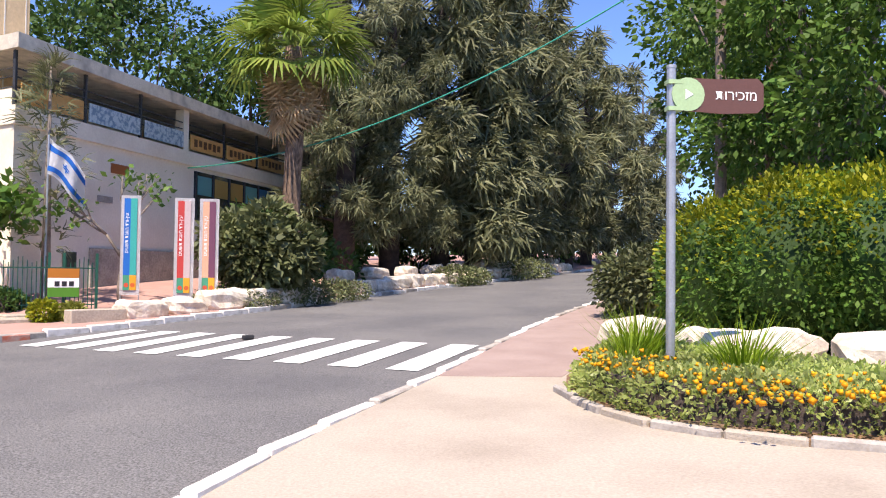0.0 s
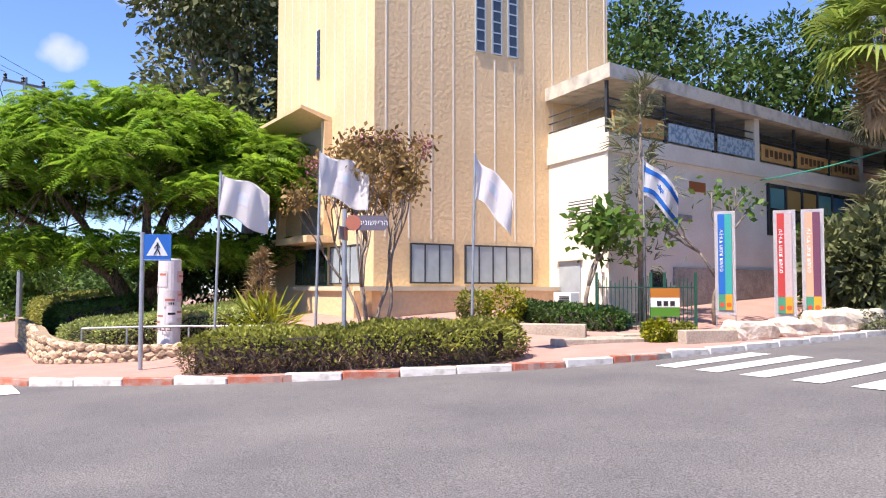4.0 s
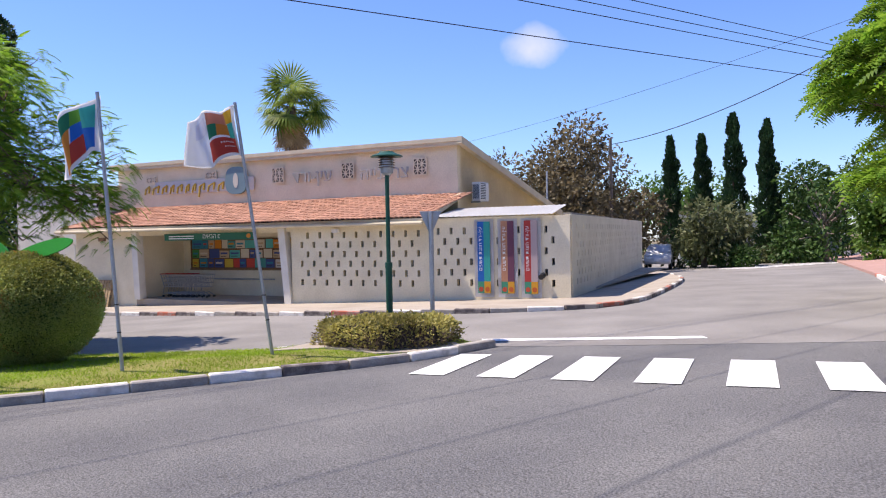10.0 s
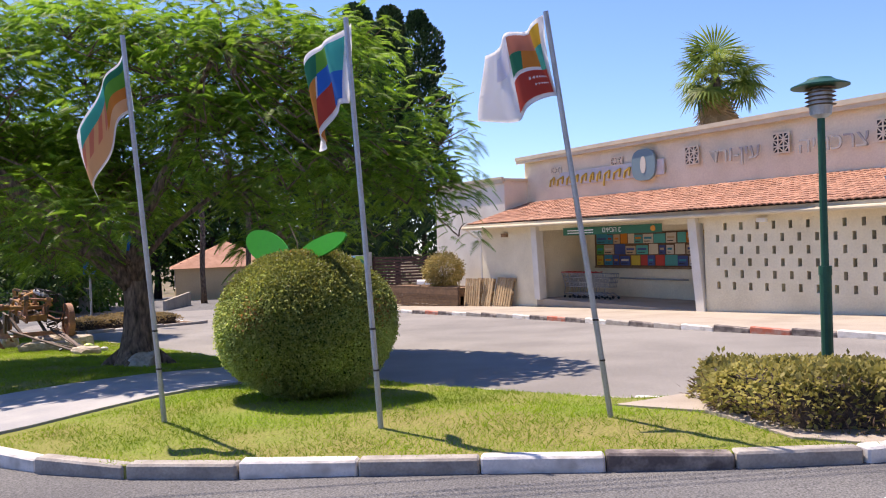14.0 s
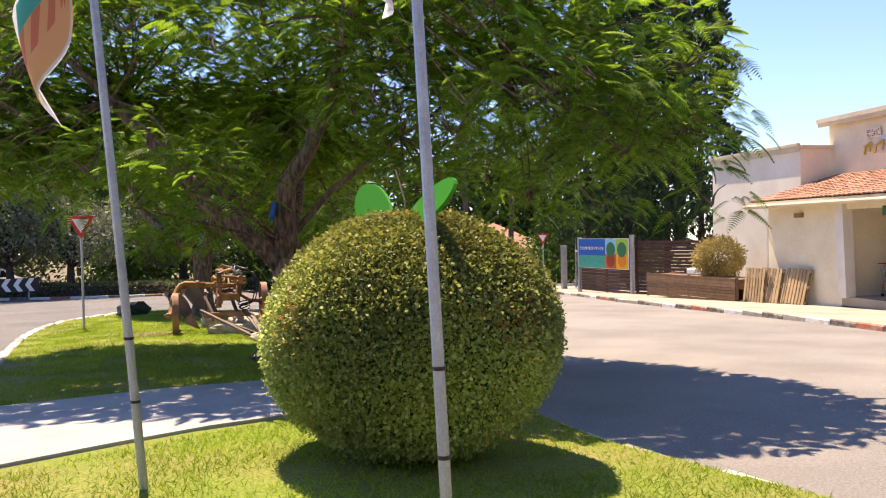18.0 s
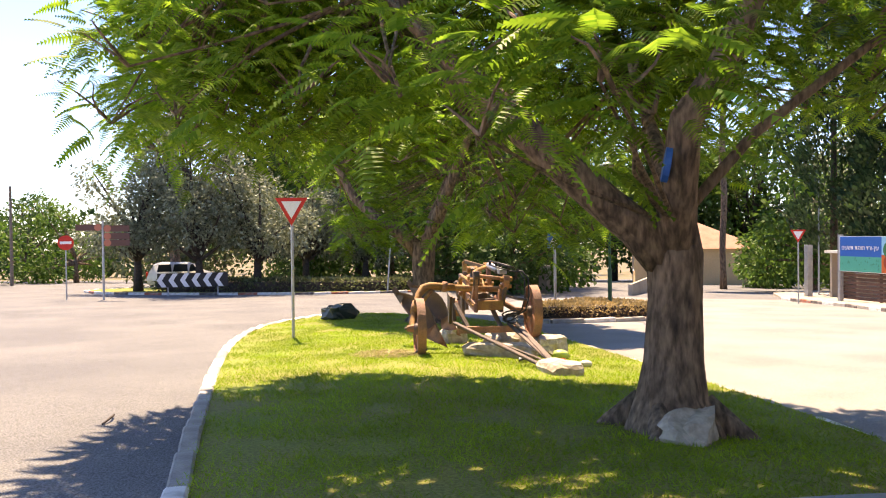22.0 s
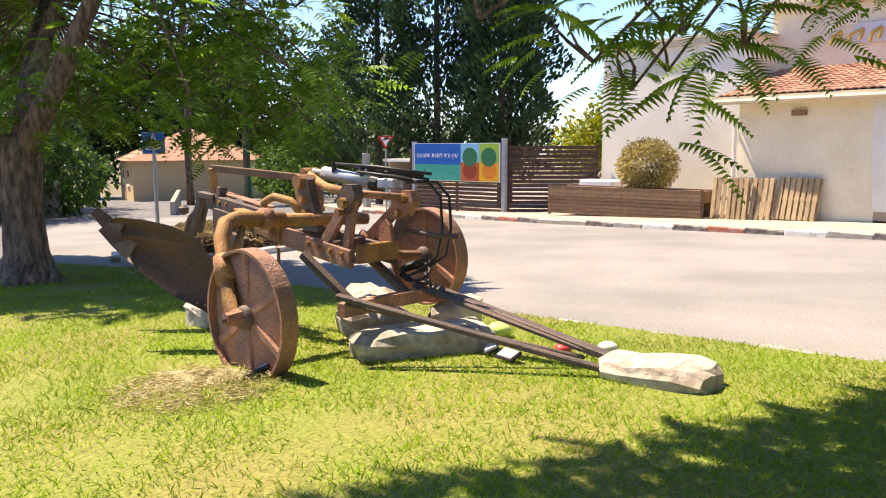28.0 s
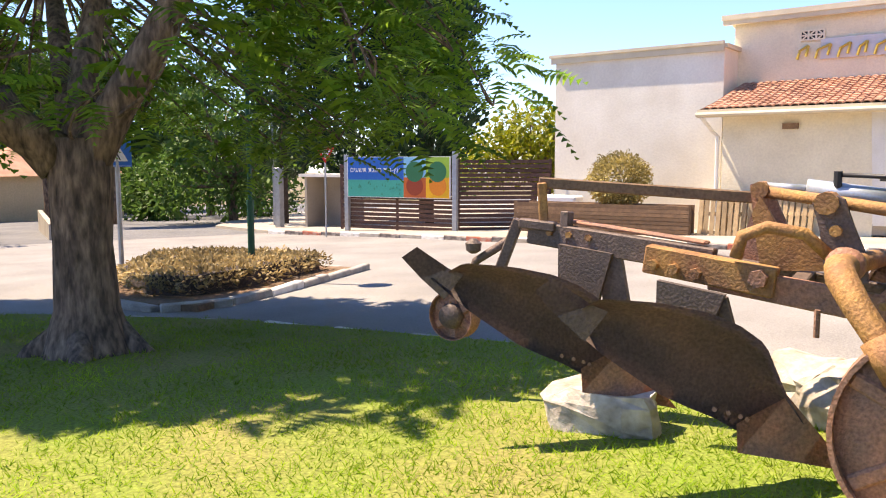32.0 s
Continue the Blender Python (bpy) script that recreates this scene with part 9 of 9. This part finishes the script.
def plate_link(nm, pts, thick, x, mat, holes=()):
    """A flat link of sheet iron in a plane across x, with pins through it."""
    ob = part(nm, prism(pts, -thick / 2, thick / 2, Matrix.Translation((x, 0, 0)) @ Matrix(((0, 0, 1, 0), (1, 0, 0, 0), (0, 1, 0, 0), (0, 0, 0, 1)))), mat, plough)
    for y, z, r in holes:
        part("pin", tube([(x - thick / 2 - 0.05, y, z), (x + thick / 2 + 0.05, y, z)], r, 10), OCHRE, ob)
    return ob


# lifting gear: the lever at the back, three forked arms, the long tube, the ram, pipes and hoses
plate_link("lever", [(1.1, 1.0), (0.92, 0.98), (0.86, 1.2), (0.96, 1.42), (1.02, 1.48), (1.08, 1.46), (1.06, 1.3), (1.12, 1.12)], 0.06, 1.28, RUST, ((1.02, 1.43, 0.05), (0.95, 1.12, 0.035)))
plate_link("lever", [(0.98, 0.98), (0.55, 1.0), (0.7, 1.14), (0.9, 1.24), (1.0, 1.4), (1.04, 1.3)], 0.03, 1.14, OCHRE)
plate_link("arm", [(0.62, 0.98), (0.42, 0.98), (0.44, 1.12), (0.50, 1.26), (0.55, 1.40), (0.63, 1.44), (0.70, 1.38), (0.66, 1.24)], 0.07, 0.94, RUST_DARK, ((0.63, 1.38, 0.06), (0.55, 1.12, 0.04), (0.58, 1.24, 0.03)))
bar("arm", (0.9, 0.34, 0.88), (0.9, -0.02, 1.28), 0.05, 0.1, RUST)
bar("arm", (0.92, 0.06, 0.88), (0.9, -0.06, 1.3), 0.05, 0.09, RUST)
plate_link("arm_head", [(0.06, 1.14), (-0.04, 1.16), (-0.12, 1.3), (-0.08, 1.38), (0.02, 1.38), (0.1, 1.26)], 0.09, 0.9, RUST_DARK, ((0.0, 1.24, 0.04), (0.04, 1.17, 0.03)))
bar("arm", (1.3, 0.26, 0.9), (1.35, -0.14, 1.24), 0.05, 0.1, RUST)
bar("arm", (1.32, -0.02, 0.86), (1.35, -0.2, 1.26), 0.05, 0.09, RUST_DARK)
plate_link("arm_head", [(-0.1, 1.08), (-0.18, 1.12), (-0.28, 1.24), (-0.24, 1.32), (-0.14, 1.32), (-0.04, 1.22)], 0.09, 1.35, RUST, ((-0.18, 1.26, 0.04), (-0.12, 1.14, 0.03)))
part("lifting_tube", tube([(1.26, 1.0, 1.42), (1.0, 0.5, 1.37), (0.92, 0.3, 1.345), (0.92, -0.04, 1.31)], 0.034, 12), OCHRE, plough, "pale worn lifting tube", False)
part("lifting_tube", tube([(0.92, -0.04, 1.31), (1.1, -0.12, 1.29), (1.35, -0.2, 1.26)], 0.03, 10), RUST, plough, flat=False)
part("tube_band", tube([(0.95, 0.2, 1.338), (0.945, 0.18, 1.336)], 0.04, 12), BLACK, plough)
ram = part("ram", tube([(1.26, 0.78, 1.44), (1.31, 0.2, 1.37)], 0.058, 14), STEEL, plough, "grey hydraulic ram", False)
part("ram_rod", tube([(1.3, 1.0, 1.45), (1.26, 0.78, 1.44)], 0.024, 10), STEEL, ram, flat=False)
part("ram_cap", tube([(1.31, 0.2, 1.37), (1.318, 0.12, 1.36)], 0.066, 12), BLACK, ram)
part("valve", box(1.26, -0.1, 1.33, 1.38, 0.1, 1.41, bevel=0.01), STEEL, plough)
for dx, dz, y0, y1 in ((0.0, 0.08, 0.6, -0.35), (0.06, 0.06, 0.42, -0.2), (0.1, 0.03, 0.3, -0.22), (-0.05, 0.02, 0.25, -0.2)):
    part("pipe", tube([(1.24 + dx, y0, 1.44 + dz), (1.3 + dx, (y0 + y1) / 2, 1.42 + dz), (1.44 + dx, y1, 1.37 + dz)], 0.013, 6), BLACK, plough, "thin dark hydraulic pipe", False)
for x, y, z in ((1.24, 0.62, 1.5), (1.28, 0.3, 1.46), (1.3, 0.08, 1.44)):
    part("fitting", tube([(x, y, z - 0.05), (x, y, z + 0.04)], 0.022, 8), BLACK, plough)
for off in (0.0, 0.05):
    part("hose", tube([(1.4, -0.1, 1.38), (1.55 + off, -0.2 - off, 1.38), (1.62 + off, -0.27 - off, 1.26), (1.63 + off, -0.28 - off, 1.0), (1.58 + off, -0.26 - off, 0.78), (1.46, -0.2, 0.66)], 0.013, 6), BLACK, plough, "black hydraulic hose", False)
for k in range(4):
    part("hose_coil", tube([(1.42 + (0.10 + 0.012 * k) * math.cos(a), -0.18 + 0.12 * math.sin(a), 0.64 + 0.025 * k + 0.06 * math.sin(a + k)) for a in (2 * math.pi * i / 14 for i in range(15))], 0.013, 5), BLACK, plough, flat=False)
part("handle_bar", tube([(1.35, -0.1, 1.0), (1.5, -0.34, 0.96), (1.62, -0.46, 0.95)], 0.022, 8), RUST_DARK, plough, flat=False)
# flat pole to the rear post, and the rear gear
bar("flat_pole", (1.06, 2.34, 1.46), (1.3, 1.0, 1.38), 0.03, 0.07, WOOD_WARM, label="weathered flat pole")
bar("rear_post", (1.07, 2.3, 1.1), (1.06, 2.32, 1.46), 0.08, 0.06, OCHRE, label="ochre rear post")
bar("rear_post", (1.03, 2.14, 1.0), (1.06, 2.14, 1.28), 0.06, 0.09, RUST_DARK)
bar("rear_leg", (1.02, 2.46, 1.22), (0.98, 2.62, 0.78), 0.06, 0.07, RUST_DARK)
bar("rear_leg", (1.12, 2.52, 1.2), (1.08, 2.66, 0.8), 0.05, 0.06, RUST_DARK)
bar("rear_strut", (1.0, 2.44, 1.2), (1.02, 2.2, 1.18), 0.08, 0.06, RUST_DARK)
part("rear_strut", tube([(1.02, 2.5, 1.1), (1.05, 2.8, 0.92), (1.0, 2.94, 0.54)], 0.03, 8), RUST_DARK, plough, flat=False)
part("knob", turned([(0.02, 0.0), (0.05, 0.02), (0.055, 0.07), (0.02, 0.1)], 12), RUST_DARK, plough).location = (0.98, 2.78, 0.98)


def mouldboard(tail, upper, lower, point, label):
    """A long twisted ploughing blade. tail: its narrow rear end; upper, lower: the edges from the tail
    forwards as (x, y, z); point: the share in front, as corners."""
    bm = bmesh.new()

    def sample(line, k):
        t = k * (len(line) - 1)
        a = min(int(t), len(line) - 2)
        return Vector(line[a]).lerp(Vector(line[a + 1]), t - a)

    n, m, rows = 26, 7, []
    for i in range(n + 1):
        u = i / n
        top_p, low_p = sample(upper, u), sample(lower, u)
        row = []
        for k in range(m + 1):
            v = k / m
            p = low_p.lerp(top_p, v)
            p.x += 0.10 * math.sin(math.pi * v) - 0.12 * v * (1 - u)
            row.append(bm.verts.new(p))
        rows.append(row)
    for a, b in zip(rows, rows[1:]):
        for k in range(m):
            bm.faces.new((a[k], a[k + 1], b[k + 1], b[k]))
    bmesh.ops.solidify(bm, geom=bm.faces[:], thickness=0.014)
    board = part("mouldboard", bm, RUST_DARK, plough, label, False)
    for nm, pts, mat in (("tail_piece", tail, RUST_DARK), ("share", point, RUST)):
        bm = bmesh.new()
        bm.faces.new([bm.verts.new(p) for p in pts])
        bmesh.ops.solidify(bm, geom=bm.faces[:], thickness=0.016)
        part(nm, bm, mat, board)
    for k in range(4):
        p = sample(lower, 0.72 + 0.08 * k) + Vector((-0.012, 0, 0.05 + 0.02 * k))
        part("rivet", tube([p, p + Vector((-0.012, 0, 0))], 0.012, 6), RUST, board)
    return board


UPPER = [(-0.18, 1.48, 0.93), (-0.14, 1.41, 0.98), (0.01, 1.19, 0.955), (0.12, 1.01, 0.91), (0.21, 0.88, 0.84), (0.27, 0.78, 0.75), (0.33, 0.69, 0.5), (0.37, 0.62, 0.36)]
LOWER = [(-0.27, 1.61, 0.88), (-0.24, 1.57, 0.84), (-0.15, 1.42, 0.69), (0.0, 1.19, 0.5), (0.07, 1.08, 0.44), (0.14, 0.98, 0.39), (0.21, 0.88, 0.32), (0.24, 0.83, 0.26)]
TAIL = [(-0.33, 1.70, 1.0), (-0.28, 1.63, 1.06), (-0.18, 1.48, 0.935), (-0.14, 1.41, 0.9), (-0.2, 1.5, 0.76), (-0.27, 1.61, 0.88)]
POINT = [(0.2, 0.89, 0.36), (0.2, 0.88, 0.22), (0.36, 0.62, 0.17), (0.5, 0.42, 0.12), (0.42, 0.55, 0.3), (0.34, 0.69, 0.49)]
mouldboard(TAIL, UPPER, LOWER, POINT, "dark polished mouldboard")
shift = lambda pts: [(x + 0.35, y + 0.93, z + 0.06) for x, y, z in pts]
mouldboard([(x - 0.02, y + 0.05, z) for x, y, z in shift(TAIL)], shift(UPPER), shift(LOWER), shift(POINT), "dark polished mouldboard")
SIDE = Matrix(((0, 0, 1, 0), (1, 0, 0, 0), (0, 1, 0, 0), (0, 0, 0, 1)))
for x, pts in ((0.62, [(1.42, 0.95), (1.06, 0.9), (1.16, 0.62), (1.2, 0.42), (1.34, 0.45), (1.42, 0.72)]), (0.66, [(1.2, 0.9), (1.06, 0.88), (0.95, 0.5), (1.12, 0.5)]),
               (0.95, [(2.15, 1.08), (1.8, 1.04), (1.88, 0.75), (1.9, 0.5), (2.1, 0.55), (2.15, 0.85)]), (0.99, [(1.92, 1.05), (1.76, 1.02), (1.68, 0.62), (1.84, 0.6)])):
    part("plough_leg", prism(pts, 0, 0.05, Matrix.Translation((x, 0, 0)) @ SIDE), RUST_DARK, plough)
part("hanging_bolt", tube([(0.66, 0.62, 0.86), (0.66, 0.62, 0.72)], 0.015, 6), RUST, plough)
part("curved_link", tube([(0.8, 1.05, 1.08), (0.8, 1.02, 1.2), (0.82, 0.9, 1.25), (0.86, 0.72, 1.22), (0.9, 0.6, 1.1)], 0.035, 8), OCHRE, plough, flat=False)
# drawbar
for a, b, r in (((1.5, -0.15, 0.56), (1.64, -2.25, 0.17), 0.045), ((0.5, -0.33, 0.61), (1.58, -2.15, 0.14), 0.035), ((0.55, -0.36, 0.55), (1.6, -1.7, 0.2), 0.022), ((1.38, -0.2, 0.56), (1.6, -1.8, 0.24), 0.03)):
    a, b = Vector(a), Vector(b)
    m = Matrix.Translation(a) @ (b - a).to_track_quat("Z", "Y").to_matrix().to_4x4()
    part("drawbar", box(-r, -r * 0.55, 0, r, r * 0.55, (b - a).length, m, 0.008), RUST_DARK, plough)
part("hitch", box(1.57, -2.42, 0.08, 1.7, -2.1, 0.2, None, 0.02), RUST_DARK, plough)
part("cross_plate", box(0.55, -0.36, 0.44, 1.5, -0.28, 0.54, pose(0, 0, 0, 0, 0, 2)), RUST, plough)
part("under_frame", tube([(0.6, 0.2, 0.85), (0.75, -0.2, 0.5)], 0.04, 8), RUST_DARK, plough)
part("under_frame", tube([(1.15, 0.2, 0.85), (1.25, -0.25, 0.52)], 0.04, 8), RUST_DARK, plough)
# stones below it
rng = random.Random(451)
for x, y, sx, sy, sz, a in ((-26.4, -18.45, 0.66, 0.4, 0.32, 75), (-26.0, -16.2, 1.12, 0.46, 0.24, 138), (-26.5, -16.9, 0.75, 0.5, 0.38, 40), (-25.76, -14.38, 0.76, 0.46, 0.2, 75), (-26.9, -17.2, 0.5, 0.4, 0.4, 20), (-26.95, -16.3, 0.6, 0.4, 0.34, 10)):
    ob = part("lawn_stone", boulder(rng, sx, sy, sz, 0.24), LAWN_ROCK, None)
    ob.matrix_world = pose(x, y, lawn_z(x, y) - 0.04, 0, 0, a)
    tagged(ob, "pale rough stone under the old plough", "stone", "stones under the plough")
plq = part("ground_slab", boulder(random.Random(5), 1.0, 0.85, 0.07, 0.08), material("dusty slab", (0.40, 0.33, 0.22), 0.95, second=(0.26, 0.23, 0.12), scale=6, bump=0.9, bump_scale=30, fine=0.3), None)
plq.matrix_world = pose(-24.52, -17.12, lawn_z(-24.5, -17.1) - 0.068, 0, 0, 20)
tagged(plq, "flat slab sunk in the lawn under dry clippings", "slab")
nr = np.random.default_rng(470)
k = 3200
a, d = nr.uniform(0, 2 * np.pi, k), 0.62 * np.sqrt(nr.random(k)) * (0.75 + 0.25 * nr.random(k))
xs, ys = -24.52 + d * np.cos(a), -17.12 + d * np.sin(a)
p = np.stack([xs, ys, np.array([lawn_z(q, r) for q, r in zip(xs, ys)]) + nr.uniform(0.0, 0.035, k)], 1)
clip = baked("dry_clippings", np.array([(0, 0.05, 0), (0, -0.05, 0), (1, 0, 0.0)]), [(0, 1, 2)], turns_to(np.stack([np.cos(a * 7), np.sin(a * 7), nr.uniform(-0.1, 0.25, k)], 1), nr.uniform(0.03, 0.08, k), nr, 1.5), p, leaf_material("straw", (0.32, 0.26, 0.12), (0.44, 0.36, 0.17), 0.2), None)
tagged(clip, "pale dry grass clippings round a slab", "grass", kind="stuff")
for x, y, a in ((-26.09, -15.65, 20), (-25.92, -15.46, 60), (-25.0, -16.9, 10)):
    so = thing("solar_lamp", x, y, lawn_z(x, y) + 0.01, a, "small solar garden lamp lying in the grass", "garden lamp", "solar lamps")
    part("frame", box(-0.09, -0.06, 0.03, 0.09, 0.06, 0.06, pose(0, 0, 0, 25), 0.008), BLACK, so)
    part("cell", box(-0.075, -0.045, 0.061, 0.075, 0.045, 0.064, pose(0, 0, 0, 25)), BLIND, so)
for x, y, c, r in ((-26.9, -15.9, (0.55, 0.7, 0.2), 0.11), (-26.4, -15.2, (0.6, 0.06, 0.06), 0.07), (-26.6, -14.9, (0.65, 0.65, 0.6), 0.08)):
    bm = bmesh.new()
    bmesh.ops.create_icosphere(bm, subdivisions=2, radius=r)
    for v in bm.verts:
        v.co = Vector((v.co.x * 1.2, v.co.y, v.co.z * 0.7)) + Vector(noise.noise_vector(v.co * 9)) * r * 0.15
    ob = part("plastic_litter", bm, plain("litter", c, 0.4), None, flat=False)
    ob.location = (x, y, lawn_z(x, y) + r * 0.5)
    tagged(ob, "small bright plastic thing in the grass", "litter")
bag = part("dark_tarpaulin", boulder(random.Random(7), 0.9, 0.6, 0.4, 0.35), plain("dark green plastic", (0.03, 0.05, 0.05), 0.5), None)
bag.matrix_world = pose(-26.9, -25.6, lawn_z(-26.9, -25.6), 0, 0, 30)
tagged(bag, "crumpled dark plastic bag on the grass", "bag")
tw = part("fallen_twig", tube([(-0.2, 0, 0.01), (0, 0.03, 0.03), (0.22, 0, 0.01)], 0.012, 5), BARK_DARK, None)
tw.matrix_world = pose(-20.3, -14.6, plane_z(-20.3, -14.6) + 0.01, 0, 0, 70)
tagged(tw, "short dry twig on the road", "twig")

# ---- grass of the lawn ----
nr = np.random.default_rng(500)
ring = LAWN + LAWN[:1]


def in_ring(x, y):
    odd = np.zeros(len(x), bool)
    for (ax, ay), (bx_, by_) in zip(ring, ring[1:]):
        if ay == by_:
            continue
        hit_ = ((ay > y) != (by_ > y)) & (x < (bx_ - ax) * (y - ay) / (by_ - ay) + ax)
        odd ^= hit_
    return odd


x, y = nr.uniform(-30.8, -19, 560000), nr.uniform(-28.6, 2, 560000)
near = np.minimum(np.hypot(x + 20.6, y + 15), np.hypot(x + 21.5, y + 4))
keep = in_ring(x, y) & (nr.random(len(x)) < np.clip(1.5 - 0.09 * near, 0.35, 1.0))
keep &= ~((y > -10.3 + 0.3 * (-19.5 - x) * 0.9) & (y < -6.6) & (y < -6.75) & (y > -10.2 + (-20 - x) * 0.32))
keep &= ~in_outline(x, y, CONCRETE_END)
rim = np.array([away(p, q, LAWN_OUT) for p, q in zip(x[keep], y[keep])])
worn = np.array([noise.noise(Vector((p * 1.3, q * 1.3, 0))) for p, q in zip(x[keep], y[keep])])
x, y = x[keep], y[keep]
left_over = nr.random(len(x)) < np.clip(1.0 - 1.6 * np.clip(worn - 0.05 + 0.35 * np.exp(-rim), 0, 1), 0.12, 1)
x, y = x[left_over], y[left_over]
z = np.array([lawn_z(a, b) for a, b in zip(x, y)])
a, e = nr.uniform(0, 2 * np.pi, len(x)), nr.uniform(0.25, 1.2, len(x))
w = np.stack([np.cos(a) * np.cos(e), np.sin(a) * np.cos(e), np.sin(e)], 1)
g = baked("grass", np.array([(0, 0.08, 0), (0, -0.08, 0), (1, 0, 0.0)]), [(0, 1, 2)], turns_to(w, nr.uniform(0.03, 0.062, len(x)), nr, 1.5), np.stack([x, y, z], 1), GRASS, None)
tagged(g, "short sunlit grass blades of the lawn", "grass", kind="stuff")


# ---- clay tiles of the shop canopy, and other many-pieced surfaces ----
tile_me = bpy.data.meshes.new("roof_tile")
bm = bmesh.new()
seg = 5
rows = []
for y in (0.0, 0.37):
    rows.append([bm.verts.new((0.105 * math.cos(math.pi * (1 - k / seg)), y, 0.055 * math.sin(math.pi * k / seg) + (0.022 if y == 0 else 0.0))) for k in range(seg + 1)])
for k in range(seg):
    bm.faces.new((rows[0][k], rows[0][k + 1], rows[1][k + 1], rows[1][k]))
front = [bm.verts.new(v.co + Vector((0, 0.0, -0.03))) for v in rows[0]]
for k in range(seg):
    bm.faces.new((rows[0][k + 1], rows[0][k], front[k], front[k + 1]))
bm.to_mesh(tile_me)
bm.free()
tile_me.materials.append(TILE)
slope = math.atan2(0.97, 4.2)
rng = random.Random(31)
canopy = thing("tile_roof", 0, 0, 0, 0, "sloping red clay tile canopy roof", "roof")
canopy.matrix_world = SHOP
far_v, far_f = [], []
tv = np.array([v.co for v in tile_me.vertices])
tf = [tuple(p.vertices) for p in tile_me.polygons]
count = 0
for i in range(88):
    x = -4.9 - 0.215 * i - 0.1
    for j in range(13):
        y = -0.62 + 0.33 * j
        bend = (0.08 - 0.04 * max(0.0, min(1.0, y / 3.6))) * max(0.0, -x - 9.0)
        m = pose(x + rng.uniform(-0.008, 0.008), y + bend, 1.93 + (y + 0.6) * math.tan(slope) + rng.uniform(-0.004, 0.006), math.degrees(slope) + rng.uniform(-1, 1), rng.uniform(-2, 2), rng.uniform(-1.2, 1.2))
        if count < 300:
            ob = new("roof_tile", tile_me)
            ob.parent = canopy
            ob.matrix_basis = m
            count += 1
        else:
            k = len(far_v)
            far_v += [tuple(m @ Vector(v)) for v in tv]
            far_f += [tuple(a + k for a in f) for f in tf]
me = bpy.data.meshes.new("roof_tiles")
me.from_pydata(far_v, [], far_f)
rest = link_mesh("roof_tiles", me, material("clay roof tile run", (0.47, 0.255, 0.17), 0.85, second=(0.37, 0.19, 0.12), scale=1.5, bump=0.3, bump_scale=50, fine=0.15, island=0.22), canopy)
tagged(rest, kind="stuff")

# rubble stones of the low wall round the planting
wall_core = [(-36, 17.35), (-22.0, 10.95), (-20.9, 10.45), (-19.6, 10.35), (-18.5, 10.9), (-17.7, 11.8), (-17.0, 12.5)]
rubble = thing("rubble_wall", 0, 0, 0, 0, "low curved wall of rounded rubble stones", "wall")
core_line = rounded(wall_core)
bm = bmesh.new()
left, right = [], []
for i, (x, y) in enumerate(core_line):
    a, b = core_line[max(0, i - 1)], core_line[min(len(core_line) - 1, i + 1)]
    d = math.hypot(b[0] - a[0], b[1] - a[1])
    nx, ny = -(b[1] - a[1]) / d, (b[0] - a[0]) / d
    k = smooth((-17.5 - x) / 6.0)
    hgt = 0.38 + 0.42 * k
    zz = tower_z(x, y)
    for s, side_list in ((-0.12, left), (0.12, right)):
        side_list.append((bm.verts.new((x + nx * s, y + ny * s, zz - 0.2)), bm.verts.new((x + nx * s, y + ny * s, plane_z(x, y) + 0.12 + hgt))))
for i in range(len(core_line) - 1):
    bm.faces.new((left[i][0], left[i + 1][0], left[i + 1][1], left[i][1]))
    bm.faces.new((right[i][0], right[i][1], right[i + 1][1], right[i + 1][0]))
    bm.faces.new((left[i][1], left[i + 1][1], right[i + 1][1], right[i][1]))
part("mortar", bm, material("wall mortar", (0.34, 0.27, 0.19), 0.95, second=(0.26, 0.2, 0.14), scale=5, bump=0.6, bump_scale=25, fine=0.2), rubble)
stone_meshes = []
rng = random.Random(461)
STONE = material("rubble stone", (0.60, 0.49, 0.35), 0.95, second=(0.44, 0.31, 0.2), scale=4, bump=0.7, bump_scale=20, fine=0.15, objects=0.25)
for k in range(8):
    bm = bmesh.new()
    bmesh.ops.create_icosphere(bm, subdivisions=2 if k < 4 else 1, radius=0.5)
    off = Vector((k * 7.3, k * 2.1, 0))
    for v in bm.verts:
        v.co = Vector((v.co.x * 1.25, v.co.y * 0.8, v.co.z)) + Vector(noise.noise_vector(v.co * 2.5 + off)) * 0.14
    me = bpy.data.meshes.new("rubble_stone")
    bm.to_mesh(me)
    bm.free()
    me.materials.append(STONE)
    stone_meshes.append(me)
made = 0
for x, y, a in reversed(along(core_line, 0.23)):
    k = smooth((-17.5 - x) / 6.0)
    hgt = 0.38 + 0.42 * k
    rows = max(3, round(hgt / 0.155))
    for j in range(rows):
        if made >= 300:
            break
        z = plane_z(x, y) + 0.12 + hgt * (j + 0.55) / rows + rng.uniform(-0.02, 0.02)
        nx, ny = -math.sin(a), math.cos(a)
        sgn = -1 if (nx * (x + 27) + ny * (y - 20)) < 0 else 1
        s = rng.uniform(0.16, 0.27)
        ob = new("rubble_stone", rng.choice(stone_meshes))
        ob.parent = rubble
        off = (0.1 if j % 2 else 0)
        ob.matrix_basis = pose(x + sgn * nx * 0.12 + off * math.cos(a), y + sgn * ny * 0.12 + off * math.sin(a), z, rng.uniform(-20, 20), rng.uniform(-20, 20), math.degrees(a) + rng.uniform(-15, 15)) @ Matrix.Diagonal((s, s, s * 0.8, 1))
        made += 1
